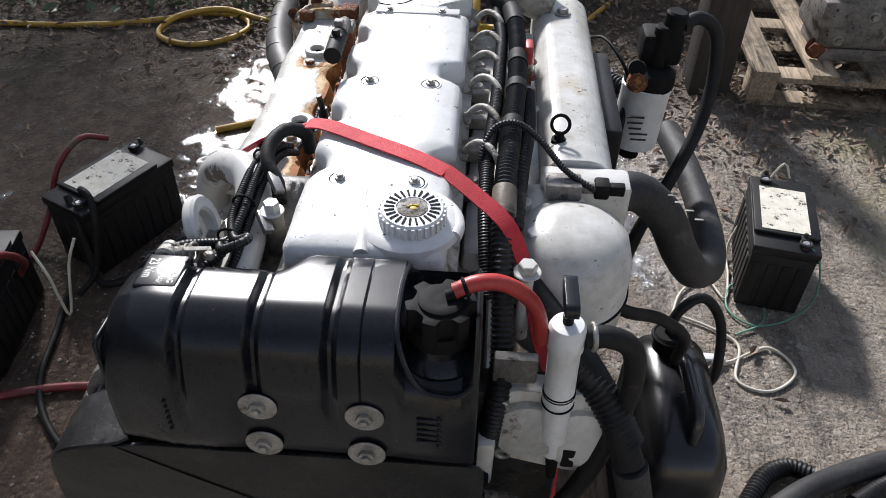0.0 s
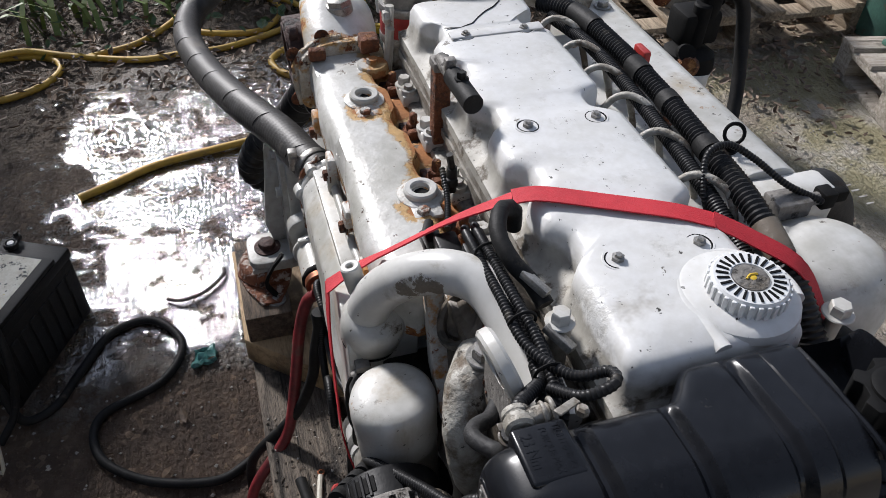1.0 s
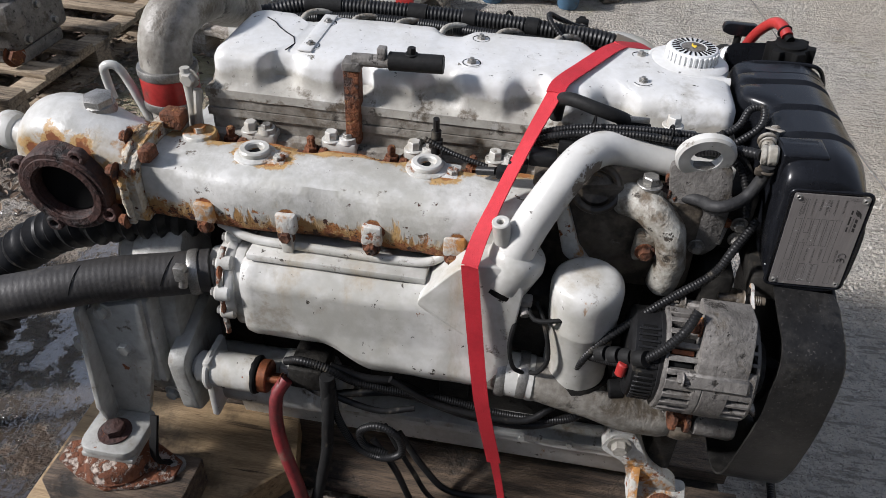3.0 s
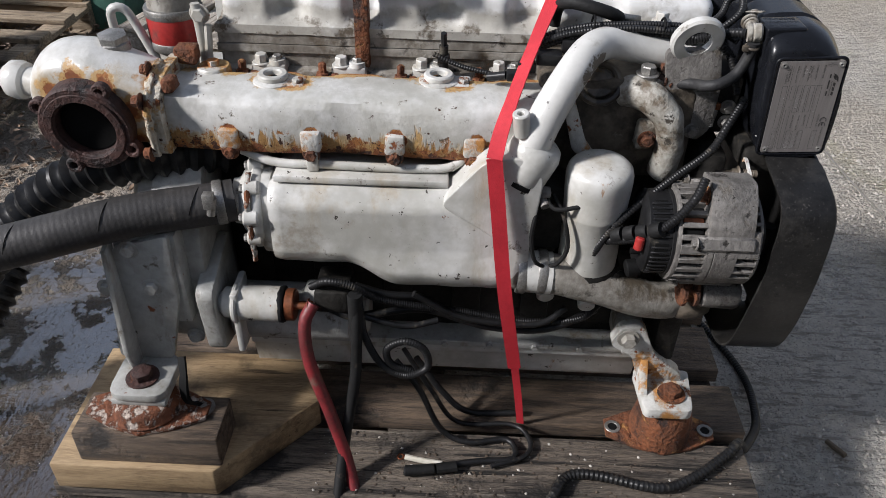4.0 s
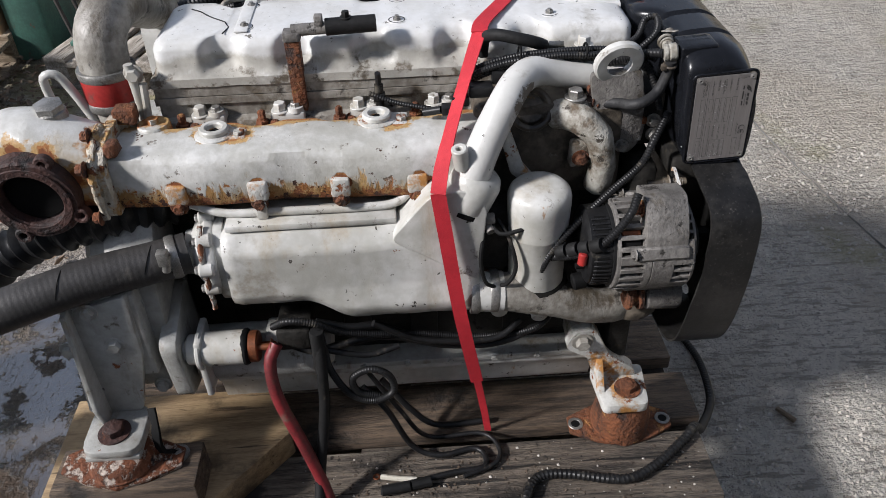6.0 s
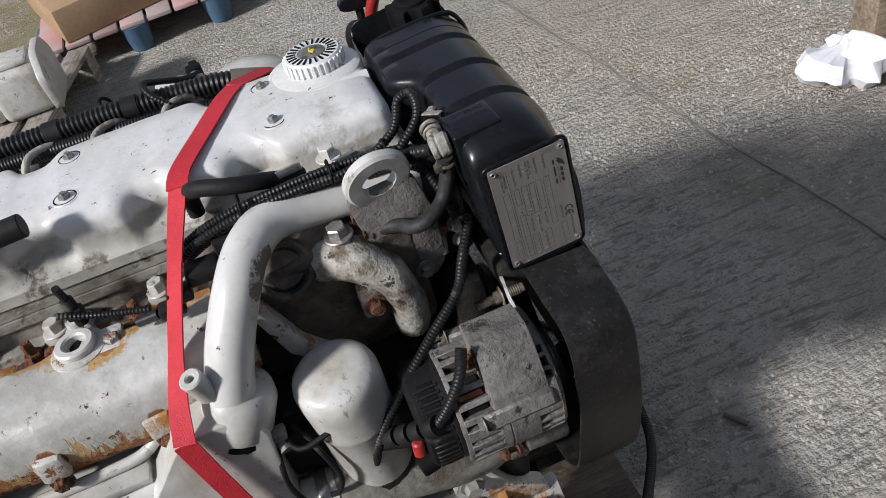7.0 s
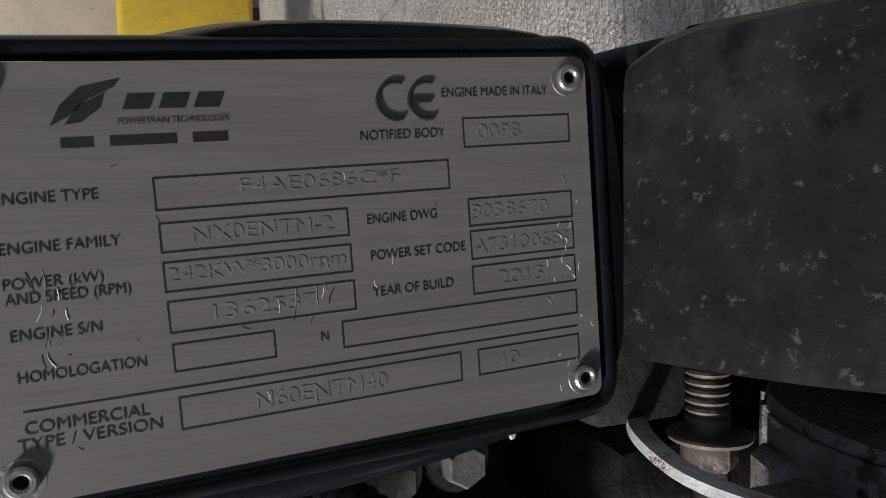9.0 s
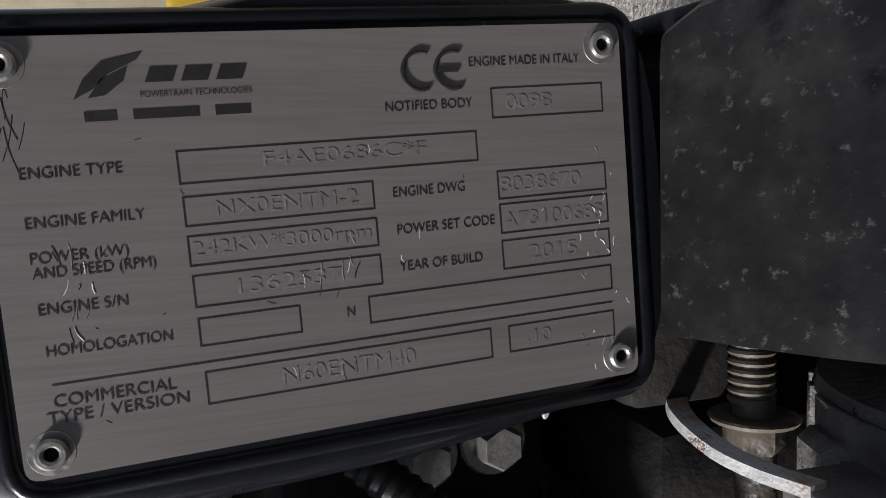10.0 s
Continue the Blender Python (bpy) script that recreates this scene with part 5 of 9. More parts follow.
def rubber_mount(x, y, z0, z1, face):
    """A bell shaped rubber mount on its diamond flange, with bolt; built about its own axis."""
    h = z1 - z0
    bell = cast(lathe([(0.054, 0.006), (0.055, 0.013), (0.053, 0.4 * h), (max(face, 0.049), 0.7 * h), (max(face - 0.006, 0.042), 0.92 * h), (max(face - 0.012, 0.036), h)], (x, y, z0), (0, 0, 1), 28), 0.003, 45)
    fl = cast(prism([(x - 0.042, y - 0.05), (x - 0.018, y - 0.098), (x + 0.018, y - 0.098), (x + 0.042, y - 0.05), (x + 0.056, y), (x + 0.042, y + 0.05), (x + 0.018, y + 0.098), (x - 0.018, y + 0.098), (x - 0.042, y + 0.05), (x - 0.056, y)], "z", z0, z0 + 0.008, 0.002), 0.001, 60)
    return merge(bell, fl)


rear = part("mount_bracket", mount_bracket(-1), m_grey, engine, "white grey ribbed rear mounting bracket")
part("mount_bracket", mount_bracket(1), m_grey, engine)
for sx in (-0.286, 0.376):
    part("rubber_mount", rubber_mount(sx - 0.012 if sx < 0 else sx + 0.012, 1.726, 0.4105, 0.447, 0.05), m_rustgrain, engine, "rust-flaked rear rubber mount")
    part("mount_bolt", merge(bolt((sx, 1.728, 0.4745), (0, 0, 1), 0.017, 0.014), lathe([(0.026, 0), (0.026, 0.003)], (sx, 1.728, 0.474), (0, 0, 1), 28)), m_darkrust, engine, "rusty mount bolt")
for y, z in ((1.765, 0.625), (1.695, 0.63), (1.716, 0.70)):
    part("bracket_bolt", merge(bolt((-0.245, y, z), (-1, 0, 0), 0.0105, 0.008), lathe([(0.0135, 0), (0.0135, 0.002)], (-0.245, y, z), (-1, 0, 0), 20)), m_grey, rear)
part("rubber_strip", cast(ribbon([(-0.262, 1.668, 0.50), (-0.285, 1.662, 0.475), (-0.30, 1.66, 0.44), (-0.285, 1.645, 0.416)], 0.012, 0.006, [(0.3, 1, 0), (0.3, 1, 0)]), 0.003, 60), m_black, engine)
part("mount_washer", merge(lathe([(0.019, 0), (0.019, 0.003)], (-0.288, 1.640, 0.4105), (0, 0, 1), 24), bolt((-0.288, 1.640, 0.413), (0, 0, 1), 0.008, 0.006, False)), m_steel, engine)
for sx in (-0.184, 0.274):
    o = -1 if sx < 0 else 1
    part("rubber_mount", rubber_mount(sx, 0.853, DECK + 0.001, 0.372, 0), m_rust, engine, "orange rusty front rubber mount")
    for dy in (-0.084, 0.084):
        part("mount_hole", merge(annulus((sx, 0.853 + dy, DECK + 0.0085), (0, 0, 1), 0.0145, 0.0085, 0.002, 20, 0.0006)), m_steel, engine, "worn bright ring round a bolt hole")
        # black disc on the solid flange stands for the dark inside the hole
        part("hole_disc", lathe([(0.0084, 0), (0.0083, 0.0006)], (sx, 0.853 + dy, DECK + 0.0090), (0, 0, 1), 16), m_black, engine)
    part("front_bracket", cast(merge(prism(rounded([(sx - 0.05, 0.822), (sx + 0.048, 0.812), (sx + 0.048, 0.91), (sx - 0.05, 0.905)], 0.012), "z", 0.373, 0.394, 0.003),
         prism(rounded([(0.968, 0.476), (0.950, 0.514), (0.915, 0.517), (0.885, 0.450), (0.835, 0.412), (0.828, 0.392), (0.905, 0.392), (0.925, 0.445)], 0.012), "x", *sorted((sx - 0.020 * o, sx - 0.042 * o)), 0.004),
         prism(rounded([(sx + 0.02 * o, 0.392), (sx - 0.03 * o, 0.392), (sx - 0.03 * o, 0.455)], 0.006), "y", 0.896, 0.908, 0.002)), 0.0025, 30), m_rustwhite, engine, "white front mounting bracket with flaking paint")
    part("bracket_bolt", bolt((sx - 0.018 * o, 0.938, 0.492), (o, 0, 0), 0.013, 0.012), m_dirty, engine)
    part("bracket_stay", cast(box(*sorted((sx - 0.04 * o, sx - 0.15 * o)), 0.91, 0.958, 0.455, 0.51, 0.01), 0.002, 30), m_dirty, engine)
    part("mount_bolt", merge(bolt((sx + 0.012 * o, 0.853, 0.3945), (0, 0, 1), 0.016, 0.014), lathe([(0.024, 0), (0.024, 0.003)], (sx + 0.012 * o, 0.853, 0.394), (0, 0, 1), 24)), m_rust, engine, "rusty mount bolt")

# ---- coolant tank, data plate and belt guard ----
LEANS = Matrix.Translation((0, 0.78, 0.93)) @ Matrix.Rotation(radians(-3.3), 4, "X") @ Matrix.Translation((0, -0.78, -0.93))
GROOVES = (-0.100, -0.027, 0.046)


def tank_body():
    """The tank's end outline carried along x: rounded off towards the plate, grooved, stepped back and sunk at the filler."""
    stations = [-0.1775, -0.1772, -0.1765, -0.175, -0.1725, -0.169, -0.164, -0.158, -0.150, -0.140, -0.130, -0.12, -0.085, -0.065, -0.05, -0.04, -0.015, -0.008, 0.0, 0.008, 0.015, 0.025, 0.060, 0.074, 0.0755, 0.077, 0.09, 0.104, 0.108, 0.112, 0.118, 0.150, 0.172, 0.178, 0.182, 0.185, 0.187, 0.188]
    for g in GROOVES:
        stations += [g - 0.0085, g - 0.0068, g - 0.0050, g - 0.0018, g + 0.0018, g + 0.0050, g + 0.0068, g + 0.0085]
    stations.sort()
    bm = bmesh.new()
    rows = []
    for x in stations:
        a = max(0.0, min(1.0, (-0.132 - x) / 0.0455))
        drop = 0.031 * (1 - math.sqrt(max(0.0, 1 - a * a)))
        b = max(0.0, min(1.0, (-0.1655 - x) / 0.012, 1.0)) if x < 0 else max(0.0, min(1.0, (x - 0.174) / 0.014))
        inset = 0.0075 * (1 - math.sqrt(max(0.0, 1 - b * b)))
        if x > 0:
            drop = inset * 1.3
        gap = min(abs(x - g) for g in GROOVES)
        groove = 0.0085 * max(0.0, min(1.0, (0.0078 - gap) / 0.0045))
        if 0.0745 < x < 0.0765:
            groove = 0.0016
        k = max(0.0, min(1.0, (x + 0.020) / 0.034))
        k = k * k * (3 - 2 * k)
        back = 0.838 + 0.029 * k
        top = 1.0315 - drop
        sink = max(0.0, min(1.0, (x - 0.108) / 0.008)) * max(0.0, min(1.0, (0.182 - x) / 0.008))
        front = 0.7255 + 0.0065 * max(0.0, min(1.0, (-0.12 - x) / 0.04))
        g = groove
        hollow = 0.008 * max(0.0, min(1.0, (x + 0.062) / 0.022)) * max(0.0, min(1.0, (0.124 - x) / 0.022))
        pts = [(front + 0.015, 0.857), (front + 0.002 + inset * 0.4 + hollow, 0.872), (front + inset * 0.4 + hollow, 0.91), (front + inset * 0.4 + g * 0.4 + hollow, 0.944 - 0.006 * sink), (front + 0.003 + inset * 0.5 + g + hollow * 0.25, 0.968 - drop * 0.35 - 0.02 * sink), (front + 0.011 + inset + g, 1.003 - drop * 0.7 - g * 0.7 - 0.034 * sink), (front + 0.026 + inset, 1.0215 - drop - g - 0.045 * sink), (front + 0.048 + inset, top - g - 0.050 * sink), (0.79, top + 0.0006 - g - 0.050 * sink), (0.815, top - g - 0.050 * sink), (back - 0.014 - inset, top - 0.0015 - g * (0.75 - 0.3 * k) - 0.046 * sink), (back - 0.0035 - inset, top - 0.007 - g * 0.15 - 0.020 * sink), (back - inset, top - 0.019), (back - inset, 0.94), (back - 0.002 - inset, 0.90), (back - 0.008 - inset, 0.868), (back - 0.022, 0.857)]
        row = [Vector(p) for p in pts]
        for _ in range(2):
            row = [q for u, v in zip(row, row[1:] + row[:1]) for q in (u.lerp(v, 0.25), u.lerp(v, 0.75))]
        rows.append([bm.verts.new(LEANS @ Vector((x, p.x, p.y))) for p in row])
    n = len(rows[0])
    for p, q in zip(rows, rows[1:]):
        for j in range(n):
            bm.faces.new((p[j], p[(j + 1) % n], q[(j + 1) % n], q[j]))
    bm.faces.new(rows[0])
    bm.faces.new(rows[-1][::-1])
    bmesh.ops.recalc_face_normals(bm, faces=list(bm.faces))
    return bm


tank = part("coolant_tank", tank_body(), m_tank, engine, "black moulded plastic coolant tank with grooved top", 28)
# washers and studs in the hollow of the front
for x, z0 in ((-0.026, 0.958), (0.081, 0.952)):
    for z in (z0, z0 - 0.056):
        p = LEANS @ Vector((x * 0.982 - 0.001, 0.7328, z - 0.0232))
        part("fixing_washer", merge(annulus(p, (0, -1, 0), 0.0195, 0.006, 0.002, 32, 0.0006), lathe([(0.0085, 0), (0.0085, 0.006), (0.005, 0.007), (0.005, 0.010), (0.003, 0.011)], p, (0, -1, 0), 6)), m_steel, tank, "galvanised washer and nut")
# rows of raised moulding marks
for k in range(6):
    for x, w in ((-0.118, 0.004), (0.150, 0.0025)):
        part("moulding_mark", turned(box(x, x + w, 0.7225, 0.734, 0.90 + k * 0.008, 0.9035 + k * 0.008, 0.001, 1), LEANS), m_tank, tank)
for k in range(5):
    part("moulding_mark", turned(box(0.13, 0.155, 0.7245, 0.7275, 0.905 + k * 0.008, 0.908 + k * 0.008, 0.0005, 1), LEANS), m_tank, tank)
# raised end face round the plate
plate_o = LEANS @ Vector((-0.1765, 0.747, 0.9935))
u_dir = (LEANS.to_3x3() @ Vector((0, 0, -1))).normalized()
v_dir = (LEANS.to_3x3() @ Vector((0, -1, 0))).normalized()
ON = Matrix((*[(u_dir[i], v_dir[i], (-1, 0, 0)[i], plate_o[i]) for i in range(3)], (0, 0, 0, 1)))


def on_plate(u, v, h=0.0):
    """Millimetres from the upper corner screw, text-wise right and down, to the place."""
    return ON @ Vector((u / 1000, -v / 1000, h))


def slab(u0, u1, v0, v1, h0, h1, bev=0.0, r=0.0):
    pts = [(u0 / 1000, -v0 / 1000), (u1 / 1000, -v0 / 1000), (u1 / 1000, -v1 / 1000), (u0 / 1000, -v1 / 1000)]
    bm = prism(rounded(pts, r) if r else pts, "z", h0, h1, bev)
    return turned(bm, ON)


def rim(u0, u1, v0, v1, w, h0, h1):
    """A printed or raised frame of four bars."""
    return merge(slab(u0, u1, v0, v0 + w, h0, h1), slab(u0, u1, v1 - w, v1, h0, h1), slab(u0, u0 + w, v0 + w, v1 - w, h0, h1), slab(u1 - w, u1, v0 + w, v1 - w, h0, h1))


corner = rounded([(-8.0, -8.0), (131.0, -8.0), (131.0, 81.0), (-8.0, 81.0)], 9.0, 6)
part("end_rim", tube([on_plate(u, v, -0.0006) for u, v in corner + corner[:1]], 0.0024, 12, straight=True), m_tank, tank, "raised moulded rim round the data plate")
plate = part("data_plate", slab(-5, 127, -5, 77, 0.0012, 0.0024, 0.0, 0.003), m_plate, tank, "brushed aluminium data plate with black print, scratched")
for u, v in ((0, 0), (122, 0), (0, 72), (122, 72)):
    s = part("plate_screw", merge(annulus(on_plate(u, v, 0.0024), (-1, 0, 0), 0.0031, 0.0014, 0.0016, 24, 0.0005), lathe([(0.0045, 0), (0.0042, 0.0003)], on_plate(u, v, 0.0022), (-1, 0, 0), 20)), m_steel, plate)
    part("screw_socket", lathe([(0.00138, 0), (0.00137, 0.0003)], on_plate(u, v, 0.0026), (-1, 0, 0), 6), m_black, plate)
H0, H1 = 0.00242, 0.00248
for u0, u1, v0, v1 in ((94.3, 121.8, 8.3, 15), (28.2, 90.3, 17.3, 23.9), (28.4, 66.4, 26.2, 32.2), (28.4, 66.5, 33.9, 40.0), (28.5, 66.6, 41.7, 48.2), (28.6, 48.8, 50.2, 56.0), (63.0, 121.3, 50.3, 56.2), (28.8, 90.1, 61.0, 67.8), (94.2, 121.2, 61.1, 67.3), (94.3, 121.4, 26.4, 32.8), (94.3, 121.4, 33.7, 40.4), (94.2, 121.4, 41.8, 48.4)):
    part("printed_frame", rim(u0, u1, v0, v1, 0.32, H0, H1), m_ink, plate)
part("printed_line", slab(1.6, 121, 59.0, 59.35, H0, H1), m_ink, plate)


def lettering(body, u, v, width, height, ink, dots=False):
    """Words in the built-in font, scaled to their width and height in millimetres, baseline at v."""
    cu = bpy.data.curves.new("lettering", "FONT")
    cu.body = body
    cu.size = 1.0
    tmp = new("lettering", cu)
    me = bpy.data.meshes.new_from_object(tmp.evaluated_get(bpy.context.evaluated_depsgraph_get()))
    bpy.data.objects.remove(tmp)
    xs = [p.co.x for p in me.vertices]
    ys = [p.co.y for p in me.vertices]
    sx, sy = width / 1000 / (max(xs) - min(xs)), height / 1000 / max(ys)
    for p in me.vertices:
        p.co = ON @ Vector((u / 1000 + (p.co.x - min(xs)) * sx, -v / 1000 + p.co.y * sy, H1 + 0.00002))
    me.materials.clear()
    me.materials.append(ink)
    ob = new("lettering", me)
    ob.parent = plate
    ob.matrix_parent_inverse = Matrix.Identity(4)
    return ob


for body, u, v, w, h in (("POWERTRAIN TECHNOLOGIES", 23.2, 6.9, 20.6, 1.2), ("ENGINE MADE IN ITALY", 89.8, 3.6, 26.6, 2.0), ("NOTIFIED BODY", 70.5, 12.2, 19.4, 2.0), ("ENGINE TYPE", 0.9, 20.7, 17.5, 2.1), ("ENGINE FAMILY", 0.8, 29.8, 20.6, 2.1), ("POWER (kW)", 0.8, 36.3, 16.9, 2.1), ("AND SPEED (RPM)", 0.8, 39.1, 21.5, 2.1), ("ENGINE S/N", 1.0, 45.9, 15.5, 2.1), ("HOMOLOGATION", 1.4, 53.8, 22.3, 2.1), ("N", 58.4, 54.0, 1.6, 2.1), ("COMMERCIAL", 1.5, 63.5, 21.8, 2.3), ("TYPE / VERSION", 0.0, 66.6, 25.4, 2.3), ("ENGINE DWG", 70.5, 30.1, 16.1, 2.1), ("POWER SET CODE", 70.7, 38.0, 22.3, 2.1), ("YEAR OF BUILD", 70.5, 45.9, 18.9, 2.1)):
    lettering(body, u, v, w, h, m_ink)
for body, u, v, w, h in (("0098", 97.7, 13.2, 11.1, 3.2), ("F4AE0686C*F", 44.5, 21.6, 34.0, 3.0), ("NX0ENTM-2", 34.5, 30.6, 28.4, 3.0), ("242KW*3000rpm", 29.2, 38.0, 35.8, 2.9), ("1362537", 37.0, 46.4, 21.2, 3.0), ("N60ENTM40", 43.8, 66.2, 28.3, 3.4), (".10", 98.6, 65.6, 6.0, 2.8), ("8038670", 94.8, 31.2, 19.9, 3.2), ("A73100683", 94.8, 39.0, 25.1, 3.2), ("2015", 100.7, 46.8, 11.9, 3.2)):
    lettering(body, u, v, w, h, m_stamp)
# maker's mark and company line as plain shapes
for k in range(3):
    u = 24.2 + k * 6.5
    part("maker_mark", turned(prism([((u) / 1000, -4.1 / 1000), ((u + 5.0) / 1000, -4.1 / 1000), ((u + 6.2) / 1000, -1.2 / 1000), ((u + 1.2) / 1000, -1.2 / 1000)], "z", H0, H1, 0), ON), m_ink, plate)
part("maker_mark", turned(prism([(0.0115, -0.0068), (0.0135, -0.0030), (0.0170, 0.0002), (0.0245, 0.0018), (0.0232, 0.0002), (0.0180, -0.0022), (0.0150, -0.0050)], "z", H0, H1, 0), ON), m_ink, plate)
part("maker_mark", turned(prism([(0.0140, -0.0066), (0.0165, -0.0032), (0.0215, -0.0008), (0.0205, -0.0036), (0.0170, -0.0062)], "z", H0, H1, 0), ON), m_ink, plate)
for u0, u1 in ((13.0, 18.6), (21.5, 33.5), (36.5, 43.2)):
    part("company_bar", slab(u0, u1, 9.0, 10.9, H0, H1), m_ink, plate)


def arc_mark(cu, cv, r, bar):
    pts = [on_plate(cu + r * math.cos(a) * 1.0, cv - r * math.sin(a), H0 + 0.00025) for a in (radians(65 + 230 * i / 14) for i in range(15))]
    out = [tube(pts, 0.00042, 6, 0.001, straight=True)]
    if bar:
        out.append(slab(cu - r, cu + 1.2, cv - 0.4, cv + 0.4, H0, H0 + 0.0005))
    return merge(*out)


part("conformity_mark", arc_mark(78.8, 4.1, 4.0, False), m_ink, plate)
part("conformity_mark", arc_mark(86.0, 4.2, 4.0, True), m_ink, plate)
# scratches and paint flecks
random.seed(5)


def scratch(u, v, L, a, r, material):
    mid = (u + L * 0.5 * math.cos(a) + random.uniform(-0.4, 0.4), v + L * 0.5 * math.sin(a))
    part("scratch", tube([on_plate(u, v, 0.0024), on_plate(*mid, 0.0024), on_plate(u + L * math.cos(a), v + L * math.sin(a), 0.0024)], r, 5, 0.001), material, plate)


for k in range(10):
    scratch(random.uniform(-2, 3), random.uniform(0, 12), random.uniform(3, 10), random.uniform(1.3, 1.9), random.uniform(0.00006, 0.00012), m_ink)
for u, v in ((7, 38), (9, 42), (8.5, 45), (5, 36), (52, 44), (60, 40), (57, 45)):
    for k in range(3):
        scratch(u + random.uniform(-3, 3), v + random.uniform(-4, 4), random.uniform(1, 4.5), random.uniform(1.0, 2.0), random.uniform(0.00008, 0.00016), random.choice((m_whiteplastic, m_stamp, m_ink)))
for k in range(26):
    scratch(random.uniform(112, 125), random.uniform(22, 74), random.uniform(0.6, 2.5), random.uniform(0.8, 2.2), random.uniform(0.00008, 0.00018), random.choice((m_whiteplastic, m_whiteplastic, m_stamp)))
for k in range(14):
    scratch(random.uniform(0, 120), random.uniform(0, 74), random.uniform(0.5, 2), random.uniform(0, 3.1), 0.00008, random.choice((m_whiteplastic, m_ink)))
for u, w in ((44, 3), (46.5, 4), (49.5, 3.5), (52, 2), (79, 3), (81, 2.5), (25, 2), (104, 1.2)):
    fl = cast(slab(u, u + w, 84.6 + random.uniform(-0.5, 0.5), 85.8 + random.uniform(-0.3, 0.6), -0.0055, -0.0030, 0.0003, 0.0005), 0.0012, 500)
    part("paint_fleck", fl, m_whiteplastic, tank, "fleck of white paint on the edge")
# raised lettering pad on the back edge
part("text_pad", turned(cast(box(-0.153, -0.1085, 0.789, 0.8405, 0.975, 1.0325, 0.0035, 3), 0.0002, 60), LEANS), m_tank, tank, "raised pad with moulded lettering")


def moulded(body, x, y, width, height):
    """Raised letters on the tank's top, reading towards the front, lines stepping outwards."""
    cu = bpy.data.curves.new("moulded_letters", "FONT")
    cu.body, cu.size, cu.extrude = body, 1.0, 0.06
    tmp = new("moulded_letters", cu)
    me = bpy.data.meshes.new_from_object(tmp.evaluated_get(bpy.context.evaluated_depsgraph_get()))
    bpy.data.objects.remove(tmp)
    xs, ys = [p.co.x for p in me.vertices], [p.co.y for p in me.vertices]
    sx, sy = width / (max(xs) - min(xs)), height / max(ys)
    for p in me.vertices:
        p.co = LEANS @ Vector((x + p.co.y * sy, y - (p.co.x - min(xs)) * sx, 1.0323 + p.co.z * 0.008))
    me.materials.clear()
    me.materials.append(m_tank)
    ob = new("moulded_letters", me)
    ob.parent = tank
    return ob


moulded("TIGHTENING", -0.1205, 0.836, 0.040, 0.0058)
moulded("TORQUE MAX", -0.1315, 0.836, 0.042, 0.0058)
moulded("23 Nm", -0.1475, 0.832, 0.030, 0.0095)
# filler neck and cap
fx, fy = 0.148, 0.783
neck = part("filler_neck", turned(lathe([(0.040, 0), (0.036, 0.006), (0.029, 0.012), (0.028, 0.030)], (fx, fy, 0.978), (0, 0, 1), 32), LEANS), m_tank, tank)
star = []
for k in range(6):
    for da, r in ((-0.30, 0.0265), (-0.20, 0.0345), (0.20, 0.0345), (0.30, 0.0265)):
        star.append((fx + r * math.cos(math.pi * k / 3 + da + 0.25), fy + r * math.sin(math.pi * k / 3 + da + 0.25)))
capz = part("pressure_cap", turned(merge(lathe([(0.030, 0), (0.032, 0.003), (0.031, 0.018)], (fx, fy, 1.000), (0, 0, 1), 28), prism(rounded(star, 0.002, 2), "z", 1.012, 1.041, 0.0025, 2), lathe([(0.022, 0), (0.022, 0.004), (0.018, 0.006), (0.010, 0.0045), (0.004, 0.005)], (fx, fy, 1.040), (0, 0, 1), 24)), LEANS), m_black, tank, "black lobed pressure cap")
part("cap_spout", rod((fx + 0.004, fy + 0.008, 1.046), (fx + 0.026, fy + 0.014, 1.051), 0.0062, 12), m_black, tank)
part("overflow_hose", tube([(0.160, 0.795, 1.049), (0.180, 0.801, 1.056), (0.205, 0.809, 1.050), (0.232, 0.822, 1.020), (0.246, 0.830, 0.985), (0.252, 0.836, 0.945)], 0.0082, 14, 0.006), m_redrub, engine, "short red rubber overflow hose")
part("hose_clip", ring((fx + 0.022, fy + 0.015, 1.0525), (1, 0.3, 0.3), 0.0085, 0.002), m_black, engine)
part("filler_rim", turned(tube([(0.112, 0.852, 1.026), (0.109, 0.83, 1.0305), (0.108, 0.79, 1.031), (0.110, 0.752, 1.026), (0.118, 0.736, 1.004), (0.135, 0.728, 0.978), (0.165, 0.728, 0.972), (0.181, 0.735, 0.980), (0.186, 0.76, 0.990), (0.186, 0.80, 0.995)], 0.0030, 8, 0.006), LEANS), m_tank, tank)

# belt guard below the tank: a bent front sheet with a wrapped edge


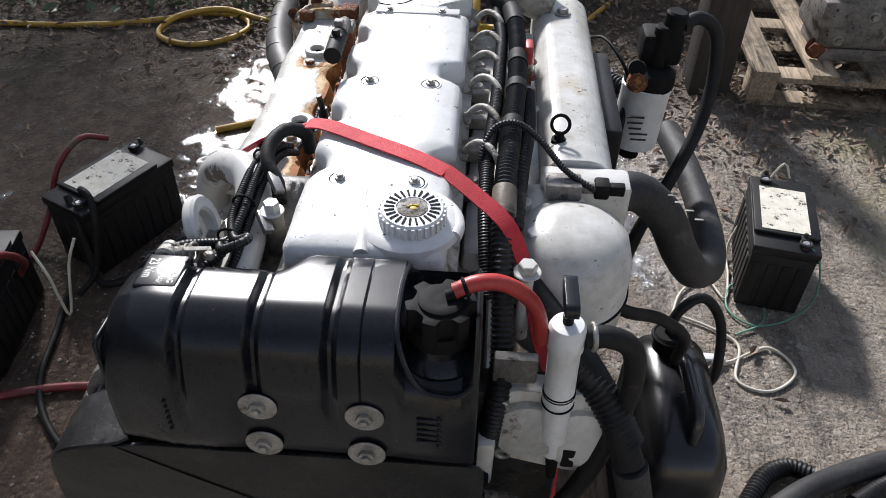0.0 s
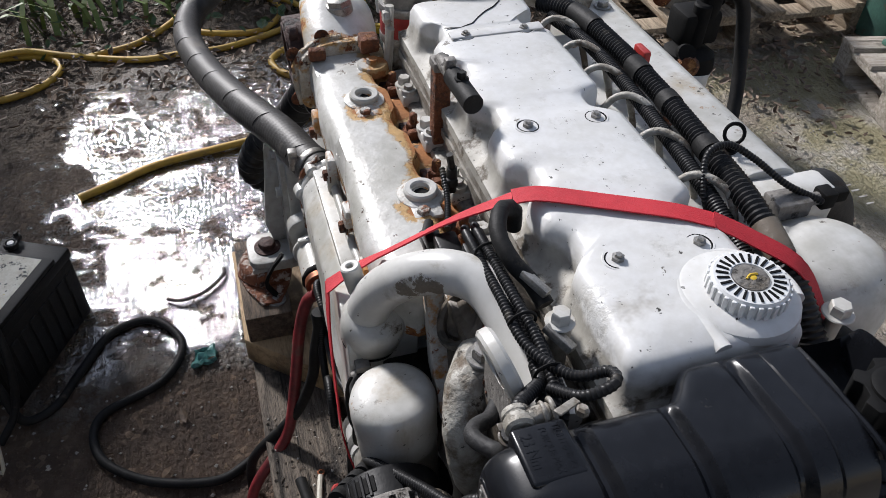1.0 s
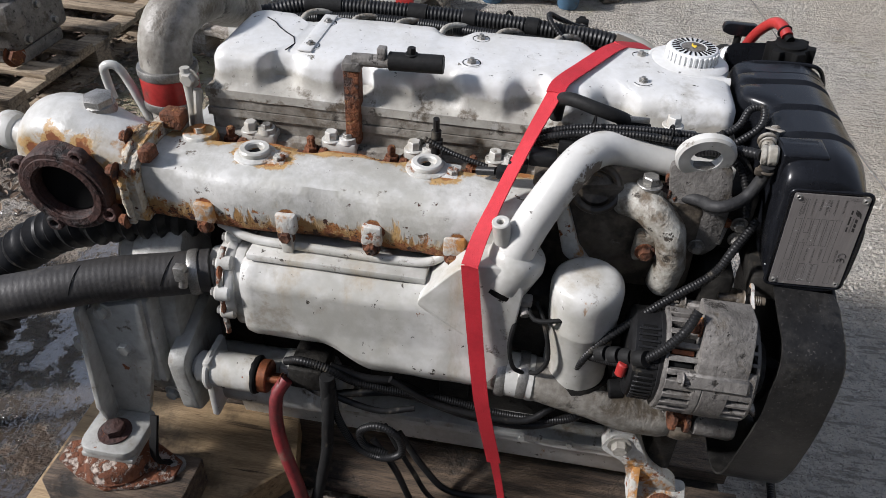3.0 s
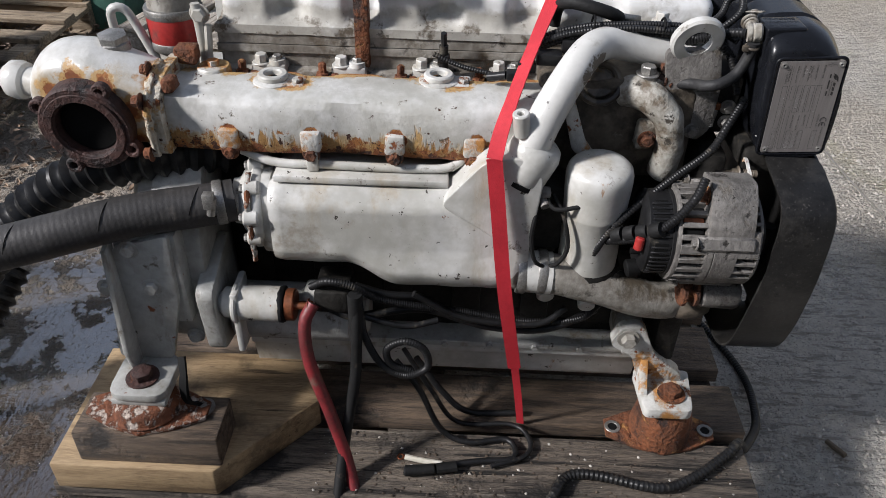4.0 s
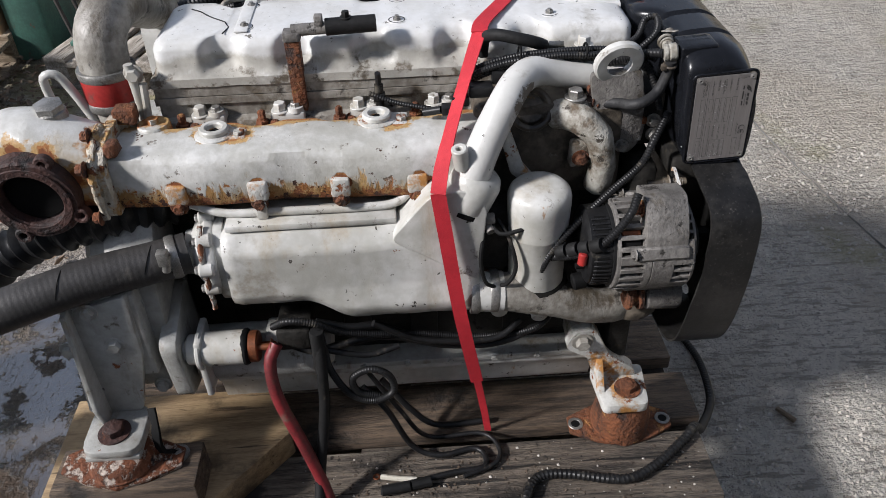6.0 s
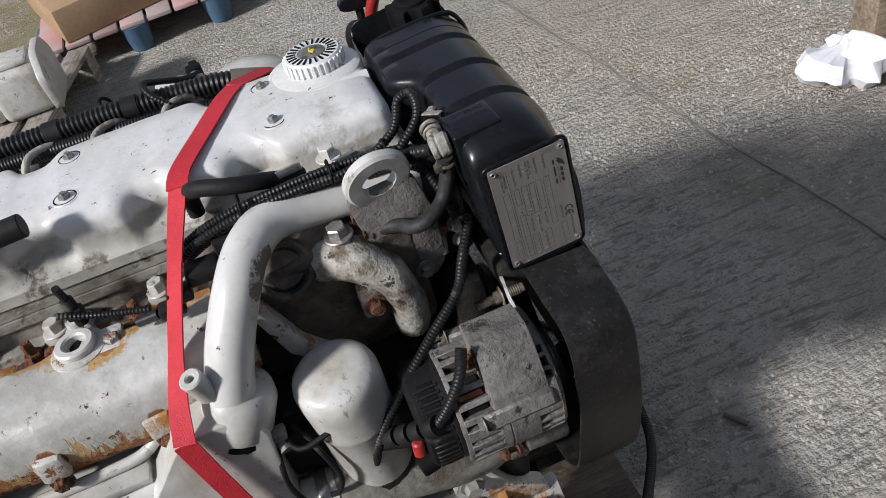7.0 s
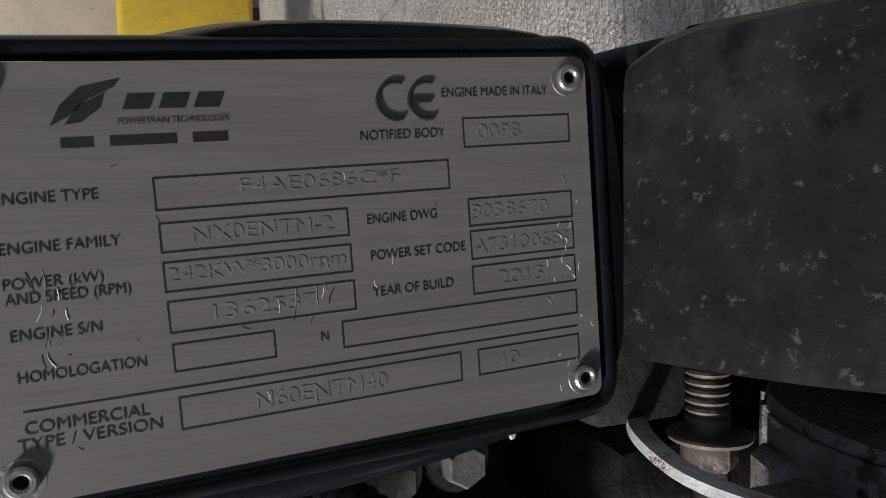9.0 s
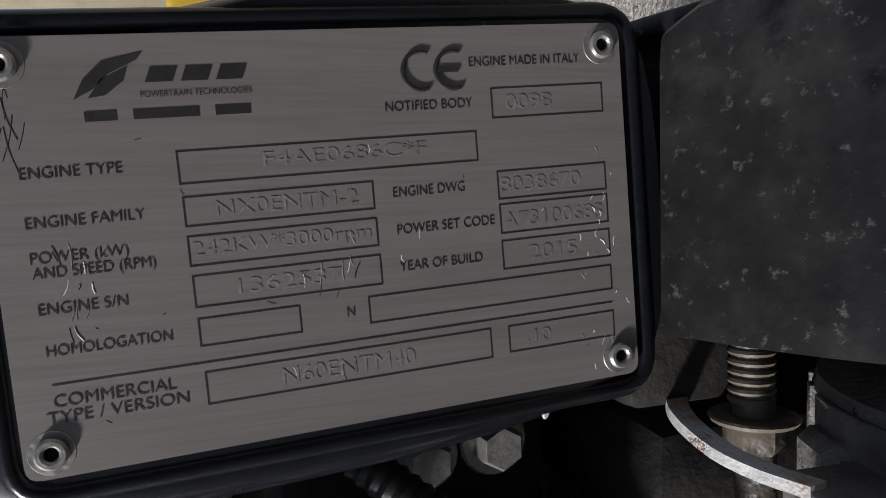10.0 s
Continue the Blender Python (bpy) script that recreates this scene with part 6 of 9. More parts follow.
def guard_shell():
    prof = [(-0.180, 0.8585), (-0.190, 0.8555), (-0.205, 0.852), (-0.232, 0.845), (-0.258, 0.835), (-0.274, 0.818), (-0.282, 0.79), (-0.285, 0.72), (-0.277, 0.64), (-0.256, 0.575), (-0.225, 0.545), (-0.17, 0.535), (-0.10, 0.53)]
    fine = smooth_line([(x, 0, z) for x, z in prof], 0.010)
    bm = bmesh.new()
    t = 0.004
    n = len(fine)
    outer, inner = [], []
    for i, p in enumerate(fine):
        d = (fine[min(i + 1, n - 1)] - fine[max(i - 1, 0)]).normalized()
        nrm = Vector((d.z, 0, -d.x))
        outer.append(p)
        inner.append(p + nrm * -t)
    rows = []
    for i in range(n):
        wav = 0.8115 - 0.004 * math.sin(math.pi * min(1.0, 2.2 * i / n)) + 0.009 * max(0.0, i / n - 0.35) + 0.0008 * math.sin(i * 0.5)
        o, q = outer[i], inner[i]
        near = (0.006, 0.0015, 0.0)[i] if i < 3 else 0.0
        rows.append([bm.verts.new((o.x + (q.x - o.x) * 0.75, 0.7335 + near, o.z + (q.z - o.z) * 0.75)), bm.verts.new((o.x + (q.x - o.x) * 0.2, 0.7355 + near, o.z + (q.z - o.z) * 0.2)), bm.verts.new((o.x, 0.741 + near, o.z)), bm.verts.new((o.x, wav, o.z)), bm.verts.new((q.x, wav, q.z)), bm.verts.new((q.x, 0.741 + near, q.z))])
    for p, q in zip(rows, rows[1:]):
        for j in range(5):
            bm.faces.new((p[j], p[j + 1], q[j + 1], q[j]))
    # front sheet
    cols = []
    for i in range(2, n):
        k = [bm.verts.new((outer[i].x + (0.02 - outer[i].x) * a, 0.7315 if a > 0.05 else 0.7325, outer[i].z + ((0.72 - outer[i].z) * a))) for a in (0.04, 0.3, 0.7, 1.0)]
        cols.append([rows[i][0], *k])
    for p, q in zip(cols, cols[1:]):
        for j in range(len(p) - 1):
            try:
                bm.faces.new((p[j], q[j], q[j + 1], p[j + 1]))
            except ValueError:
                pass
    bmesh.ops.remove_doubles(bm, verts=list(bm.verts), dist=0.0001)
    bmesh.ops.recalc_face_normals(bm, faces=list(bm.faces))
    return cast(bm, 0.0008, 30)


part("belt_guard", guard_shell(), m_guard, engine, "scuffed black plastic belt guard", 30)
part("guard_front", prism(rounded([(-0.185, 0.850), (-0.16, 0.855), (0.20, 0.855), (0.20, 0.56), (-0.215, 0.547), (-0.268, 0.625), (-0.279, 0.73), (-0.272, 0.818), (-0.235, 0.840)], 0.02), "y", 0.7335, 0.739, 0.002), m_guard, engine, "dark belt guard front sheet")
part("guard_bracket", ribbon([(-0.152, 0.832, 0.834), (-0.172, 0.834, 0.848), (-0.190, 0.837, 0.851), (-0.203, 0.8385, 0.849), (-0.216, 0.8385, 0.846)], 0.0055, 0.0028, [(0, 0, 1), (0, 0, 1)], 0.004), m_rustwhite, engine, "thin white adjuster strap with flaking paint")
# added dark box: stops the bright view through the gap, keeping it black
part("gap_filler", box(-0.168, 0.17, 0.744, 0.835, 0.825, 0.860, 0.006), m_block, engine, "dark filler added behind the gap between tank and guard")
part("crank_pulley", lathe([(0.09, 0), (0.09, 0.008), (0.08, 0.012), (0.08, 0.028), (0.09, 0.032), (0.09, 0.04)], (0.04, 0.80, 0.56), (0, -1, 0), 40), m_block, engine)
part("belt", tube([(-0.235, 0.80, 0.78), (-0.22, 0.80, 0.70), (-0.10, 0.80, 0.55), (0.0, 0.80, 0.48)], 0.009, 8, 0.02), m_rubber, engine)
part("threaded_stud", merge(rod((-0.170, 0.812, 0.824), (-0.170, 0.87, 0.822), 0.0055, 14), *[ring((-0.170, 0.818 + 0.0026 * k, 0.8238), (0, 1, 0), 0.0055, 0.0009, 16, 6) for k in range(7)], bolt((-0.170, 0.838, 0.823), (0, 1, 0), 0.008, 0.008)), m_brown, engine, "rusty threaded adjuster stud")

# alternator: slotted end housings on a solid waist
AC = Vector((-0.222, 0.0, 0.756))


def alt(prof, y0, seg=48):
    return lathe(prof, (AC.x, y0, AC.z), (0, -1, 0), seg)


def alt_box(a, r0, r1, y0, y1, w, bev=0.0008):
    m = Matrix.Translation((AC.x, 0, AC.z)) @ Matrix.Rotation(-a, 4, "Y")
    return turned(box(r0, r1, y0, y1, -w / 2, w / 2, bev, 1), m)


alternator = part("alternator", cast(merge(alt([(0.060, 0), (0.0715, 0.001), (0.0722, 0.003), (0.0722, 0.011), (0.0708, 0.012), (0.0722, 0.0135), (0.0722, 0.044), (0.060, 0.046)], 0.901), alt([(0.060, 0), (0.069, 0.0), (0.070, 0.002), (0.070, 0.005), (0.058, 0.007)], 0.938), alt([(0.058, 0), (0.0705, 0.001), (0.0695, 0.005), (0.045, 0.013)], 0.831)), 0.0009, 60), m_alu, engine, "dusty aluminium alternator with cooling slots")
part("stator", alt([(0.056, 0), (0.0605, 0.002), (0.0605, 0.10), (0.056, 0.104)], 0.934), m_black, alternator)
for k in range(26):
    a = 2 * math.pi * k / 26
    part("fin", alt_box(a, 0.058, 0.0718, 0.899, 0.934, 0.0072 if k % 6 else 0.013), m_alu, alternator)
    part("winding", alt_box(a + math.pi / 26, 0.058, 0.0635, 0.903, 0.930, 0.007), m_copper if k % 3 == 0 else m_black, alternator)
for k in range(60):
    deg = 6 * k + 3
    slotted = 116 <= deg <= 143 or 176 <= deg <= 212 or 255 <= deg <= 290 or 20 <= deg <= 60
    if not slotted or k % 2 == 0:
        part("front_rib", alt_box(radians(deg), 0.056, 0.0716, 0.829, 0.857, 0.0085 if not slotted else 0.0045, 0.0004), m_alu, alternator)
for k in range(4):
    a = radians(158) + math.pi * 0.5 * k
    part("through_bolt", merge(alt_box(a, 0.060, 0.0765, 0.836, 0.914, 0.020, 0.003), bolt((AC.x + 0.0735 * math.cos(a), 0.914, AC.z + 0.0735 * math.sin(a)), (0, 1, 0), 0.006, 0.005)), m_alu, alternator)
part("top_lug", cast(prism(rounded([(-0.206, 0.79), (-0.204, 0.846), (-0.246, 0.853), (-0.266, 0.836), (-0.283, 0.806), (-0.286, 0.785)], 0.006), "y", 0.839, 0.899, 0.003), 0.001, 50), m_alu, alternator)
part("lug_bolt", bolt((-0.246, 0.900, 0.832), (0, 1, 0), 0.0085, 0.010), m_rust, alternator)
rear_cap = part("rear_cap", alt([(0.050, 0), (0.056, 0.003), (0.0595, 0.006), (0.0605, 0.036), (0.0625, 0.037), (0.0625, 0.042)], 0.979), m_loom, alternator, "black slotted plastic rear cap")
for k in range(16):
    a = math.pi * (0.58 + 0.042 * k)
    if k != 7:
        part("cap_slot", alt_box(a, 0.054, 0.0612, 0.948, 0.966, 0.0044, 0.0004), m_black, alternator)
        part("cap_rib", alt_box(a + 0.066, 0.054, 0.0622, 0.944, 0.970, 0.0034, 0.0006), m_loom, alternator)
# rusty idler spool and water pump nose under it
part("idler_spool", merge(lathe([(0.024, 0), (0.026, 0.002), (0.026, 0.007), (0.020, 0.009), (0.020, 0.018), (0.026, 0.020), (0.026, 0.025), (0.019, 0.027)], (-0.225, 0.898, 0.653), (0, -1, 0), 30)), m_rust, engine, "rusty grooved spool under the alternator")
part("pump_nose", cast(lathe([(0.022, 0), (0.026, 0.004), (0.028, 0.05), (0.026, 0.055)], (-0.225, 0.869, 0.653), (0, -1, 0), 28), 0.001, 60), m_alu, engine, "bare metal water pump nose")
part("terminal", rod((-0.262, 0.975, 0.747), (-0.262, 0.992, 0.747), 0.005, 10), m_black, alternator)
part("terminal", rod((-0.252, 0.972, 0.712), (-0.254, 0.992, 0.709), 0.013, 14, bev=0.002), m_black, alternator)
part("red_terminal", merge(rod((-0.270, 0.984, 0.776), (-0.273, 0.986, 0.757), 0.0068, 12, bev=0.002), rod((-0.264, 0.972, 0.767), (-0.268, 0.984, 0.767), 0.004, 10)), m_redrub, alternator)
part("pulley", lathe([(0.03, 0), (0.034, 0.003), (0.028, 0.006), (0.028, 0.02), (0.034, 0.024)], (AC.x, 0.833, AC.z), (0, -1, 0), 32), m_steel, alternator)

# ---- looms, hoses and strap on the engine ----


def loom(points, r, label="", rib=0.0008, parent=engine, material=None, name="wiring_loom"):
    if r > 0.03:
        return part(name, tube(points, r, 20, 0.005, rib, period=0.023), material or m_loom, parent, label)
    return part(name, tube(points, r, 12, 0.0020 if r < 0.012 else 0.0032, 0.0008 if r < 0.012 else 0.0019), material or m_loom, parent, label)


def hose(points, r, material, label="", name="hose", parent=engine, step=0.012, seg=16):
    return part(name, tube(points, r, seg, step), material, parent, label)


# exhaust side looms, over the crossover pipe and lifting eye
for k, (dx, dz) in enumerate(((0.0, 0.0), (-0.011, -0.002), (0.006, -0.010), (-0.006, -0.011))):
    ends = ([(-0.094, 0.885, 1.0), (-0.110, 0.865, 0.995)], [(-0.080, 0.89, 1.015), (-0.058, 0.872, 1.034), (-0.062, 0.857, 1.038), (-0.084, 0.862, 1.024), (-0.098, 0.89, 1.004)], [(-0.085, 0.885, 0.985), (-0.098, 0.86, 0.965)], [(-0.105, 0.885, 0.985), (-0.125, 0.868, 0.965), (-0.150, 0.862, 0.935)])[k]
    loom([(-0.078 + dx, 1.135, 0.972 + dz), (-0.086 + dx, 1.105, 0.990 + dz), (-0.090 + dx, 1.06, 1.002 + dz), (-0.090 + dx, 1.0, 1.006 + dz), (-0.088 + dx, 0.94, 1.005 + dz), *ends], 0.0052, "thin black corrugated loom in a bundle" if k == 0 else "")
hose([(-0.045, 1.108, 0.985), (-0.048, 1.105, 1.012), (-0.068, 1.092, 1.026), (-0.082, 1.06, 1.024), (-0.078, 1.03, 1.014), (-0.064, 1.012, 1.0), (-0.058, 0.99, 0.99)], 0.0088, m_rubber, "thick black rubber cable sleeve", "cable_sleeve")
for y, z in ((1.005, 1.006), (0.945, 0.995)):
    part("hose_clip", turned(box(-0.006, 0.006, -0.016, 0.016, -0.004, 0.004, 0.0015), pose(-0.064, y, z, 15, 20, 35)), m_steel, engine)
for y in (1.06, 0.965, 0.905):
    part("cable_tie", ring((-0.092, y, 1.004), (0, 1, 0.1), 0.0125, 0.0016, 24, 6), m_black, engine)
part("connector", merge(box(-0.125, -0.10, 1.10, 1.135, 0.955, 0.972, 0.003), box(-0.13, -0.112, 1.135, 1.16, 0.945, 0.96, 0.003), box(-0.105, -0.09, 1.075, 1.10, 0.965, 0.985, 0.003)), m_loom, engine, "black wiring connectors")
part("connector", merge(box(-0.13, -0.11, 1.148, 1.175, 0.932, 0.945, 0.003), rod((-0.12, 1.175, 0.938), (-0.11, 1.20, 0.93), 0.006, 10)), m_loom, engine)
loom([(-0.09, 1.19, 0.925), (-0.075, 1.24, 0.93), (-0.07, 1.28, 0.945)], 0.004)
part("probe", merge(rod((-0.062, 1.265, 0.92), (-0.062, 1.265, 0.955), 0.007, 10), rod((-0.062, 1.265, 0.955), (-0.066, 1.265, 0.975), 0.0045, 8), box(-0.070, -0.056, 1.256, 1.274, 0.93, 0.942, 0.002)), m_loom, engine)
# tank fittings and small hose past the eye
plug = part("sensor_plug", cast(merge(lathe([(0.0098, 0), (0.0122, 0.0025), (0.0124, 0.0105), (0.0108, 0.0118), (0.0108, 0.0128), (0.0118, 0.014), (0.0116, 0.0185), (0.0085, 0.0195)], (-0.1405, 0.8475, 1.0195), (0.12, 1, -0.12), 24), rod((-0.139, 0.857, 1.019), (-0.113, 0.857, 1.023), 0.0075, 16, bev=0.002)), 0.0005, 80), m_outlet, engine, "cream sensor plug on the tank's outlet")
part("spring_clip", cast(merge(ring((-0.119, 0.857, 1.022), (1, 0, 0.15), 0.0085, 0.0018), ring((-0.112, 0.857, 1.023), (1, 0, 0.15), 0.0092, 0.0022), turned(box(-0.014, 0.014, -0.0035, 0.0035, -0.001, 0.001, 0.0006, 1), Matrix.Translation((-0.104, 0.850, 1.034)) @ Matrix.Rotation(0.5, 4, "Z") @ Matrix.Rotation(0.3, 4, "Y")), lathe([(0.0055, 0), (0.006, 0.005), (0.004, 0.007)], (-0.093, 0.846, 1.026), (0.2, 0.2, 1), 6)), 0.0006, 90), m_dirty, plug, "grubby spring clip and lever")
loom([(-0.1385, 0.866, 1.0165), (-0.130, 0.876, 1.014), (-0.115, 0.889, 1.006), (-0.100, 0.904, 0.996), (-0.092, 0.93, 0.985)], 0.0066)
hose([(-0.145, 0.856, 1.008), (-0.1425, 0.857, 0.990), (-0.147, 0.870, 0.962), (-0.160, 0.893, 0.954), (-0.152, 0.908, 0.947), (-0.134, 0.918, 0.941), (-0.112, 0.95, 0.932)], 0.0076, m_dusty, "small black rubber hose", step=0.006)
part("hose_clamp", merge(ring((-0.1445, 0.857, 1.001), (0.1, 0.1, -1), 0.0082, 0.0018), box(-0.152, -0.144, 0.862, 0.870, 0.996, 1.004, 0.0015)), m_brown, engine, "rusty hose clamp")
part("hose_tee", cast(merge(rod((-0.121, 0.944, 0.935), (-0.112, 0.972, 0.940), 0.0085, 14), ring((-0.118, 0.952, 0.941), (0.3, 1, 0.1), 0.010, 0.0025), box(-0.122, -0.108, 0.948, 0.962, 0.948, 0.96, 0.002)), 0.001, 90), m_rust, engine, "rusty hose union")
# loom from the front down past the filter and along to the alternator
loom([(-0.140, 0.846, 0.925), (-0.152, 0.856, 0.912), (-0.166, 0.870, 0.893), (-0.177, 0.887, 0.862), (-0.195, 0.93, 0.832), (-0.222, 0.985, 0.795), (-0.232, 1.02, 0.755), (-0.228, 1.035, 0.715), (-0.21, 1.035, 0.68)], 0.0060, "corrugated loom in front of the oil filter")
loom([(-0.23, 1.02, 0.74), (-0.258, 0.985, 0.765), (-0.272, 0.955, 0.795), (-0.268, 0.925, 0.835), (-0.25, 0.91, 0.86)], 0.0065)
for k in range(4):
    part("loom_tape", lathe([(0.0105, 0), (0.0112, 0.003), (0.0112, 0.013), (0.0105, 0.016)], (-0.234 - 0.011 * k, 1.012 - 0.014 * k, 0.752 + 0.011 * k), (-0.45, -0.6, 0.5), 14), m_rubber, engine)
# thin leads beside the aftercooler's front
for pts in ([(-0.205, 1.12, 0.80), (-0.225, 1.125, 0.775), (-0.232, 1.128, 0.74), (-0.232, 1.12, 0.70), (-0.226, 1.105, 0.685)], [(-0.20, 1.10, 0.795), (-0.225, 1.085, 0.775), (-0.235, 1.075, 0.73), (-0.23, 1.085, 0.695), (-0.222, 1.10, 0.683)], [(-0.205, 1.115, 0.805), (-0.23, 1.10, 0.79), (-0.228, 1.06, 0.795)]):
    hose(pts, 0.0032, m_rubber, "", "thin_lead", step=0.008, seg=8)
part("lead_clip", merge(rod((-0.205, 1.118, 0.80), (-0.225, 1.112, 0.79), 0.007, 10), box(-0.222, -0.205, 1.106, 1.124, 0.802, 0.812, 0.002)), m_alu, engine)
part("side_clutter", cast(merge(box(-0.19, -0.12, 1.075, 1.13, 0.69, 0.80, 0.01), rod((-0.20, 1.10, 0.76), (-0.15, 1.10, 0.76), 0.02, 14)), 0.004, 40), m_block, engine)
# looms along the starter and sump
loom([(-0.205, 1.46, 0.61), (-0.225, 1.43, 0.638), (-0.225, 1.39, 0.63), (-0.215, 1.355, 0.60), (-0.20, 1.30, 0.575), (-0.175, 1.22, 0.545), (-0.165, 1.12, 0.52), (-0.165, 1.03, 0.53), (-0.15, 0.99, 0.56)], 0.0065, "black looms under the aftercooler")
hose([(-0.205, 1.45, 0.575), (-0.215, 1.40, 0.56), (-0.20, 1.36, 0.555), (-0.19, 1.28, 0.56), (-0.175, 1.18, 0.515), (-0.17, 1.08, 0.51), (-0.155, 1.0, 0.545)], 0.0065, m_loom, "", "cable")
hose([(-0.21, 1.39, 0.62), (-0.205, 1.34, 0.60), (-0.19, 1.29, 0.585), (-0.17, 1.24, 0.54), (-0.17, 1.10, 0.505)], 0.006, m_loom, "", "cable")
hose([(-0.20, 1.30, 0.60), (-0.19, 1.22, 0.545), (-0.18, 1.1, 0.528), (-0.16, 1.05, 0.55)], 0.0055, m_loom, "", "cable")
loom([(-0.225, 1.385, 0.62), (-0.232, 1.38, 0.575), (-0.235, 1.375, 0.535), (-0.235, 1.35, 0.475), (-0.235, 1.31, 0.452), (-0.238, 1.275, 0.475), (-0.238, 1.28, 0.515), (-0.236, 1.31, 0.53), (-0.234, 1.34, 0.51), (-0.232, 1.335, 0.475), (-0.228, 1.30, 0.455)], 0.0065, "looped loom hanging by the starter")
hose([(-0.224, 1.39, 0.575), (-0.226, 1.36, 0.565), (-0.222, 1.31, 0.55), (-0.21, 1.26, 0.555)], 0.005, m_loom, "", "cable")
part("loom_tape", lathe([(0.011, 0), (0.012, 0.004), (0.011, 0.09)], (-0.232, 1.388, 0.62), (0, 0.02, -1), 12), m_rubber, engine)

# raw water hose with spiral wrap, and the corrugated drain hose
RAW = [(-0.184, 1.566, 0.754), (-0.203, 1.62, 0.752), (-0.233, 1.708, 0.750), (-0.29, 1.857, 0.732), (-0.339, 2.05, 0.698), (-0.372, 2.268, 0.664), (-0.362, 2.426, 0.648), (-0.312, 2.482, 0.672), (-0.25, 2.455, 0.722), (-0.17, 2.425, 0.745), (-0.06, 2.45, 0.68), (0.06, 2.53, 0.54), (0.12, 2.58, 0.43), (0.15, 2.60, 0.30)]
raw = part("raw_water_hose", tube(RAW, 0.0316, 28, 0.0021, 0.00028, period=0.0084), m_rawhose, engine, "thick black raw water hose looping into the bucket")
line = smooth_line(RAW[1:11], 0.115)
for p, q in zip(line, line[1:]):
    part("wrap_seam", ring(p, (q - p).normalized() + Vector((0.35, 0.0, 0.30)), 0.0325, 0.0007, 28, 6), m_black, raw)
for k in (0.006,):
    part("hose_clamp", lathe([(0.0325, 0), (0.0335, 0.002), (0.0335, 0.012), (0.0325, 0.014)], (-0.188 - k * 0.3, 1.574 + k, 0.754), (-0.35, 1, -0.03), 28), m_steel, raw)
part("clamp_screw", merge(rod((-0.226, 1.59, 0.754), (-0.224, 1.585, 0.782), 0.0065, 10), box(-0.232, -0.218, 1.582, 1.598, 0.765, 0.79, 0.002)), m_steel, raw)
loom([(-0.10, 1.60, 0.79), (-0.13, 1.66, 0.80), (-0.15, 1.74, 0.79), (-0.15, 1.83, 0.755), (-0.16, 1.93, 0.68), (-0.20, 2.03, 0.56), (-0.26, 2.10, 0.46), (-0.28, 2.14, 0.37), (-0.22, 2.16, 0.31), (-0.10, 2.14, 0.36), (0.02, 2.10, 0.44)], 0.036, "heavy corrugated black drain hose", 0.009, name="corrugated_hose")

# intake side: injector pipes, rail and main loom
part("intake_rail", cast(box(0.160, 0.262, 0.98, 1.60, 0.86, 0.935, 0.012), 0.002, 14), m_paint, engine, "white intake side casting")
for k, y in enumerate((1.10, 1.19, 1.275, 1.35, 1.42, 1.50)):
    part("injector_pipe", tube([(0.150, y + 0.03, 0.975), (0.168, y + 0.025, 0.998), (0.185, y + 0.012, 1.004), (0.200, y - 0.012, 0.996), (0.206, y - 0.030, 0.965), (0.215, y - 0.035, 0.93)], 0.0047, 10, 0.006), m_outlet, engine, "bent white injector pipe")
    part("pipe_union", lathe([(0.0095, 0), (0.0095, 0.014), (0.007, 0.018)], (0.143, y + 0.032, 0.968), (0.7, -0.1, 0.5), 6), m_steel, engine)
    part("injector_clamp", cast(merge(lathe([(0.012, 0), (0.012, 0.012), (0.009, 0.016)], (0.165, y + 0.005, 0.94), (0, 0, 1), 14), box(0.15, 0.185, y - 0.02, y - 0.004, 0.935, 0.955, 0.004)), 0.0015, 60), m_dirty, engine)
main = [(0.19, 1.60, 0.99), (0.215, 1.53, 1.002), (0.224, 1.42, 1.003), (0.224, 1.30, 1.003), (0.219, 1.20, 1.003), (0.214, 1.12, 1.0), (0.209, 1.04, 0.995), (0.208, 0.96, 0.965), (0.213, 0.90, 0.91), (0.214, 0.85, 0.85), (0.205, 0.83, 0.76)]
loom(main, 0.0145, "main black wiring loom beside the injectors")
loom([(0.19, 1.56, 0.985), (0.200, 1.45, 0.993), (0.198, 1.33, 0.995), (0.195, 1.24, 0.992), (0.190, 1.16, 0.990), (0.186, 1.08, 0.982), (0.188, 1.0, 0.955), (0.196, 0.93, 0.91)], 0.0100, "thin corrugated loom")
loom([(0.24, 1.28, 0.985), (0.238, 1.18, 0.985), (0.228, 1.08, 0.985), (0.222, 1.0, 0.96)], 0.012)
run = smooth_line(main, 0.01)
for a, b in ((7, 14), (24, 28), (33, 36), (43, 46), (57, 62)):
    part("loom_sleeve", tube(run[a:b], 0.0153, 16, straight=True), m_rubber if a != 57 else m_brown, engine)
loom([(0.186, 1.075, 0.955), (0.178, 1.10, 0.99), (0.192, 1.13, 1.018), (0.222, 1.138, 1.023), (0.252, 1.125, 1.008), (0.285, 1.095, 0.985), (0.325, 1.075, 0.968)], 0.0045, "thin ribbed sensor lead looped round the loom", name="sensor_lead")
part("heat_shrink", box(0.236, 0.248, 1.36, 1.39, 0.99, 1.02, 0.003), m_redrub, engine, "small red wire sleeve")
for y in (1.30, 1.45, 1.40):
    part("rail_stud", cast(merge(rod((0.245, y, 0.935), (0.245, y, 0.985), 0.007, 10), bolt((0.245, y, 0.95), (0, 0, 1), 0.011, 0.01)), 0.001, 80), m_rustpaint, engine)
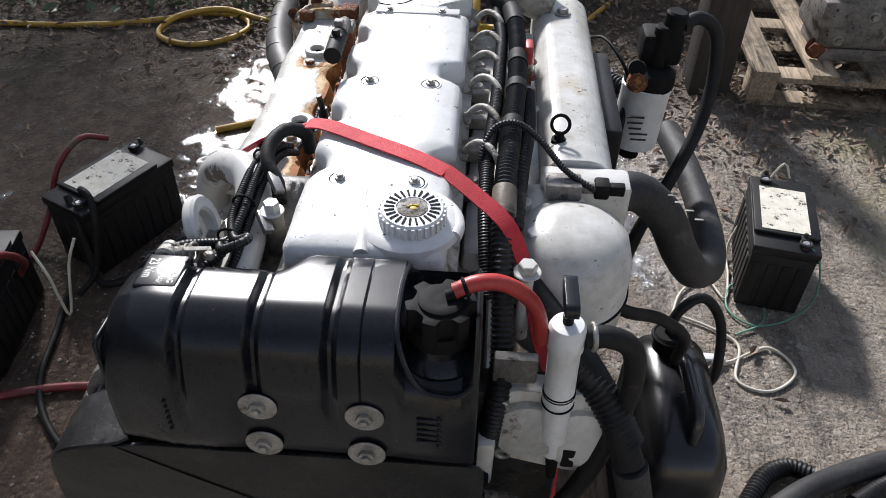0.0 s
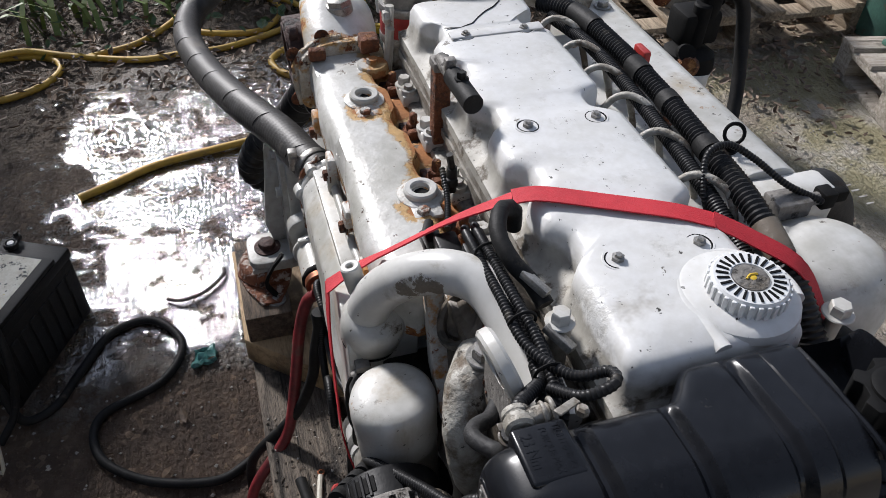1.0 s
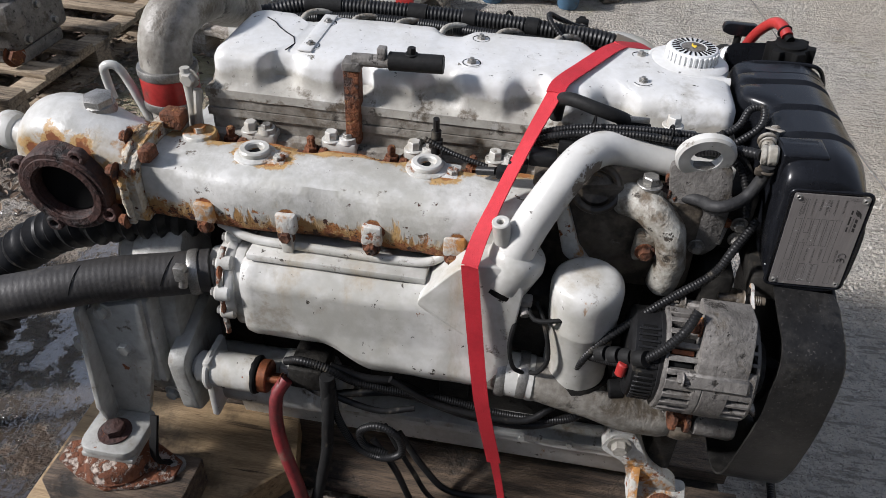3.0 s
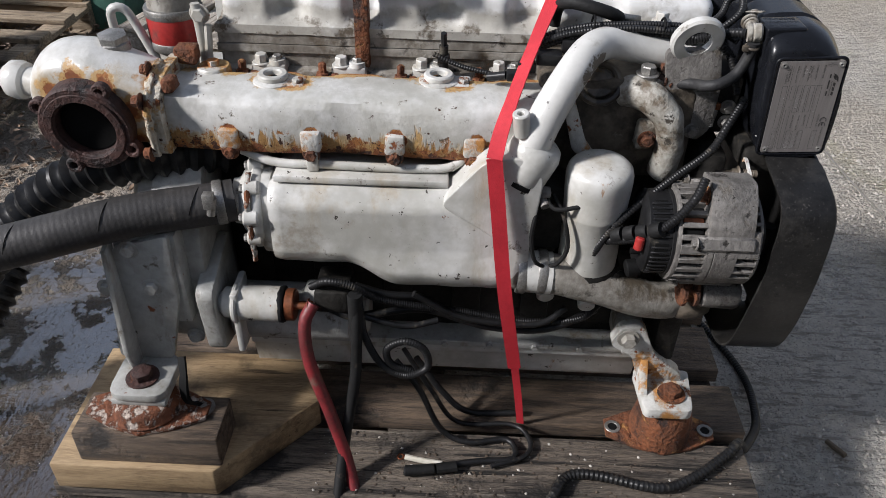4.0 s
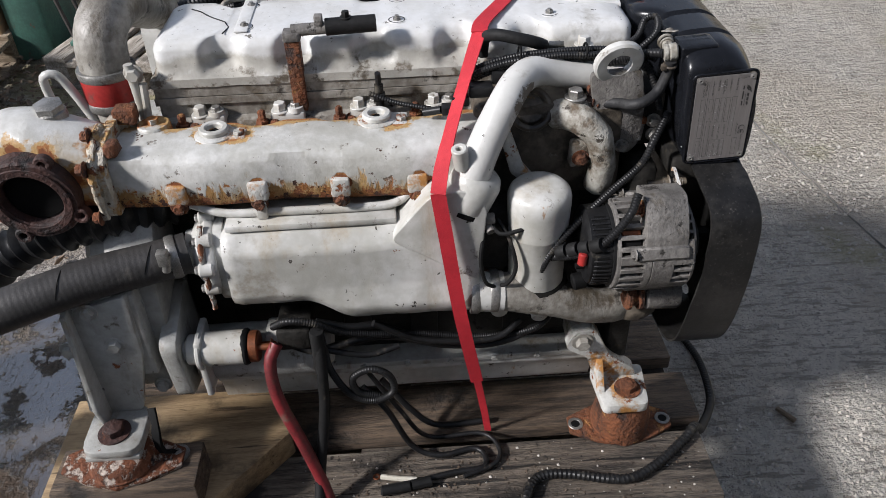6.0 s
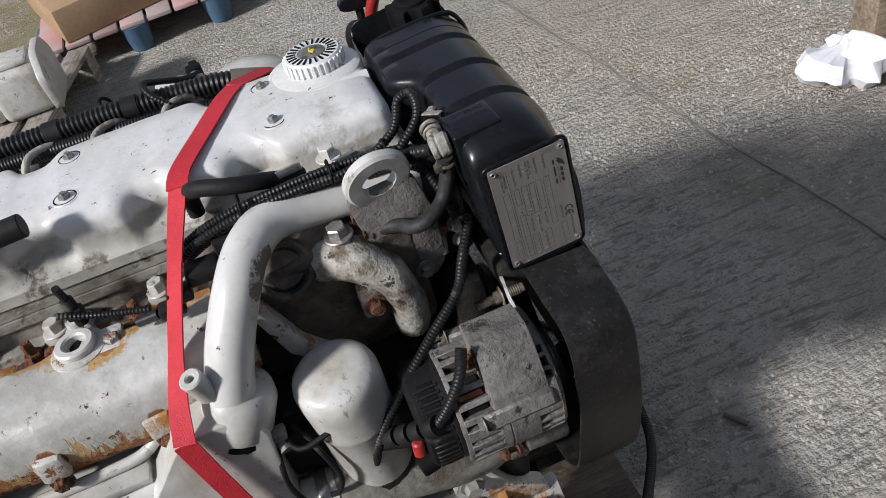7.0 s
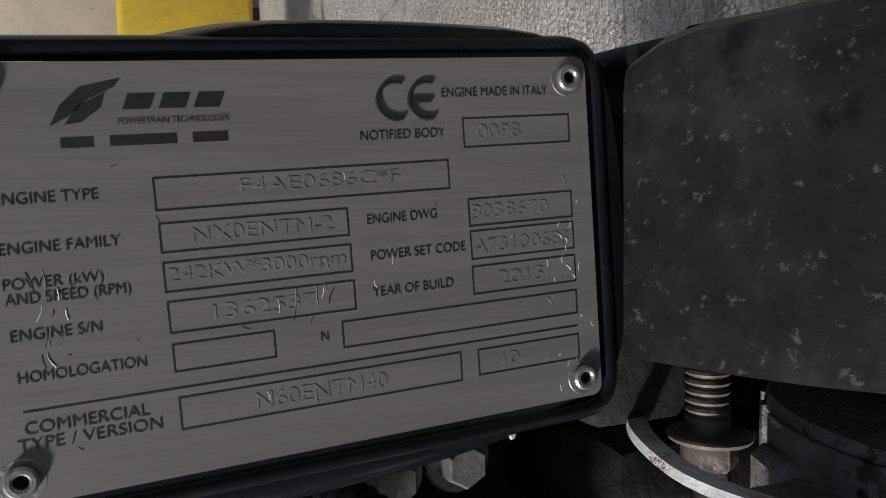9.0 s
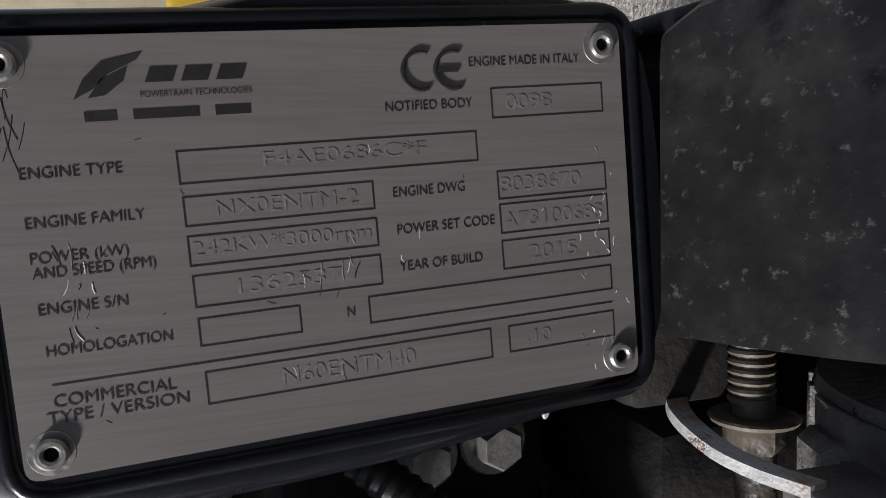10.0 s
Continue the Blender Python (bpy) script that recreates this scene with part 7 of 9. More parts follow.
# intake manifold trunk: long white ridge
part("intake_trunk", cast(prism(rounded([(0.262, 0.80), (0.258, 0.93), (0.276, 0.962), (0.335, 0.962), (0.362, 0.94), (0.366, 0.80)], 0.018), "y", 1.15, 1.70, 0.012, 3), 0.003, 9), m_paint, engine, "long white intake trunk")
part("trunk_flange", cast(merge(box(0.258, 0.378, 1.10, 1.15, 0.86, 0.955, 0.008)), 0.001, 30), m_paint, engine)
part("trunk_bolt", bolt((0.31, 1.62, 0.962), (0, 0, 1), 0.01, 0.008), m_steel, engine)
part("control_unit", box(0.368, 0.40, 1.33, 1.60, 0.72, 0.90, 0.006), m_loom, engine, "black control box on the intake side")
part("ring_dipstick", merge(ring((0.285, 1.203, 0.985), (0.3, 1, -0.5), 0.0125, 0.0025, 28, 8), rod((0.285, 1.203, 0.971), (0.285, 1.203, 0.945), 0.007, 14, bev=0.002), rod((0.285, 1.203, 0.962), (0.285, 1.203, 0.954), 0.0105, 14)), m_black, engine, "black ring-top dipstick")
# heat exchanger dome with sensor on top
dome = part("heat_exchanger", cast(merge(lathe([(0.074, 0), (0.079, 0.004), (0.080, 0.06), (0.0815, 0.063), (0.0815, 0.069), (0.080, 0.072), (0.078, 0.12), (0.068, 0.15), (0.048, 0.165), (0.02, 0.170)], (0.294, 1.022, 0.795), (0.02, -0.08, 1), 44), box(0.23, 0.32, 1.04, 1.13, 0.86, 0.945, 0.02, 3)), 0.0015, 14), m_paint, engine, "glossy white domed heat exchanger cap")
part("dome_bead", ring((0.2955, 1.0165, 0.864), (0.02, -0.08, 1), 0.0808, 0.002, 44, 6), m_black, dome)
part("pressure_sensor", merge(box(0.262, 0.308, 1.07, 1.102, 0.953, 0.976, 0.003), rod((0.308, 1.085, 0.966), (0.326, 1.083, 0.967), 0.008, 12)), m_alu, engine, "grey pressure sensor")
part("sensor_plug", merge(box(0.324, 0.343, 1.072, 1.094, 0.956, 0.978, 0.003), box(0.343, 0.363, 1.077, 1.089, 0.959, 0.974, 0.002)), m_black, engine)
for x, y in ((0.248, 1.0), (0.235, 1.06)):
    part("dome_stud", merge(rod((x, y, 0.87), (x, y, 0.945), 0.010, 14), bolt((x, y, 0.945), (0, 0, 1), 0.011, 0.012)), m_paint, engine)
part("front_stud", merge(rod((0.238, 0.93, 0.85), (0.238, 0.93, 0.955), 0.0085, 14), bolt((0.238, 0.93, 0.955), (0, 0, 1), 0.011, 0.012)), m_paint, engine, "tall white stud with a bolt head")
# front pump cover and breather cylinder with handle
part("pump_flange", cast(prism(rounded([(0.205, 0.83), (0.225, 0.85), (0.33, 0.85), (0.352, 0.83), (0.352, 0.72), (0.32, 0.695), (0.225, 0.72), (0.205, 0.76)], 0.012), "y", 0.842, 0.87, 0.005), 0.0015, 24), m_paint, engine, "white cast pump flange")
part("pump_cover", cast(lathe([(0.046, 0), (0.046, 0.008), (0.042, 0.014), (0.02, 0.017)], (0.252, 0.843, 0.786), (0, -1, 0.12), 36), 0.001, 20), m_grey, engine, "grey round pump cover")
part("pump_boss", cast(lathe([(0.05, 0), (0.045, 0.012), (0.03, 0.016)], (0.315, 0.843, 0.775), (0, -1, 0.1), 28), 0.003, 30), m_paint, engine)
for x, z in ((0.217, 0.828), (0.335, 0.825), (0.336, 0.722), (0.225, 0.735)):
    part("cover_screw", merge(annulus((x, 0.842, z), (0, -1, 0), 0.0105, 0.005, 0.009, 18), lathe([(0.005, 0), (0.005, 0.003)], (x, 0.842, z), (0, -1, 0), 6)), m_steel, engine)
for k, (x, y, z, w) in enumerate(((0.196, 0.80, 0.735, 0.012), (0.21, 0.785, 0.71, 0.016), (0.20, 0.775, 0.675, 0.012), (0.226, 0.78, 0.668, 0.010), (0.19, 0.79, 0.69, 0.010))):
    part("plug", turned(box(-w, w, -0.008, 0.008, -0.006, 0.006, 0.002), pose(x, y, z, 20 * k, 35, 40 * k)), (m_black, m_whiteplastic, m_loom)[k % 3], engine)
PX, PY, PZ = 0.284, 0.836, 0.745
breather = part("hand_pump", lathe([(0.011, 0), (0.011, 0.03), (0.0165, 0.033), (0.0165, 0.10), (0.018, 0.103), (0.018, 0.118), (0.0175, 0.121), (0.0175, 0.19), (0.020, 0.194), (0.020, 0.222), (0.017, 0.228), (0.008, 0.230)], (PX, PY, PZ), (-0.03, 0.0, 1), 28), m_whiteplastic, engine, "white hand pump cylinder with black handle")
for z in (0.099, 0.116, 0.120):
    part("band", ring((PX - 0.03 * z, PY, PZ + z), (-0.03, 0, 1), 0.0178, 0.0012, 24, 6), m_black, breather)
part("pump_rod", rod((PX - 0.007, PY, PZ + 0.225), (PX - 0.008, PY, PZ + 0.262), 0.006, 10), m_black, breather)
part("pump_handle", prism(rounded([(PY - 0.029, PZ + 0.262), (PY - 0.025, PZ + 0.275), (PY + 0.025, PZ + 0.275), (PY + 0.029, PZ + 0.262), (PY + 0.014, PZ + 0.256), (PY - 0.014, PZ + 0.256)], 0.006), "x", PX - 0.0155, PX - 0.0015, 0.006, 3), m_tank, breather, "black T shaped handle")
part("pump_tail", merge(rod((PX + 0.002, PY, PZ), (PX + 0.005, PY, PZ - 0.05), 0.009, 12, 0.006), box(PX + 0.012, PX + 0.028, PY - 0.011, PY + 0.011, PZ - 0.015, PZ + 0.02, 0.002)), m_black, breather)
hose([(PX + 0.012, PY, PZ + 0.208), (PX + 0.042, PY + 0.005, PZ + 0.206), (PX + 0.070, PY + 0.01, PZ + 0.18), (PX + 0.076, PY + 0.005, PZ + 0.125), (PX + 0.066, PY, PZ + 0.055), (PX + 0.046, PY - 0.01, PZ - 0.025), (PX + 0.01, PY - 0.02, PZ - 0.115), (PX - 0.03, PY - 0.03, PZ - 0.195)], 0.0125, m_rubber, "black hose from the hand pump")
part("hose_clamp", ring((PX + 0.022, PY + 0.002, PZ + 0.208), (1, 0.1, 0), 0.0135, 0.003), m_steel, engine)
part("pump_lug", cast(box(0.192, 0.214, 0.81, 0.85, 0.70, 0.785, 0.006), 0.002, 50), m_paint, engine)
part("union", cast(rod((0.20, 0.78, 0.72), (0.24, 0.79, 0.70), 0.012, 12), 0.002, 50), m_alu, engine)
part("clip_plate", cast(box(0.20, 0.25, 0.775, 0.80, 0.66, 0.685, 0.004), 0.002, 50), m_alu, engine)
part("stay", cast(box(0.205, 0.255, 0.845, 0.86, 0.86, 0.90, 0.003), 0.002, 50), m_alu, engine)
hose([(0.235, 0.955, 0.92), (0.262, 0.925, 0.905), (0.30, 0.885, 0.88), (0.34, 0.84, 0.84), (0.37, 0.80, 0.78)], 0.018, m_rubber, "black ribbed coolant hose")
loom([(0.29, 0.885, 0.875), (0.335, 0.845, 0.845), (0.365, 0.815, 0.80)], 0.021, "", 0.0018)
hose([(0.37, 0.80, 0.78), (0.40, 0.78, 0.66), (0.42, 0.76, 0.52), (0.44, 0.74, 0.38)], 0.021, m_dusty, "thick black hose running down")
# heavy exhaust hoses on the far side with faded print
hose([(0.350, 1.13, 0.918), (0.380, 1.142, 0.922), (0.408, 1.152, 0.908), (0.447, 1.160, 0.865), (0.486, 1.175, 0.789), (0.532, 1.220, 0.712), (0.584, 1.300, 0.657), (0.601, 1.380, 0.650), (0.606, 1.500, 0.644), (0.597, 1.620, 0.649), (0.584, 1.760, 0.640)], 0.0275, m_dusty, "thick black reinforced hose looping down with faded print", seg=20)
for k in range(7):
    a = 0.385 + 0.016 * k
    part("faded_print", box(a, a + 0.012, 1.151 - 0.002 * k, 1.154 - 0.002 * k, 0.9363 - 0.0045 * k - 0.0008 * k * k, 0.9370 - 0.0045 * k - 0.0008 * k * k, 0.0), m_dirty, engine)
# fuel filter hanging beside the trunk
ff = part("fuel_filter", merge(lathe([(0.038, 0), (0.045, 0.004), (0.046, 0.03), (0.0455, 0.118), (0.047, 0.121), (0.047, 0.128), (0.043, 0.131)], (0.474, 1.59, 0.715), (0.06, 0.05, 1), 36)), m_whiteplastic, engine, "white fuel filter canister with a label")
UP = Matrix.Translation((0.003, -0.010, 0.055))
part("filter_head", turned(cast(merge(lathe([(0.046, 0), (0.048, 0.01), (0.044, 0.03), (0.03, 0.04)], (0.480, 1.607, 0.785), (0.06, 0.05, 1), 28), rod((0.485, 1.61, 0.81), (0.49, 1.612, 0.90), 0.016, 16, bev=0.003), box(0.455, 0.53, 1.60, 1.66, 0.825, 0.885, 0.01), rod((0.505, 1.62, 0.87), (0.51, 1.62, 0.925), 0.02, 18, bev=0.004), lathe([(0.015, 0), (0.015, 0.02)], (0.452, 1.58, 0.83), (-0.3, -0.8, 0.4), 18)), 0.002, 40), UP), m_black, engine, "black filter head with fittings")
part("rusty_union", turned(cast(lathe([(0.018, 0), (0.02, 0.008), (0.014, 0.02)], (0.452, 1.565, 0.812), (-0.4, -0.8, 0.4), 12), 0.002, 80), UP), m_rust, engine)
part("filter_label", turned(merge(*[box(0.441 + 0.004 * k, 0.475 + 0.004 * k - 0.005 * (k % 3), 1.5535, 1.5555, 0.742 - 0.012 * k, 0.745 - 0.012 * k, 0) for k in range(5)]), UP), m_ink, ff, "unreadable printed lines")
part("filter_base", rod((0.470, 1.587, 0.69), (0.472, 1.588, 0.715), 0.02, 16), m_black, ff)
hose([(0.525, 1.61, 0.955), (0.56, 1.63, 0.96), (0.595, 1.63, 0.93), (0.605, 1.61, 0.85), (0.585, 1.56, 0.77), (0.54, 1.50, 0.69), (0.49, 1.44, 0.62), (0.46, 1.40, 0.54)], 0.0125, m_rubber, "black fuel hose looping over")
hose([(0.448, 1.575, 0.80), (0.43, 1.55, 0.72), (0.425, 1.50, 0.62), (0.43, 1.45, 0.55)], 0.010, m_rubber)
hose([(0.36, 1.72, 0.86), (0.395, 1.66, 0.90), (0.43, 1.60, 0.88), (0.45, 1.58, 0.84)], 0.003, m_rubber, "", "thin_lead", seg=8)
hose([(0.36, 1.05, 0.80), (0.40, 1.06, 0.77), (0.46, 1.10, 0.72), (0.52, 1.14, 0.64), (0.54, 1.20, 0.52)], 0.0095, m_rubber)

# red strap over the whole engine
strap = thing("ratchet_strap", (-0.18, 1.105, DECK), "red webbing strap tied over the engine down to the pallet", "strap")
part("webbing", ribbon([(-0.180, 1.105, DECK + 0.003), (-0.192, 1.115, 0.36), (-0.21, 1.13, 0.46)], 0.013, 0.002, [(0.2, 1, 0), (0, 1, 0)]), m_strap, strap)
part("webbing", ribbon([(-0.21, 1.13, 0.455), (-0.238, 1.153, 0.60), (-0.241, 1.165, 0.68), (-0.240, 1.18, 0.80), (-0.236, 1.189, 0.870)], 0.0215, 0.0018, [(0, 1, 0), (0, 1, 0)]), m_strap, strap)
part("webbing", ribbon([(-0.2365, 1.189, 0.8695), (-0.205, 1.18, 0.899), (-0.15, 1.158, 0.945), (-0.10, 1.135, 0.988), (-0.047, 1.113, 1.022)], 0.0215, 0.0018, [(0.05, 1, 0.0), (0.50, 0.8, -0.32), (0.55, 0.8, -0.32), (0.42, 1, -0.15)]), m_strap, strap)
part("webbing", ribbon([(-0.047, 1.113, 1.0225), (-0.02, 1.106, 1.0265), (0.04, 1.075, 1.0275), (0.10, 1.045, 1.0265), (0.137, 1.028, 1.020)], 0.024, 0.0018, [(0.35, 1, 0), (0.4, 1, 0)]), m_strap, strap)
part("webbing", ribbon([(0.136, 1.029, 1.0205), (0.17, 1.006, 1.008), (0.215, 0.972, 0.985), (0.24, 0.943, 0.935), (0.258, 0.915, 0.87), (0.285, 0.895, 0.78), (0.30, 0.885, 0.60), (0.30, 0.88, 0.40)], 0.0215, 0.0018, [(0.5, 1, 0.2), (0.8, 0.9, 0.3), (1, 0.7, 0), (1, 0.3, 0)]), m_strap, strap)

# ---- the yard round the engine ----


def placed(ob, m):
    """Set a finished thing, built about the origin, to its pose."""
    ob.matrix_basis = m
    return ob


def battery(name_label, group):
    """A lorry battery about its base: ribbed case, lid, terminals and label. 0.175 x 0.33 x 0.235 m, long side along y."""
    b = thing("battery", (0, 0, 0), name_label, "battery", group)
    part("case", cast(box(-0.084, 0.084, -0.162, 0.162, 0.0, 0.192, 0.006), 0.0004, 20), m_battery, b)
    for s in (-1, 1):
        for k in range(8):
            part("case_rib", box(s * 0.0845 - 0.003, s * 0.0845 + 0.003, -0.148 + k * 0.038, -0.120 + k * 0.038, 0.015, 0.165, 0.002, 1), m_battery, b)
        for k in range(4):
            part("case_rib", box(-0.072 + k * 0.038, -0.046 + k * 0.038, s * 0.1625 - 0.003, s * 0.1625 + 0.003, 0.015, 0.165, 0.002, 1), m_battery, b)
    lid = part("lid", merge(box(-0.0875, 0.0875, -0.166, 0.166, 0.193, 0.222, 0.005), box(-0.086, 0.086, -0.110, 0.110, 0.2215, 0.2345, 0.004)), m_battery, b, "dusty grey lid")
    part("top_label", cast(box(-0.066, 0.060, -0.098, 0.10, 0.2347, 0.2355, 0.0), 0.0, 1), m_label, lid, "torn pale label with unreadable print")
    for s in (-1, 1):
        part("terminal", lathe([(0.012, 0), (0.011, 0.012), (0.008, 0.016)], (-0.045 * s, s * 0.138, 0.222), (0, 0, 1), 16), m_lead, b)
        part("clamp", cast(merge(annulus((-0.045 * s, s * 0.138, 0.226), (0, 0, 1), 0.017, 0.011, 0.012, 20), box(-0.045 * s - 0.01, -0.045 * s + 0.01, s * 0.138 + 0.012, s * 0.138 + 0.032, 0.226, 0.238, 0.003), bolt((-0.045 * s, s * 0.138 + 0.026, 0.238), (0, 0, 1), 0.006, 0.008)), 0.001, 90), m_block, b)
    return b


b2 = placed(battery("black lorry battery with a torn white label on the concrete", "batteries round the engine"), pose(1.035, 2.03, 0.004, 0, 0, -11))
b1 = placed(battery("dusty black lorry battery with cables clamped on, beside the wet patch", "batteries round the engine"), pose(-0.90, 2.03, 0.004, 0, 0, -27))
b3 = placed(battery("black battery with red and black leads hooked on", "batteries round the engine"), pose(-1.10, 1.60, 0.004, 0, 0, 8))


def lead(name, points, r, material, label, category="cable", step=0.012, rib=0.0, group=""):
    return solid(name, tube(points, r, 10, step, rib), material, label, category, group)


# leads of the batteries on the left
lead("jump_lead", [(-0.965, 2.20, 0.245), (-1.03, 2.16, 0.265), (-1.08, 2.08, 0.21), (-1.11, 2.02, 0.10), (-1.14, 1.9, 0.012), (-1.2, 1.8, 0.012)], 0.009, m_redcable, "dirty red battery lead on a terminal")
lead("jump_lead", [(-0.93, 1.925, 0.245), (-0.91, 1.90, 0.275), (-0.875, 1.87, 0.265), (-0.865, 1.83, 0.18), (-0.89, 1.80, 0.06), (-0.93, 1.75, 0.015)], 0.009, m_rubber, "black battery lead bending off a terminal")
lead("jump_lead", [(-0.965, 1.91, 0.24), (-0.935, 1.87, 0.20), (-0.91, 1.83, 0.10), (-0.885, 1.80, 0.02), (-0.82, 1.83, 0.012), (-0.77, 1.92, 0.012), (-0.70, 2.03, 0.012), (-0.60, 2.05, 0.012), (-0.53, 1.95, 0.012), (-0.58, 1.84, 0.012), (-0.72, 1.77, 0.012), (-0.72, 1.66, 0.012), (-0.62, 1.57, 0.012), (-0.48, 1.53, 0.012), (-0.40, 1.56, 0.012)], 0.0105, m_rubber, "long black cable looped over the wet ground")
lead("jump_lead", [(-1.10, 1.46, 0.24), (-1.04, 1.50, 0.30), (-0.99, 1.60, 0.29), (-0.99, 1.68, 0.20), (-1.04, 1.70, 0.12), (-1.08, 1.72, 0.02)], 0.010, m_redcable, "red jump lead hooked over the battery")
lead("jump_lead", [(-1.2, 1.30, 0.013), (-0.95, 1.40, 0.013), (-0.78, 1.44, 0.013), (-0.60, 1.44, 0.013), (-0.44, 1.45, 0.014), (-0.40, 1.43, 0.014)], 0.011, m_redcable, "red starter cable lying on the ground")
lead("jump_lead", [(-0.96, 1.74, 0.013), (-0.93, 1.60, 0.013), (-0.90, 1.45, 0.013), (-0.82, 1.32, 0.013), (-0.66, 1.18, 0.013)], 0.009, m_rubber, "black cable lying on the ground")
lead("thin_wire", [(-0.99, 1.72, 0.20), (-0.94, 1.68, 0.15), (-0.91, 1.66, 0.03), (-0.90, 1.72, 0.16), (-0.885, 1.76, 0.22)], 0.004, m_wire_w, "white twin wire at the battery", "wire")
# cables hanging from the starter over the pallet
lead("battery_cable", [(-0.225, 1.455, 0.592), (-0.242, 1.468, 0.565), (-0.262, 1.462, 0.50), (-0.285, 1.43, 0.40), (-0.315, 1.40, 0.30), (-0.39, 1.37, 0.20), (-0.41, 1.36, 0.08), (-0.40, 1.42, 0.02)], 0.0105, m_redcable, "thick red starter cable hanging over the pallet")
lead("battery_cable", [(-0.232, 1.385, 0.60), (-0.245, 1.388, 0.53), (-0.255, 1.392, 0.46), (-0.285, 1.408, 0.36), (-0.325, 1.415, 0.30), (-0.385, 1.42, 0.22), (-0.40, 1.43, 0.10), (-0.40, 1.50, 0.015)], 0.0095, m_rubber, "black battery cable hanging over the pallet")
lead("wire_tail", [(-0.20, 1.33, 0.45), (-0.215, 1.29, 0.40), (-0.225, 1.25, 0.31), (-0.235, 1.20, DECK + 0.009), (-0.225, 1.13, DECK + 0.009), (-0.265, 1.12, DECK + 0.009), (-0.275, 1.18, DECK + 0.009), (-0.285, 1.23, DECK + 0.009), (-0.30, 1.30, DECK + 0.009)], 0.0055, m_loom, "loose black wire tails on the pallet boards", "wire")
lead("wire_tail", [(-0.16, 1.32, 0.44), (-0.18, 1.27, 0.36), (-0.19, 1.22, DECK + 0.01), (-0.19, 1.12, DECK + 0.009), (-0.225, 1.09, DECK + 0.009), (-0.26, 1.10, DECK + 0.009), (-0.285, 1.16, DECK + 0.009)], 0.0045, m_loom, "loose black wire tails on the pallet boards", "wire")
lead("wire_tail", [(-0.14, 1.30, 0.40), (-0.155, 1.25, 0.33), (-0.165, 1.20, DECK + 0.011), (-0.16, 1.10, DECK + 0.009)], 0.006, m_loom, "loose black wire tails on the pallet boards", "wire")
lug = thing("cable_lug", (-0.30, 1.30, DECK), "bare ring lug on a white wire end lying on the pallet", "cable lug")
part("lug_ring", annulus((-0.268, 1.318, DECK + 0.002), (0, 0, 1), 0.007, 0.0035, 0.002, 16, 0.0005), m_copper, lug)
part("lug_sleeve", tube([(-0.270, 1.31, DECK + 0.005), (-0.277, 1.28, DECK + 0.006), (-0.283, 1.245, DECK + 0.007)], 0.005, 8), m_wire_w, lug)
conn = thing("wire_plug", (-0.305, 1.29, DECK), "black cloth-taped plug lying on the pallet", "plug")
part("plug_body", cast(merge(rod((-0.305, 1.31, DECK + 0.012), (-0.298, 1.255, DECK + 0.012), 0.010, 12, bev=0.003), rod((-0.298, 1.255, DECK + 0.012), (-0.29, 1.22, DECK + 0.011), 0.009, 10)), 0.003, 60), m_rubber, conn)
lead("earth_lead", [(0.52, 0.66, 0.012), (0.451, 0.594, 0.012), (0.356, 0.549, 0.012), (0.225, 0.515, 0.014), (0.039, 0.555, 0.070), (-0.136, 0.658, 0.190), (-0.205, 0.712, 0.283), (-0.24, 0.745, DECK + 0.011), (-0.295, 0.82, DECK + 0.011), (-0.315, 0.88, DECK + 0.011), (-0.295, 0.98, DECK + 0.011), (-0.30, 1.03, DECK + 0.011), (-0.345, 1.06, DECK + 0.010), (-0.375, 1.09, 0.24), (-0.385, 1.10, 0.12), (-0.42, 1.12, 0.012)], 0.0095, m_loom, "ribbed black cable trailing over the pallet's end", rib=0.0016, step=0.0042)
# fuel can with wires behind it
can = thing("jerrycan", (0.575, 1.22, 0), "glossy black jerrycan with fuel hoses in its neck", "jerrycan")


def can_body():
    rows = []
    bm = bmesh.new()
    for z, k, sh in ((0.0, 0.84, 0), (0.012, 0.96, 0), (0.04, 1.0, 0), (0.30, 1.0, 0), (0.36, 0.97, 0), (0.395, 0.85, 0), (0.415, 0.62, 0), (0.425, 0.34, 0.02)):
        row = []
        for i in range(40):
            a = 2 * math.pi * i / 40
            c, s = math.cos(a), math.sin(a)
            x = 0.085 * math.copysign(abs(c) ** 0.45, c) * k
            y = 0.175 * math.copysign(abs(s) ** 0.45, s) * k + sh
            row.append(bm.verts.new((0.575 + x, 1.225 + y, z)))
        rows.append(row)
    for p, q in zip(rows, rows[1:]):
        for i in range(40):
            bm.faces.new((p[i], p[(i + 1) % 40], q[(i + 1) % 40], q[i]))
    bm.faces.new(rows[0][::-1])
    bm.faces.new(rows[-1])
    bmesh.ops.recalc_face_normals(bm, faces=list(bm.faces))
    return cast(bm, 0.003, 9)


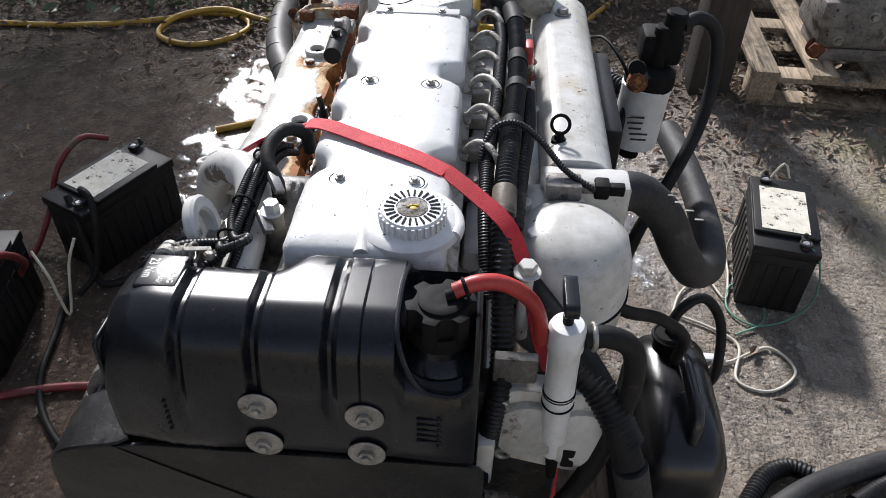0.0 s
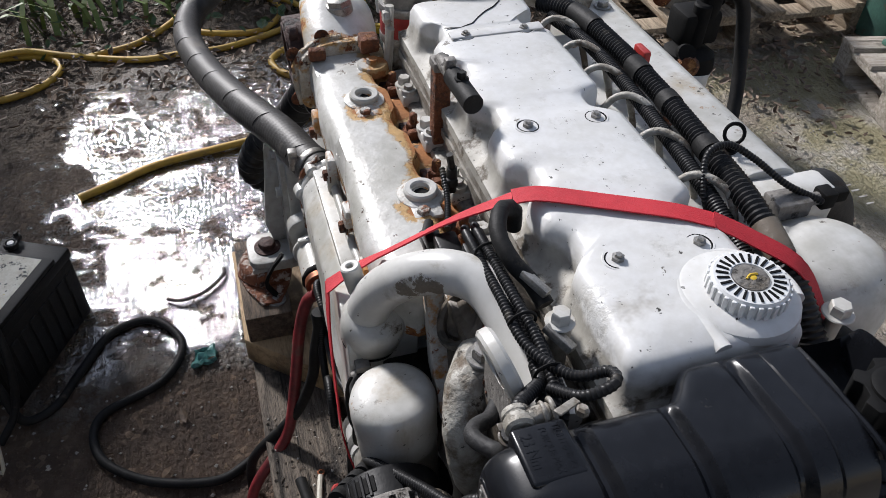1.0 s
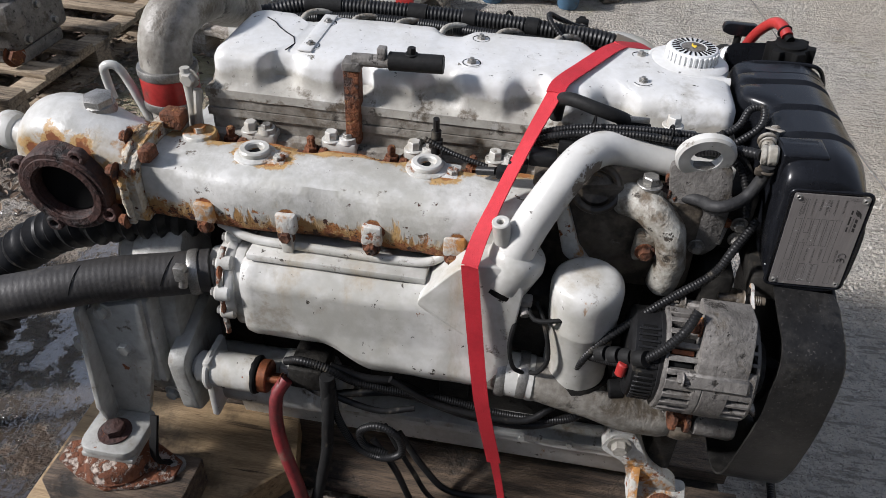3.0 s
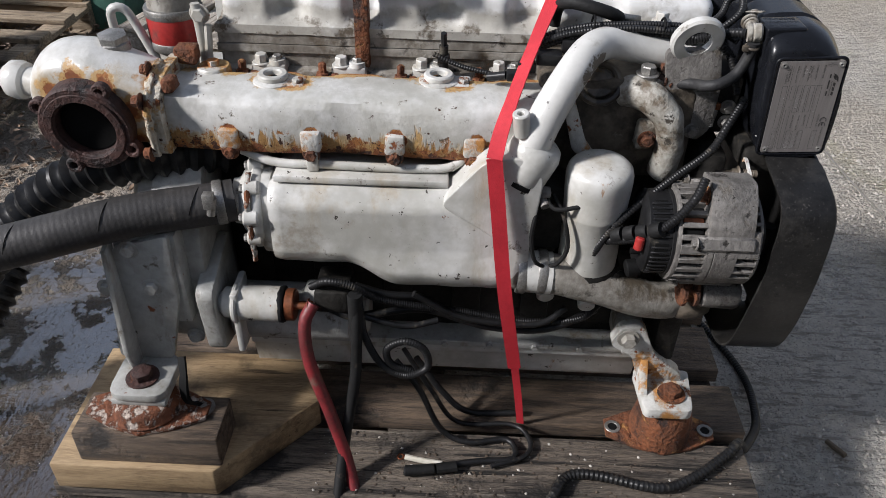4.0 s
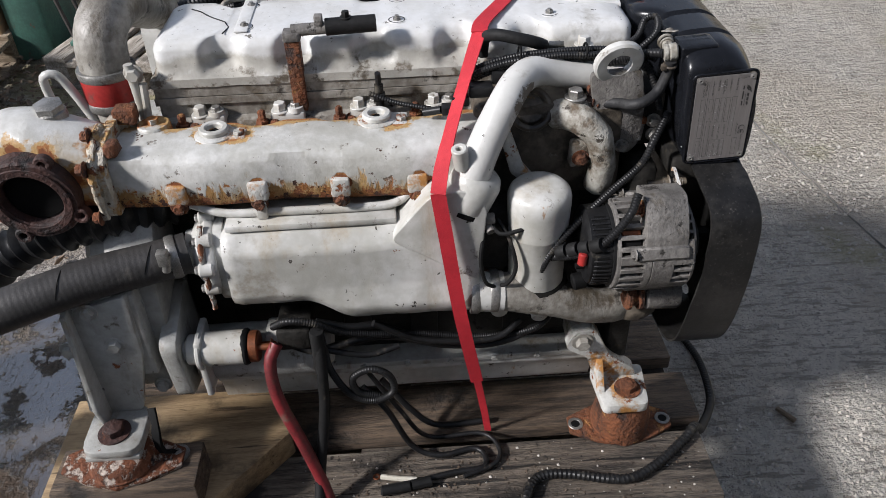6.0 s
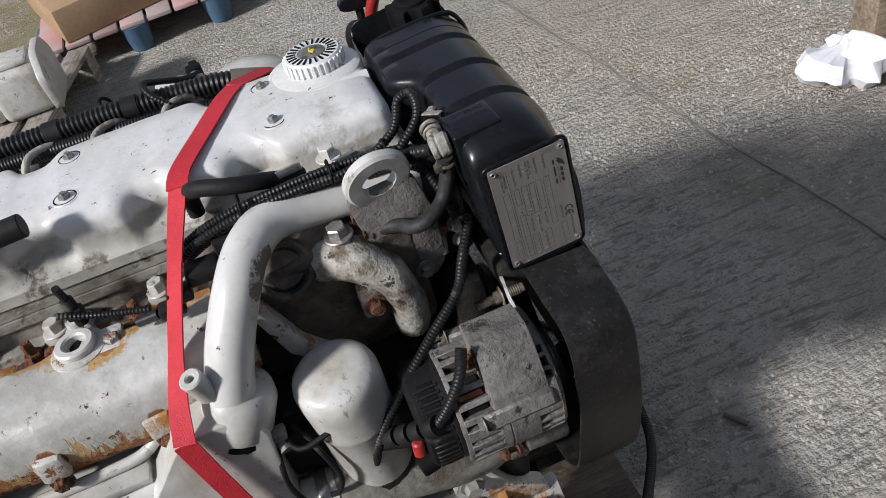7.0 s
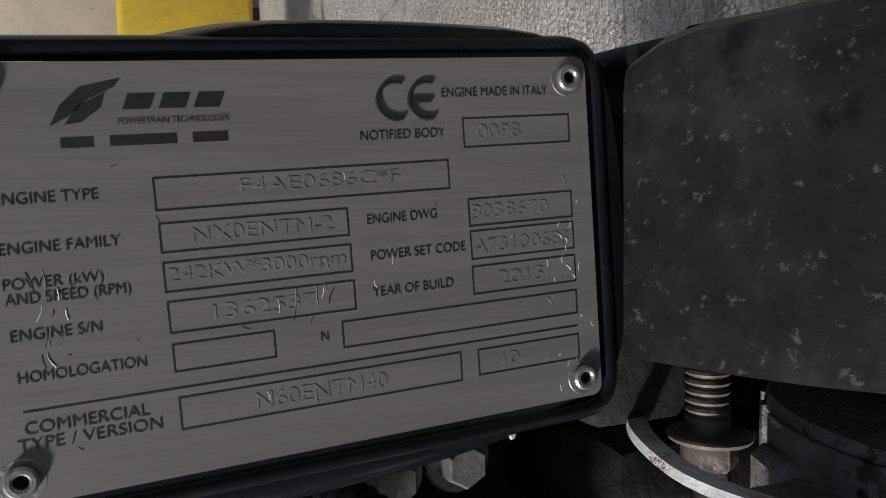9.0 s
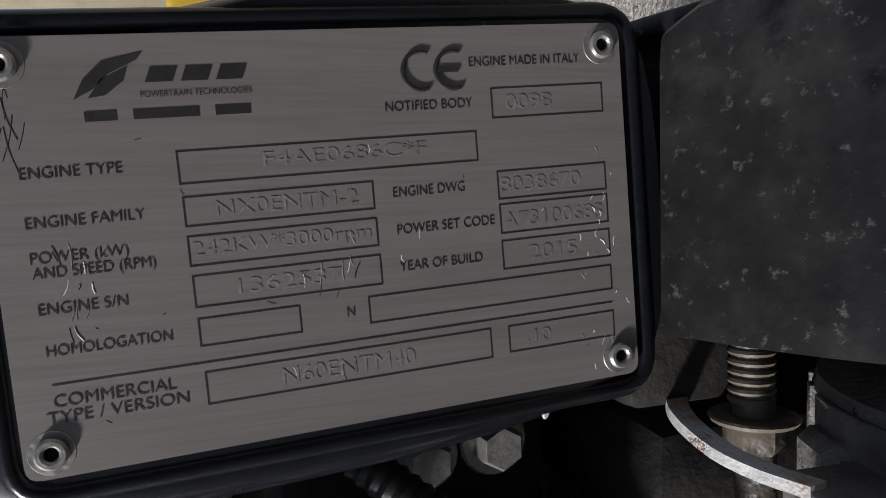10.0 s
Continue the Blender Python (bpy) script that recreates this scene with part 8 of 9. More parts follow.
part("can_body", can_body(), m_can, can, "", 55)
part("can_neck", merge(rod((0.565, 1.32, 0.40), (0.562, 1.325, 0.455), 0.028, 20, bev=0.004), ring((0.562, 1.325, 0.448), (0, 0, 1), 0.029, 0.004)), m_black, can)
part("can_handle", tube([(0.58, 1.11, 0.405), (0.582, 1.13, 0.452), (0.58, 1.20, 0.462), (0.578, 1.26, 0.455), (0.575, 1.28, 0.42)], 0.013, 12), m_can, can)
part("can_seam", tube([(0.66, 1.16, 0.02), (0.662, 1.16, 0.20), (0.655, 1.165, 0.34), (0.63, 1.17, 0.40)], 0.006, 8), m_can, can)
lead("fuel_hose", [(0.562, 1.325, 0.43), (0.57, 1.335, 0.50), (0.62, 1.36, 0.52), (0.665, 1.35, 0.46), (0.67, 1.31, 0.36), (0.64, 1.30, 0.31)], 0.010, m_rubber, "black fuel hose curling from the jerrycan's neck", "hose")
# wires on the ground by the second battery
lead("thin_wire", [(0.76, 1.82, 0.006), (0.84, 1.78, 0.006), (0.90, 1.72, 0.006), (0.87, 1.60, 0.006), (0.95, 1.57, 0.006), (1.03, 1.64, 0.006), (0.98, 1.72, 0.006), (0.86, 1.66, 0.006), (0.79, 1.66, 0.006)], 0.004, m_wire_w, "loose white wire curled on the ground", "wire")
lead("thin_wire", [(0.73, 1.80, 0.006), (0.78, 1.92, 0.006), (0.86, 1.98, 0.006), (0.90, 1.90, 0.006), (0.93, 2.0, 0.006), (0.95, 2.12, 0.03), (1.02, 2.18, 0.20), (1.06, 2.19, 0.285), (1.08, 2.17, 0.25)], 0.0035, m_wire_w, "loose white wire curled on the ground", "wire")
lead("thin_wire", [(1.06, 1.895, 0.235), (1.09, 1.85, 0.20), (1.11, 1.84, 0.08), (1.06, 1.83, 0.006), (0.96, 1.80, 0.006), (0.90, 1.86, 0.006), (0.93, 1.96, 0.006), (1.0, 1.94, 0.006), (0.99, 1.82, 0.006), (0.90, 1.76, 0.006)], 0.003, m_wire_g, "thin green wire curled by the battery", "wire")
plugw = thing("wire_plug", (0.815, 1.665, 0), "small white plug on a wire end", "plug")
part("plug_body", merge(box(0.79, 0.83, 1.65, 1.672, 0.004, 0.024, 0.003), box(0.83, 0.85, 1.655, 1.667, 0.007, 0.02, 0.002)), m_whiteplastic, plugw)
lead("bilge_hose", [(0.80, 1.22, 0.03), (0.86, 1.30, 0.03), (0.92, 1.33, 0.03), (0.97, 1.31, 0.035)], 0.022, m_loom, "ribbed black hose ends lying on the concrete", "hose", 0.005, 0.003)
lead("bilge_hose", [(0.83, 1.19, 0.035), (0.95, 1.27, 0.04), (1.08, 1.33, 0.04), (1.20, 1.37, 0.04), (1.32, 1.40, 0.04)], 0.028, m_dusty, "grey black hose lying on the concrete", "hose")
lead("bilge_hose", [(1.04, 1.24, 0.035), (1.14, 1.30, 0.035), (1.26, 1.33, 0.035)], 0.024, m_loom, "ribbed black hose ends lying on the concrete", "hose", 0.005, 0.003)

# bucket of water, with the running hose
bucket = thing("bucket", (0.150, 2.565, 0), "black bucket with a yellow inside, brimful of water", "bucket")


def bucket_shell():
    bm = bmesh.new()
    prof = [(0.125, 0.0), (0.130, 0.004), (0.162, 0.405), (0.170, 0.41), (0.170, 0.42), (0.160, 0.42), (0.157, 0.40), (0.150, 0.30)]
    seg = 48
    rings = [[bm.verts.new((0.150 + r * math.cos(2 * math.pi * i / seg), 2.565 + r * math.sin(2 * math.pi * i / seg), z)) for i in range(seg)] for r, z in prof]
    for p, q in zip(rings, rings[1:]):
        for i in range(seg):
            bm.faces.new((p[i], p[(i + 1) % seg], q[(i + 1) % seg], q[i]))
    bm.faces.new(rings[0][::-1])
    bmesh.ops.recalc_face_normals(bm, faces=list(bm.faces))
    return bm


part("bucket_body", bucket_shell(), m_rubber, bucket)
part("bucket_rim", annulus((0.150, 2.565, 0.4205), (0, 0, 1), 0.170, 0.155, 0.004, 48), m_yelpaint, bucket, "yellow rim")
part("bucket_lining", annulus((0.150, 2.565, 0.385), (0, 0, 1), 0.1565, 0.151, 0.035, 48), m_yelpaint, bucket)
part("water_surface", lathe([(0.152, 0), (0.152, 0.001)], (0.150, 2.565, 0.398), (0, 0, 1), 48), m_water, bucket, "dark water")
spill = solid("water_spill", cast(tube([(-0.045, 2.52, 0.425), (-0.06, 2.505, 0.39), (-0.068, 2.49, 0.28), (-0.072, 2.48, 0.12), (-0.075, 2.47, 0.01)], 0.012, 10, 0.012, taper=0.022), 0.012, 30), m_glass, "clear water running over the bucket's rim", "water")
lead("ribbed_hose", [(0.20, 2.60, 0.36), (0.22, 2.66, 0.44), (0.26, 2.75, 0.48), (0.32, 2.86, 0.42), (0.40, 2.98, 0.26), (0.50, 3.1, 0.06), (0.66, 3.14, 0.035), (0.85, 2.9, 0.035)], 0.030, m_loom, "ribbed black hose dipping into the bucket", "hose", 0.009, 0.004)

# yellow hose in loops
Y = 0.013
lead("garden_hose", [(-2.3, 3.38, Y), (-2.0, 3.41, Y), (-1.74, 3.42, Y), (-1.50, 3.46, Y), (-1.30, 3.53, Y), (-1.12, 3.61, Y), (-0.96, 3.58, Y), (-0.90, 3.48, Y), (-0.96, 3.36, Y), (-1.10, 3.29, Y), (-1.24, 3.33, Y), (-1.29, 3.42, Y), (-1.22, 3.52, Y + 0.025), (-1.05, 3.60, Y + 0.027), (-0.86, 3.55, Y + 0.01), (-0.62, 3.48, Y), (-0.45, 3.49, Y), (-0.28, 3.50, Y), (-0.05, 3.60, Y), (0.12, 3.75, Y)], Y, m_yellow, "dirty yellow garden hose looped on the ground", "hose")
lead("garden_hose", [(-0.8, 3.55, Y), (-0.62, 3.62, Y), (-0.48, 3.78, Y), (-0.40, 3.95, Y), (-0.25, 4.02, Y), (-0.08, 3.95, Y), (-0.02, 3.78, Y), (-0.12, 3.62, Y), (-0.28, 3.58, Y + 0.02), (-0.40, 3.66, Y + 0.02), (-0.36, 3.85, Y + 0.02), (-0.2, 3.92, Y + 0.025), (0.0, 3.85, Y + 0.02), (0.1, 3.68, Y), (0.02, 3.5, Y), (-0.12, 3.35, Y), (-0.05, 3.2, Y), (0.12, 3.15, Y), (0.3, 3.25, Y), (0.5, 3.5, Y), (0.75, 3.9, Y)], Y, m_yellow, "dirty yellow garden hose looped on the ground", "hose")
lead("garden_hose", [(-0.80, 2.63, Y), (-0.70, 2.68, Y), (-0.56, 2.75, Y), (-0.38, 2.79, Y), (-0.2, 2.83, Y), (-0.05, 2.92, Y), (0.05, 3.0, 0.06), (0.12, 2.92, 0.36), (0.13, 2.80, 0.50), (0.14, 2.68, 0.43), (0.15, 2.62, 0.36)], Y, m_yellow, "yellow hose running over the rim into the bucket", "hose")

# slatted pallets


def slat_pallet(label, w, d, wood, n=7, h=0.144, name="pallet"):
    """A flat pallet about its corner, boards along y, w by d."""
    p = thing(name, (0, 0, 0), label, "pallet", "pallets in the yard")
    for k in range(n):
        x = (w - 0.1) * k / (n - 1)
        part("board", cast(box(x, x + 0.1, 0.0, d, h - 0.02, h, 0.002), 0.001, 12), wood, p)
    for y in (0.0, d / 2 - 0.05, d - 0.1):
        part("bearer", box(0.0, w, y + 0.002, y + 0.098, h - 0.042, h - 0.0205, 0.002), wood, p)
        for x in (0.0, w / 2 - 0.05, w - 0.1):
            part("block", box(x, x + 0.1, y + 0.002, y + 0.098, 0.022, h - 0.0425, 0.003), wood, p)
        part("skid", box(0.0, w, y + 0.002, y + 0.098, 0.0, 0.0215, 0.002), wood, p)
    return p


r1 = placed(slat_pallet("pale slatted pallet holding a gearbox beside the post", 1.2, 1.0, m_woodx, 6), pose(1.21, 3.03, 0.0, 0, 0, -2))
r2 = placed(slat_pallet("weathered pallet with green scrap and a white casting", 0.8, 1.1, m_woodgrey, 6), pose(2.05, 2.75, 0.0, 0, 0, -104))
r3 = placed(slat_pallet("old grey pallet under a teal engine", 1.2, 1.0, m_wood, 7), pose(3.67, 0.05, 0.0, 0, 0, 30))
blue = thing("pallet", (0, 0, 0), "blue plastic pallet with reddish boards laid on it", "pallet", "pallets in the yard")
for k in range(7):
    part("board", box(0.13 * k, 0.13 * k + 0.115, 0.0, 0.8, 0.13, 0.15, 0.003), m_redboard, blue)
for x in (0.0, 0.40, 0.80):
    for y in (0.0, 0.34, 0.68):
        part("leg", cast(lathe([(0.05, 0), (0.055, 0.01), (0.07, 0.11), (0.075, 0.128)], (x + 0.05, y + 0.06, 0), (0, 0, 1), 16), 0.001, 20), m_blueplastic, blue)
placed(blue, pose(3.82, 1.08, 0.0, 0, 0, 92))

# gearbox on the pale pallet
gb = thing("gearbox", (1.60, 3.25, 0.144), "grey cast aluminium gearbox standing on a pallet", "gearbox")
part("casing", cast(merge(box(1.45, 1.80, 3.12, 3.42, 0.20, 0.42, 0.03, 3), lathe([(0.13, 0), (0.12, 0.06), (0.09, 0.08)], (1.60, 3.27, 0.42), (0, 0, 1), 24), box(1.42, 1.52, 3.10, 3.30, 0.30, 0.40, 0.01)), 0.004, 18), m_alu, gb)
part("housing_top", cast(merge(box(1.42, 1.86, 3.20, 3.48, 0.43, 0.56, 0.03, 3), rod((1.5, 3.2, 0.50), (1.5, 3.1, 0.50), 0.05, 18)), 0.004, 18), m_black, gb)
for x, y, z in ((1.46, 3.115, 0.36), (1.52, 3.115, 0.24), (1.62, 3.115, 0.34), (1.70, 3.115, 0.25)):
    part("casing_bolt", bolt((x, y + 0.006, z), (0, -1, 0), 0.014, 0.014), m_steel, gb)
part("foot", cast(box(1.48, 1.76, 3.14, 3.40, 0.1445, 0.20, 0.01), 0.002, 20), m_alu, gb)
part("drain_nut", bolt((1.47, 3.16, 0.19), (-0.5, -1, 0), 0.03, 0.03), m_rust, gb)

post = solid("timber_post", cast(box(0.995, 1.15, 3.08, 3.235, 0.0, 2.1, 0.008), 0.002, 8), m_post, "dark stained square timber post", "post")
carton = thing("carton", (2.62, 3.25, 0), "brown cardboard carton beyond the pallets", "box")
part("carton_body", cast(box(2.33, 2.95, 3.02, 3.45, 0.0, 0.42, 0.006), 0.004, 6), m_card, carton)
part("carton_tape", box(2.335, 2.945, 3.20, 3.26, 0.4205, 0.4225, 0.0), m_label, carton)

# scrap on the weathered pallet
scrap = thing("scrap_bracket", (2.35, 2.45, 0.144), "green steel bracket and scrap on the pallet", "scrap")
part("bracket_arm", tube([(2.12, 2.58, 0.165), (2.3, 2.45, 0.23), (2.48, 2.35, 0.20), (2.52, 2.28, 0.165)], 0.018, 8), m_green, scrap)
part("bracket_plate", cast(box(2.15, 2.38, 2.50, 2.66, 0.145, 0.165, 0.004), 0.002, 20), m_green, scrap)
part("bracket_head", cast(merge(box(2.46, 2.58, 2.12, 2.24, 0.146, 0.26, 0.01), rod((2.42, 2.2, 0.17), (2.42, 2.05, 0.17), 0.035, 14)), 0.003, 25), m_grey, scrap)
part("rust_plate", box(2.20, 2.36, 2.15, 2.26, 0.1455, 0.155, 0.002), m_rustpaint, scrap)
bag = solid("plastic_bag", cast(box(2.62, 2.95, 1.93, 2.17, 0.1455, 0.185, 0.015, 3), 0.02, 12), m_cloth_w, "folded white plastic bag on the pallet", "bag")
casting = thing("white_casting", (2.45, 1.90, 0.144), "white painted engine casting lying on the pallet", "casting")
part("casting_body", cast(merge(box(2.36, 2.60, 1.82, 2.02, 0.146, 0.34, 0.03, 3), prism(rounded([(2.02, 0.16), (2.18, 0.18), (2.18, 0.28), (2.02, 0.34)], 0.02), "x", 2.38, 2.58, 0.01)), 0.004, 14), m_paint, casting)
part("casting_flange", cast(prism(rounded([(2.33, 0.15), (2.63, 0.15), (2.65, 0.30), (2.56, 0.38), (2.40, 0.38), (2.31, 0.30)], 0.03), "y", 1.79, 1.82, 0.006), 0.002, 20), m_paint, casting)
part("casting_cover", cast(box(2.40, 2.56, 1.85, 1.98, 0.341, 0.36, 0.008), 0.001, 20), m_paint, casting)
machine = thing("green_machine", (2.55, 2.95, 0), "dark green machine frame with struts", "machine")
part("machine_body", cast(merge(box(2.35, 2.75, 2.82, 3.0, 0.0, 0.62, 0.02), rod((2.55, 2.82, 0.40), (2.55, 2.70, 0.40), 0.09, 20)), 0.006, 10), m_green, machine)
for k in range(4):
    part("strut", rod((2.30 + 0.14 * k, 2.78, 0.62), (2.22 + 0.16 * k, 2.66, 0.15), 0.009, 8), m_post, machine)

# teal engine and clutter further off
teal = thing("teal_engine", (4.15, 0.6, 0.144), "teal painted small marine engine on a pallet", "engine")
part("teal_block", cast(merge(box(3.95, 4.50, 0.30, 0.95, 0.20, 0.66, 0.05, 3), box(4.0, 4.40, 0.36, 0.90, 0.64, 0.86, 0.05, 3)), 0.03, 9), m_teal, teal)
part("teal_flywheel", cast(lathe([(0.20, 0), (0.21, 0.02), (0.18, 0.08), (0.08, 0.10)], (3.95, 0.75, 0.42), (-1, 0, 0), 32), 0.008, 12), m_teal, teal)
part("teal_filter", cast(lathe([(0.07, 0), (0.09, 0.01), (0.09, 0.2), (0.05, 0.24)], (3.93, 0.22, 0.42), (0, 0, 1), 24), 0.006, 12), m_teal, teal)
part("teal_base", merge(box(4.0, 4.1, 0.25, 1.0, 0.1445, 0.20, 0.01), box(4.35, 4.45, 0.25, 1.0, 0.1445, 0.20, 0.01)), m_teal, teal)
rnd = random.Random(77)
for k in range(16):
    y, z = rnd.uniform(0.15, 0.95), rnd.uniform(0.25, 0.85)
    part("teal_pipe", tube([(3.92, y, z), (3.80 - rnd.uniform(0, 0.08), y + rnd.uniform(-0.1, 0.1), z + rnd.uniform(-0.1, 0.15)), (3.86, y + rnd.uniform(-0.2, 0.2), z + rnd.uniform(-0.15, 0.2)), (4.05, y + rnd.uniform(-0.25, 0.25), z + rnd.uniform(-0.1, 0.15))], rnd.uniform(0.008, 0.022), 8, 0.03), rnd.choice((m_teal, m_teal, m_rubber, m_steel, m_whiteplastic)), teal)
for k in range(10):
    y, z = rnd.uniform(0.2, 1.0), rnd.uniform(0.3, 0.85)
    part("teal_fitting", cast(lathe([(0.05, 0), (0.055, 0.02), (0.045, 0.09), (0.02, 0.11)], (3.97, y, z), (-1, rnd.uniform(-0.4, 0.4), rnd.uniform(-0.3, 0.6)), 14), 0.004, 30), rnd.choice((m_teal, m_teal, m_green, m_black)), teal)
crate = thing("white_crate", (3.72, 0.5, 0.144), "white plastic crate frame with odd parts", "crate")
for k in range(4):
    part("crate_bar", box(3.60, 3.64, 0.22 + 0.10 * k, 0.26 + 0.10 * k, 0.1445, 0.33, 0.005), m_whiteplastic, crate)
for z in (0.17, 0.31):
    part("crate_rail", box(3.595, 3.645, 0.18, 0.60, z, z + 0.03, 0.004), m_whiteplastic, crate)
tarp = solid("grey_sheeting", cast(lathe([(0.20, 0), (0.21, 0.18), (0.16, 0.34), (0.07, 0.44), (0.02, 0.46)], (3.72, 0.86, 0.145), (0, 0, 1), 40), 0.09, 8), m_cloth_g, "heap of grey plastic sheeting", "sheeting")
sack = smooth_line([(0.25, 0, 0), (0.32, 0, 0.12), (0.30, 0, 0.42), (0.20, 0, 0.66), (0.06, 0, 0.76)], 0.03)
redbag = solid("red_bag", cast(cast(lathe([(p.x, p.z) for p in sack], (4.45, 1.85, 0.0), (0, 0, 1), 64), 0.12, 6), 0.045, 22), m_redrub, "crumpled red sack on the ground", "sack")
tub = thing("yellow_tank", (6.3, -0.3, 0), "yellow steel tank standing beyond the teal engine", "tank")
part("tank_shell", cast(box(5.9, 6.8, -0.85, 0.22, 0.05, 1.05, 0.05, 3), 0.01, 4), m_yelpaint, tub)
part("tank_hatch", lathe([(0.15, 0), (0.15, 0.03), (0.05, 0.05)], (6.3, -0.3, 1.05), (0, 0, 1), 24), m_teal, tub)
for y in (-0.75, 0.05):
    part("tank_foot", box(5.95, 6.75, y, y + 0.1, 0.0, 0.055, 0.01), m_post, tub)
flat = thing("carton", (3.35, 1.75, 0.15), "flattened brown carton lying on the reddish boards", "box")
part("carton_body", turned(cast(box(-0.34, 0.34, -0.30, 0.30, 0.0, 0.16, 0.01), 0.006, 6), pose(3.42, 1.62, 0.1505, 0, 0, 18)), m_card, flat)
part("carton_flap", turned(cast(box(-0.34, 0.34, -0.42, -0.28, 0.150, 0.158, 0.002), 0.006, 8), pose(3.42, 1.62, 0.1505, 0, 0, 18)), m_card, flat)
panel = thing("beige_container", (2.9, 4.4, 0), "beige panelled container standing behind the pallets", "container")
part("panel_wall", box(2.0, 4.4, 3.95, 5.2, 0.06, 0.85, 0.02), m_beige, panel)
for k in range(5):
    part("panel_rib", box(2.1 + 0.5 * k, 2.16 + 0.5 * k, 3.93, 3.952, 0.1, 0.80, 0.006), m_beige, panel)
part("panel_skid", box(2.05, 4.35, 4.0, 5.1, 0.0, 0.062, 0.01), m_post, panel)

rag = solid("white_rag", turned(cast(cast(lathe([(0.10, 0), (0.115, 0.02), (0.10, 0.05), (0.07, 0.08), (0.03, 0.095), (0.01, 0.10)], (0, 0, 0.0), (0, 0, 1), 64), 0.085, 13), 0.02, 40), pose(0.945, -0.672, 0.02)), m_cloth_w, "crumpled white rag on the concrete", "rag")
crate_post = solid("timber_offcut", cast(box(1.02, 1.12, -0.94, -0.84, 0.0, 0.7, 0.006), 0.002, 10), m_woodx, "brown timber offcut standing on the concrete", "timber")
stick = solid("stick", cast(rod((0.005, 0.35, 0.009), (0.045, 0.378, 0.009), 0.006, 8), 0.003, 60), m_twig, "short broken stick on the concrete", "stick")
for k, (a, b) in enumerate((((0.39, 0.52), (0.44, 0.56)), ((0.43, 0.50), (0.46, 0.53)), ((0.36, 0.505), (0.40, 0.515)))):
    solid("splinter", cast(rod((a[0], a[1], 0.007), (b[0], b[1], 0.007), 0.005, 6, 0.003), 0.003, 90), m_twig, "splinter of pale wood on the concrete", "splinter", "splinters")
scr = solid("plastic_scrap", cast(box(-0.505, -0.455, 1.865, 1.92, 0.006, 0.012, 0.002), 0.022, 55, 5), m_tealscrap, "torn teal scrap of plastic on the silt", "scrap")
twig = solid("twig", merge(tube([(-0.56, 2.12, 0.010), (-0.52, 2.10, 0.014), (-0.46, 2.12, 0.012), (-0.41, 2.17, 0.012), (-0.405, 2.20, 0.012)], 0.0045, 8)), m_post, "dark bent twig on the wet concrete", "twig")

# ---- leaves, plants and what closes the yard ----


def leaves(n, place, size, seed, lift=0.0, curl=0.35, aspect=0.55):
    """Loose leaves: each a bent, pointed blade of six faces."""
    rnd = random.Random(seed)
    verts, faces = [], []
    for _ in range(n):
        x, y, z, tilt = place(rnd)
        s = size * rnd.uniform(0.5, 1.3)
        m = Matrix.Translation((x, y, z + lift)) @ Euler((rnd.uniform(-tilt, tilt), rnd.uniform(-tilt, tilt), rnd.uniform(0, 6.28))).to_matrix().to_4x4()
        c = rnd.uniform(0.1, curl) * s
        w = s * aspect * rnd.uniform(0.7, 1.1)
        base = len(verts)
        for u, v, h in ((-0.5, 0, 0.3), (-0.2, -0.42, 0.7), (-0.22, 0, 0.0), (-0.2, 0.42, 0.7), (0.18, -0.36, 0.8), (0.16, 0, 0.1), (0.18, 0.36, 0.8), (0.55, 0, 0.5)):
            verts.append(m @ Vector((u * s, v * w, h * c)))
        for f in ((0, 1, 2), (0, 2, 3), (1, 4, 5, 2), (2, 5, 6, 3), (4, 7, 5), (5, 7, 6)):
            faces.append([base + i for i in f])
    me = bpy.data.meshes.new("leaves")
    me.from_pydata([tuple(v) for v in verts], [], faces)
    return me


def stuff(name, me, material, label, category):
    me.materials.append(material)
    return tagged(new(name, me), label, category, kind="stuff")


def litter_place(rnd):
    while True:
        x, y = rnd.uniform(-2.6, 2.4), rnd.uniform(2.2, 4.6)
        edge = 3.25 if x < 0.75 else 2.55
        if y > edge + rnd.gauss(0, 0.25):
            return x, y, 0.012 + abs(rnd.gauss(0, 0.012)), 0.5


def strewn_place(rnd):
    while True:
        x, y = rnd.uniform(-1.8, 1.9), rnd.uniform(1.2, 3.4)
        if -0.36 < x < 0.46 and y < 1.95 or -1.2 < x < 0.6 and 1.9 < y < 3.0:
            continue
        if rnd.random() < 0.35 or (0.8 < x < 1.5 and y > 2.2):
            return x, y, 0.010, 0.4


stuff("fallen_leaves", leaves(7500, litter_place, 0.036, 11), m_leafdry, "brown fallen leaves heaped at the yard's edge", "leaves")
stuff("fallen_leaves", leaves(150, strewn_place, 0.036, 12), m_leafdry, "fallen leaves strewn over the ground", "leaves")


def ivy_place(rnd):
    while True:
        x = rnd.uniform(-3.2, 0.6)
        y = rnd.uniform(3.55, 5.2)
        top = 0.06 + 0.28 * max(0.0, y - 3.7) * (0.6 + 0.5 * noise.noise(Vector((x * 2, y * 2, 0))))
        if rnd.random() < 0.25 + 0.6 * min(1, (y - 3.5)):
            return x, y, rnd.uniform(0.02, max(0.03, min(0.6, top))), 0.9


stuff("ivy", leaves(1500, ivy_place, 0.058, 21, aspect=0.8), m_leaf, "green ivy and weeds creeping over the litter", "plants")


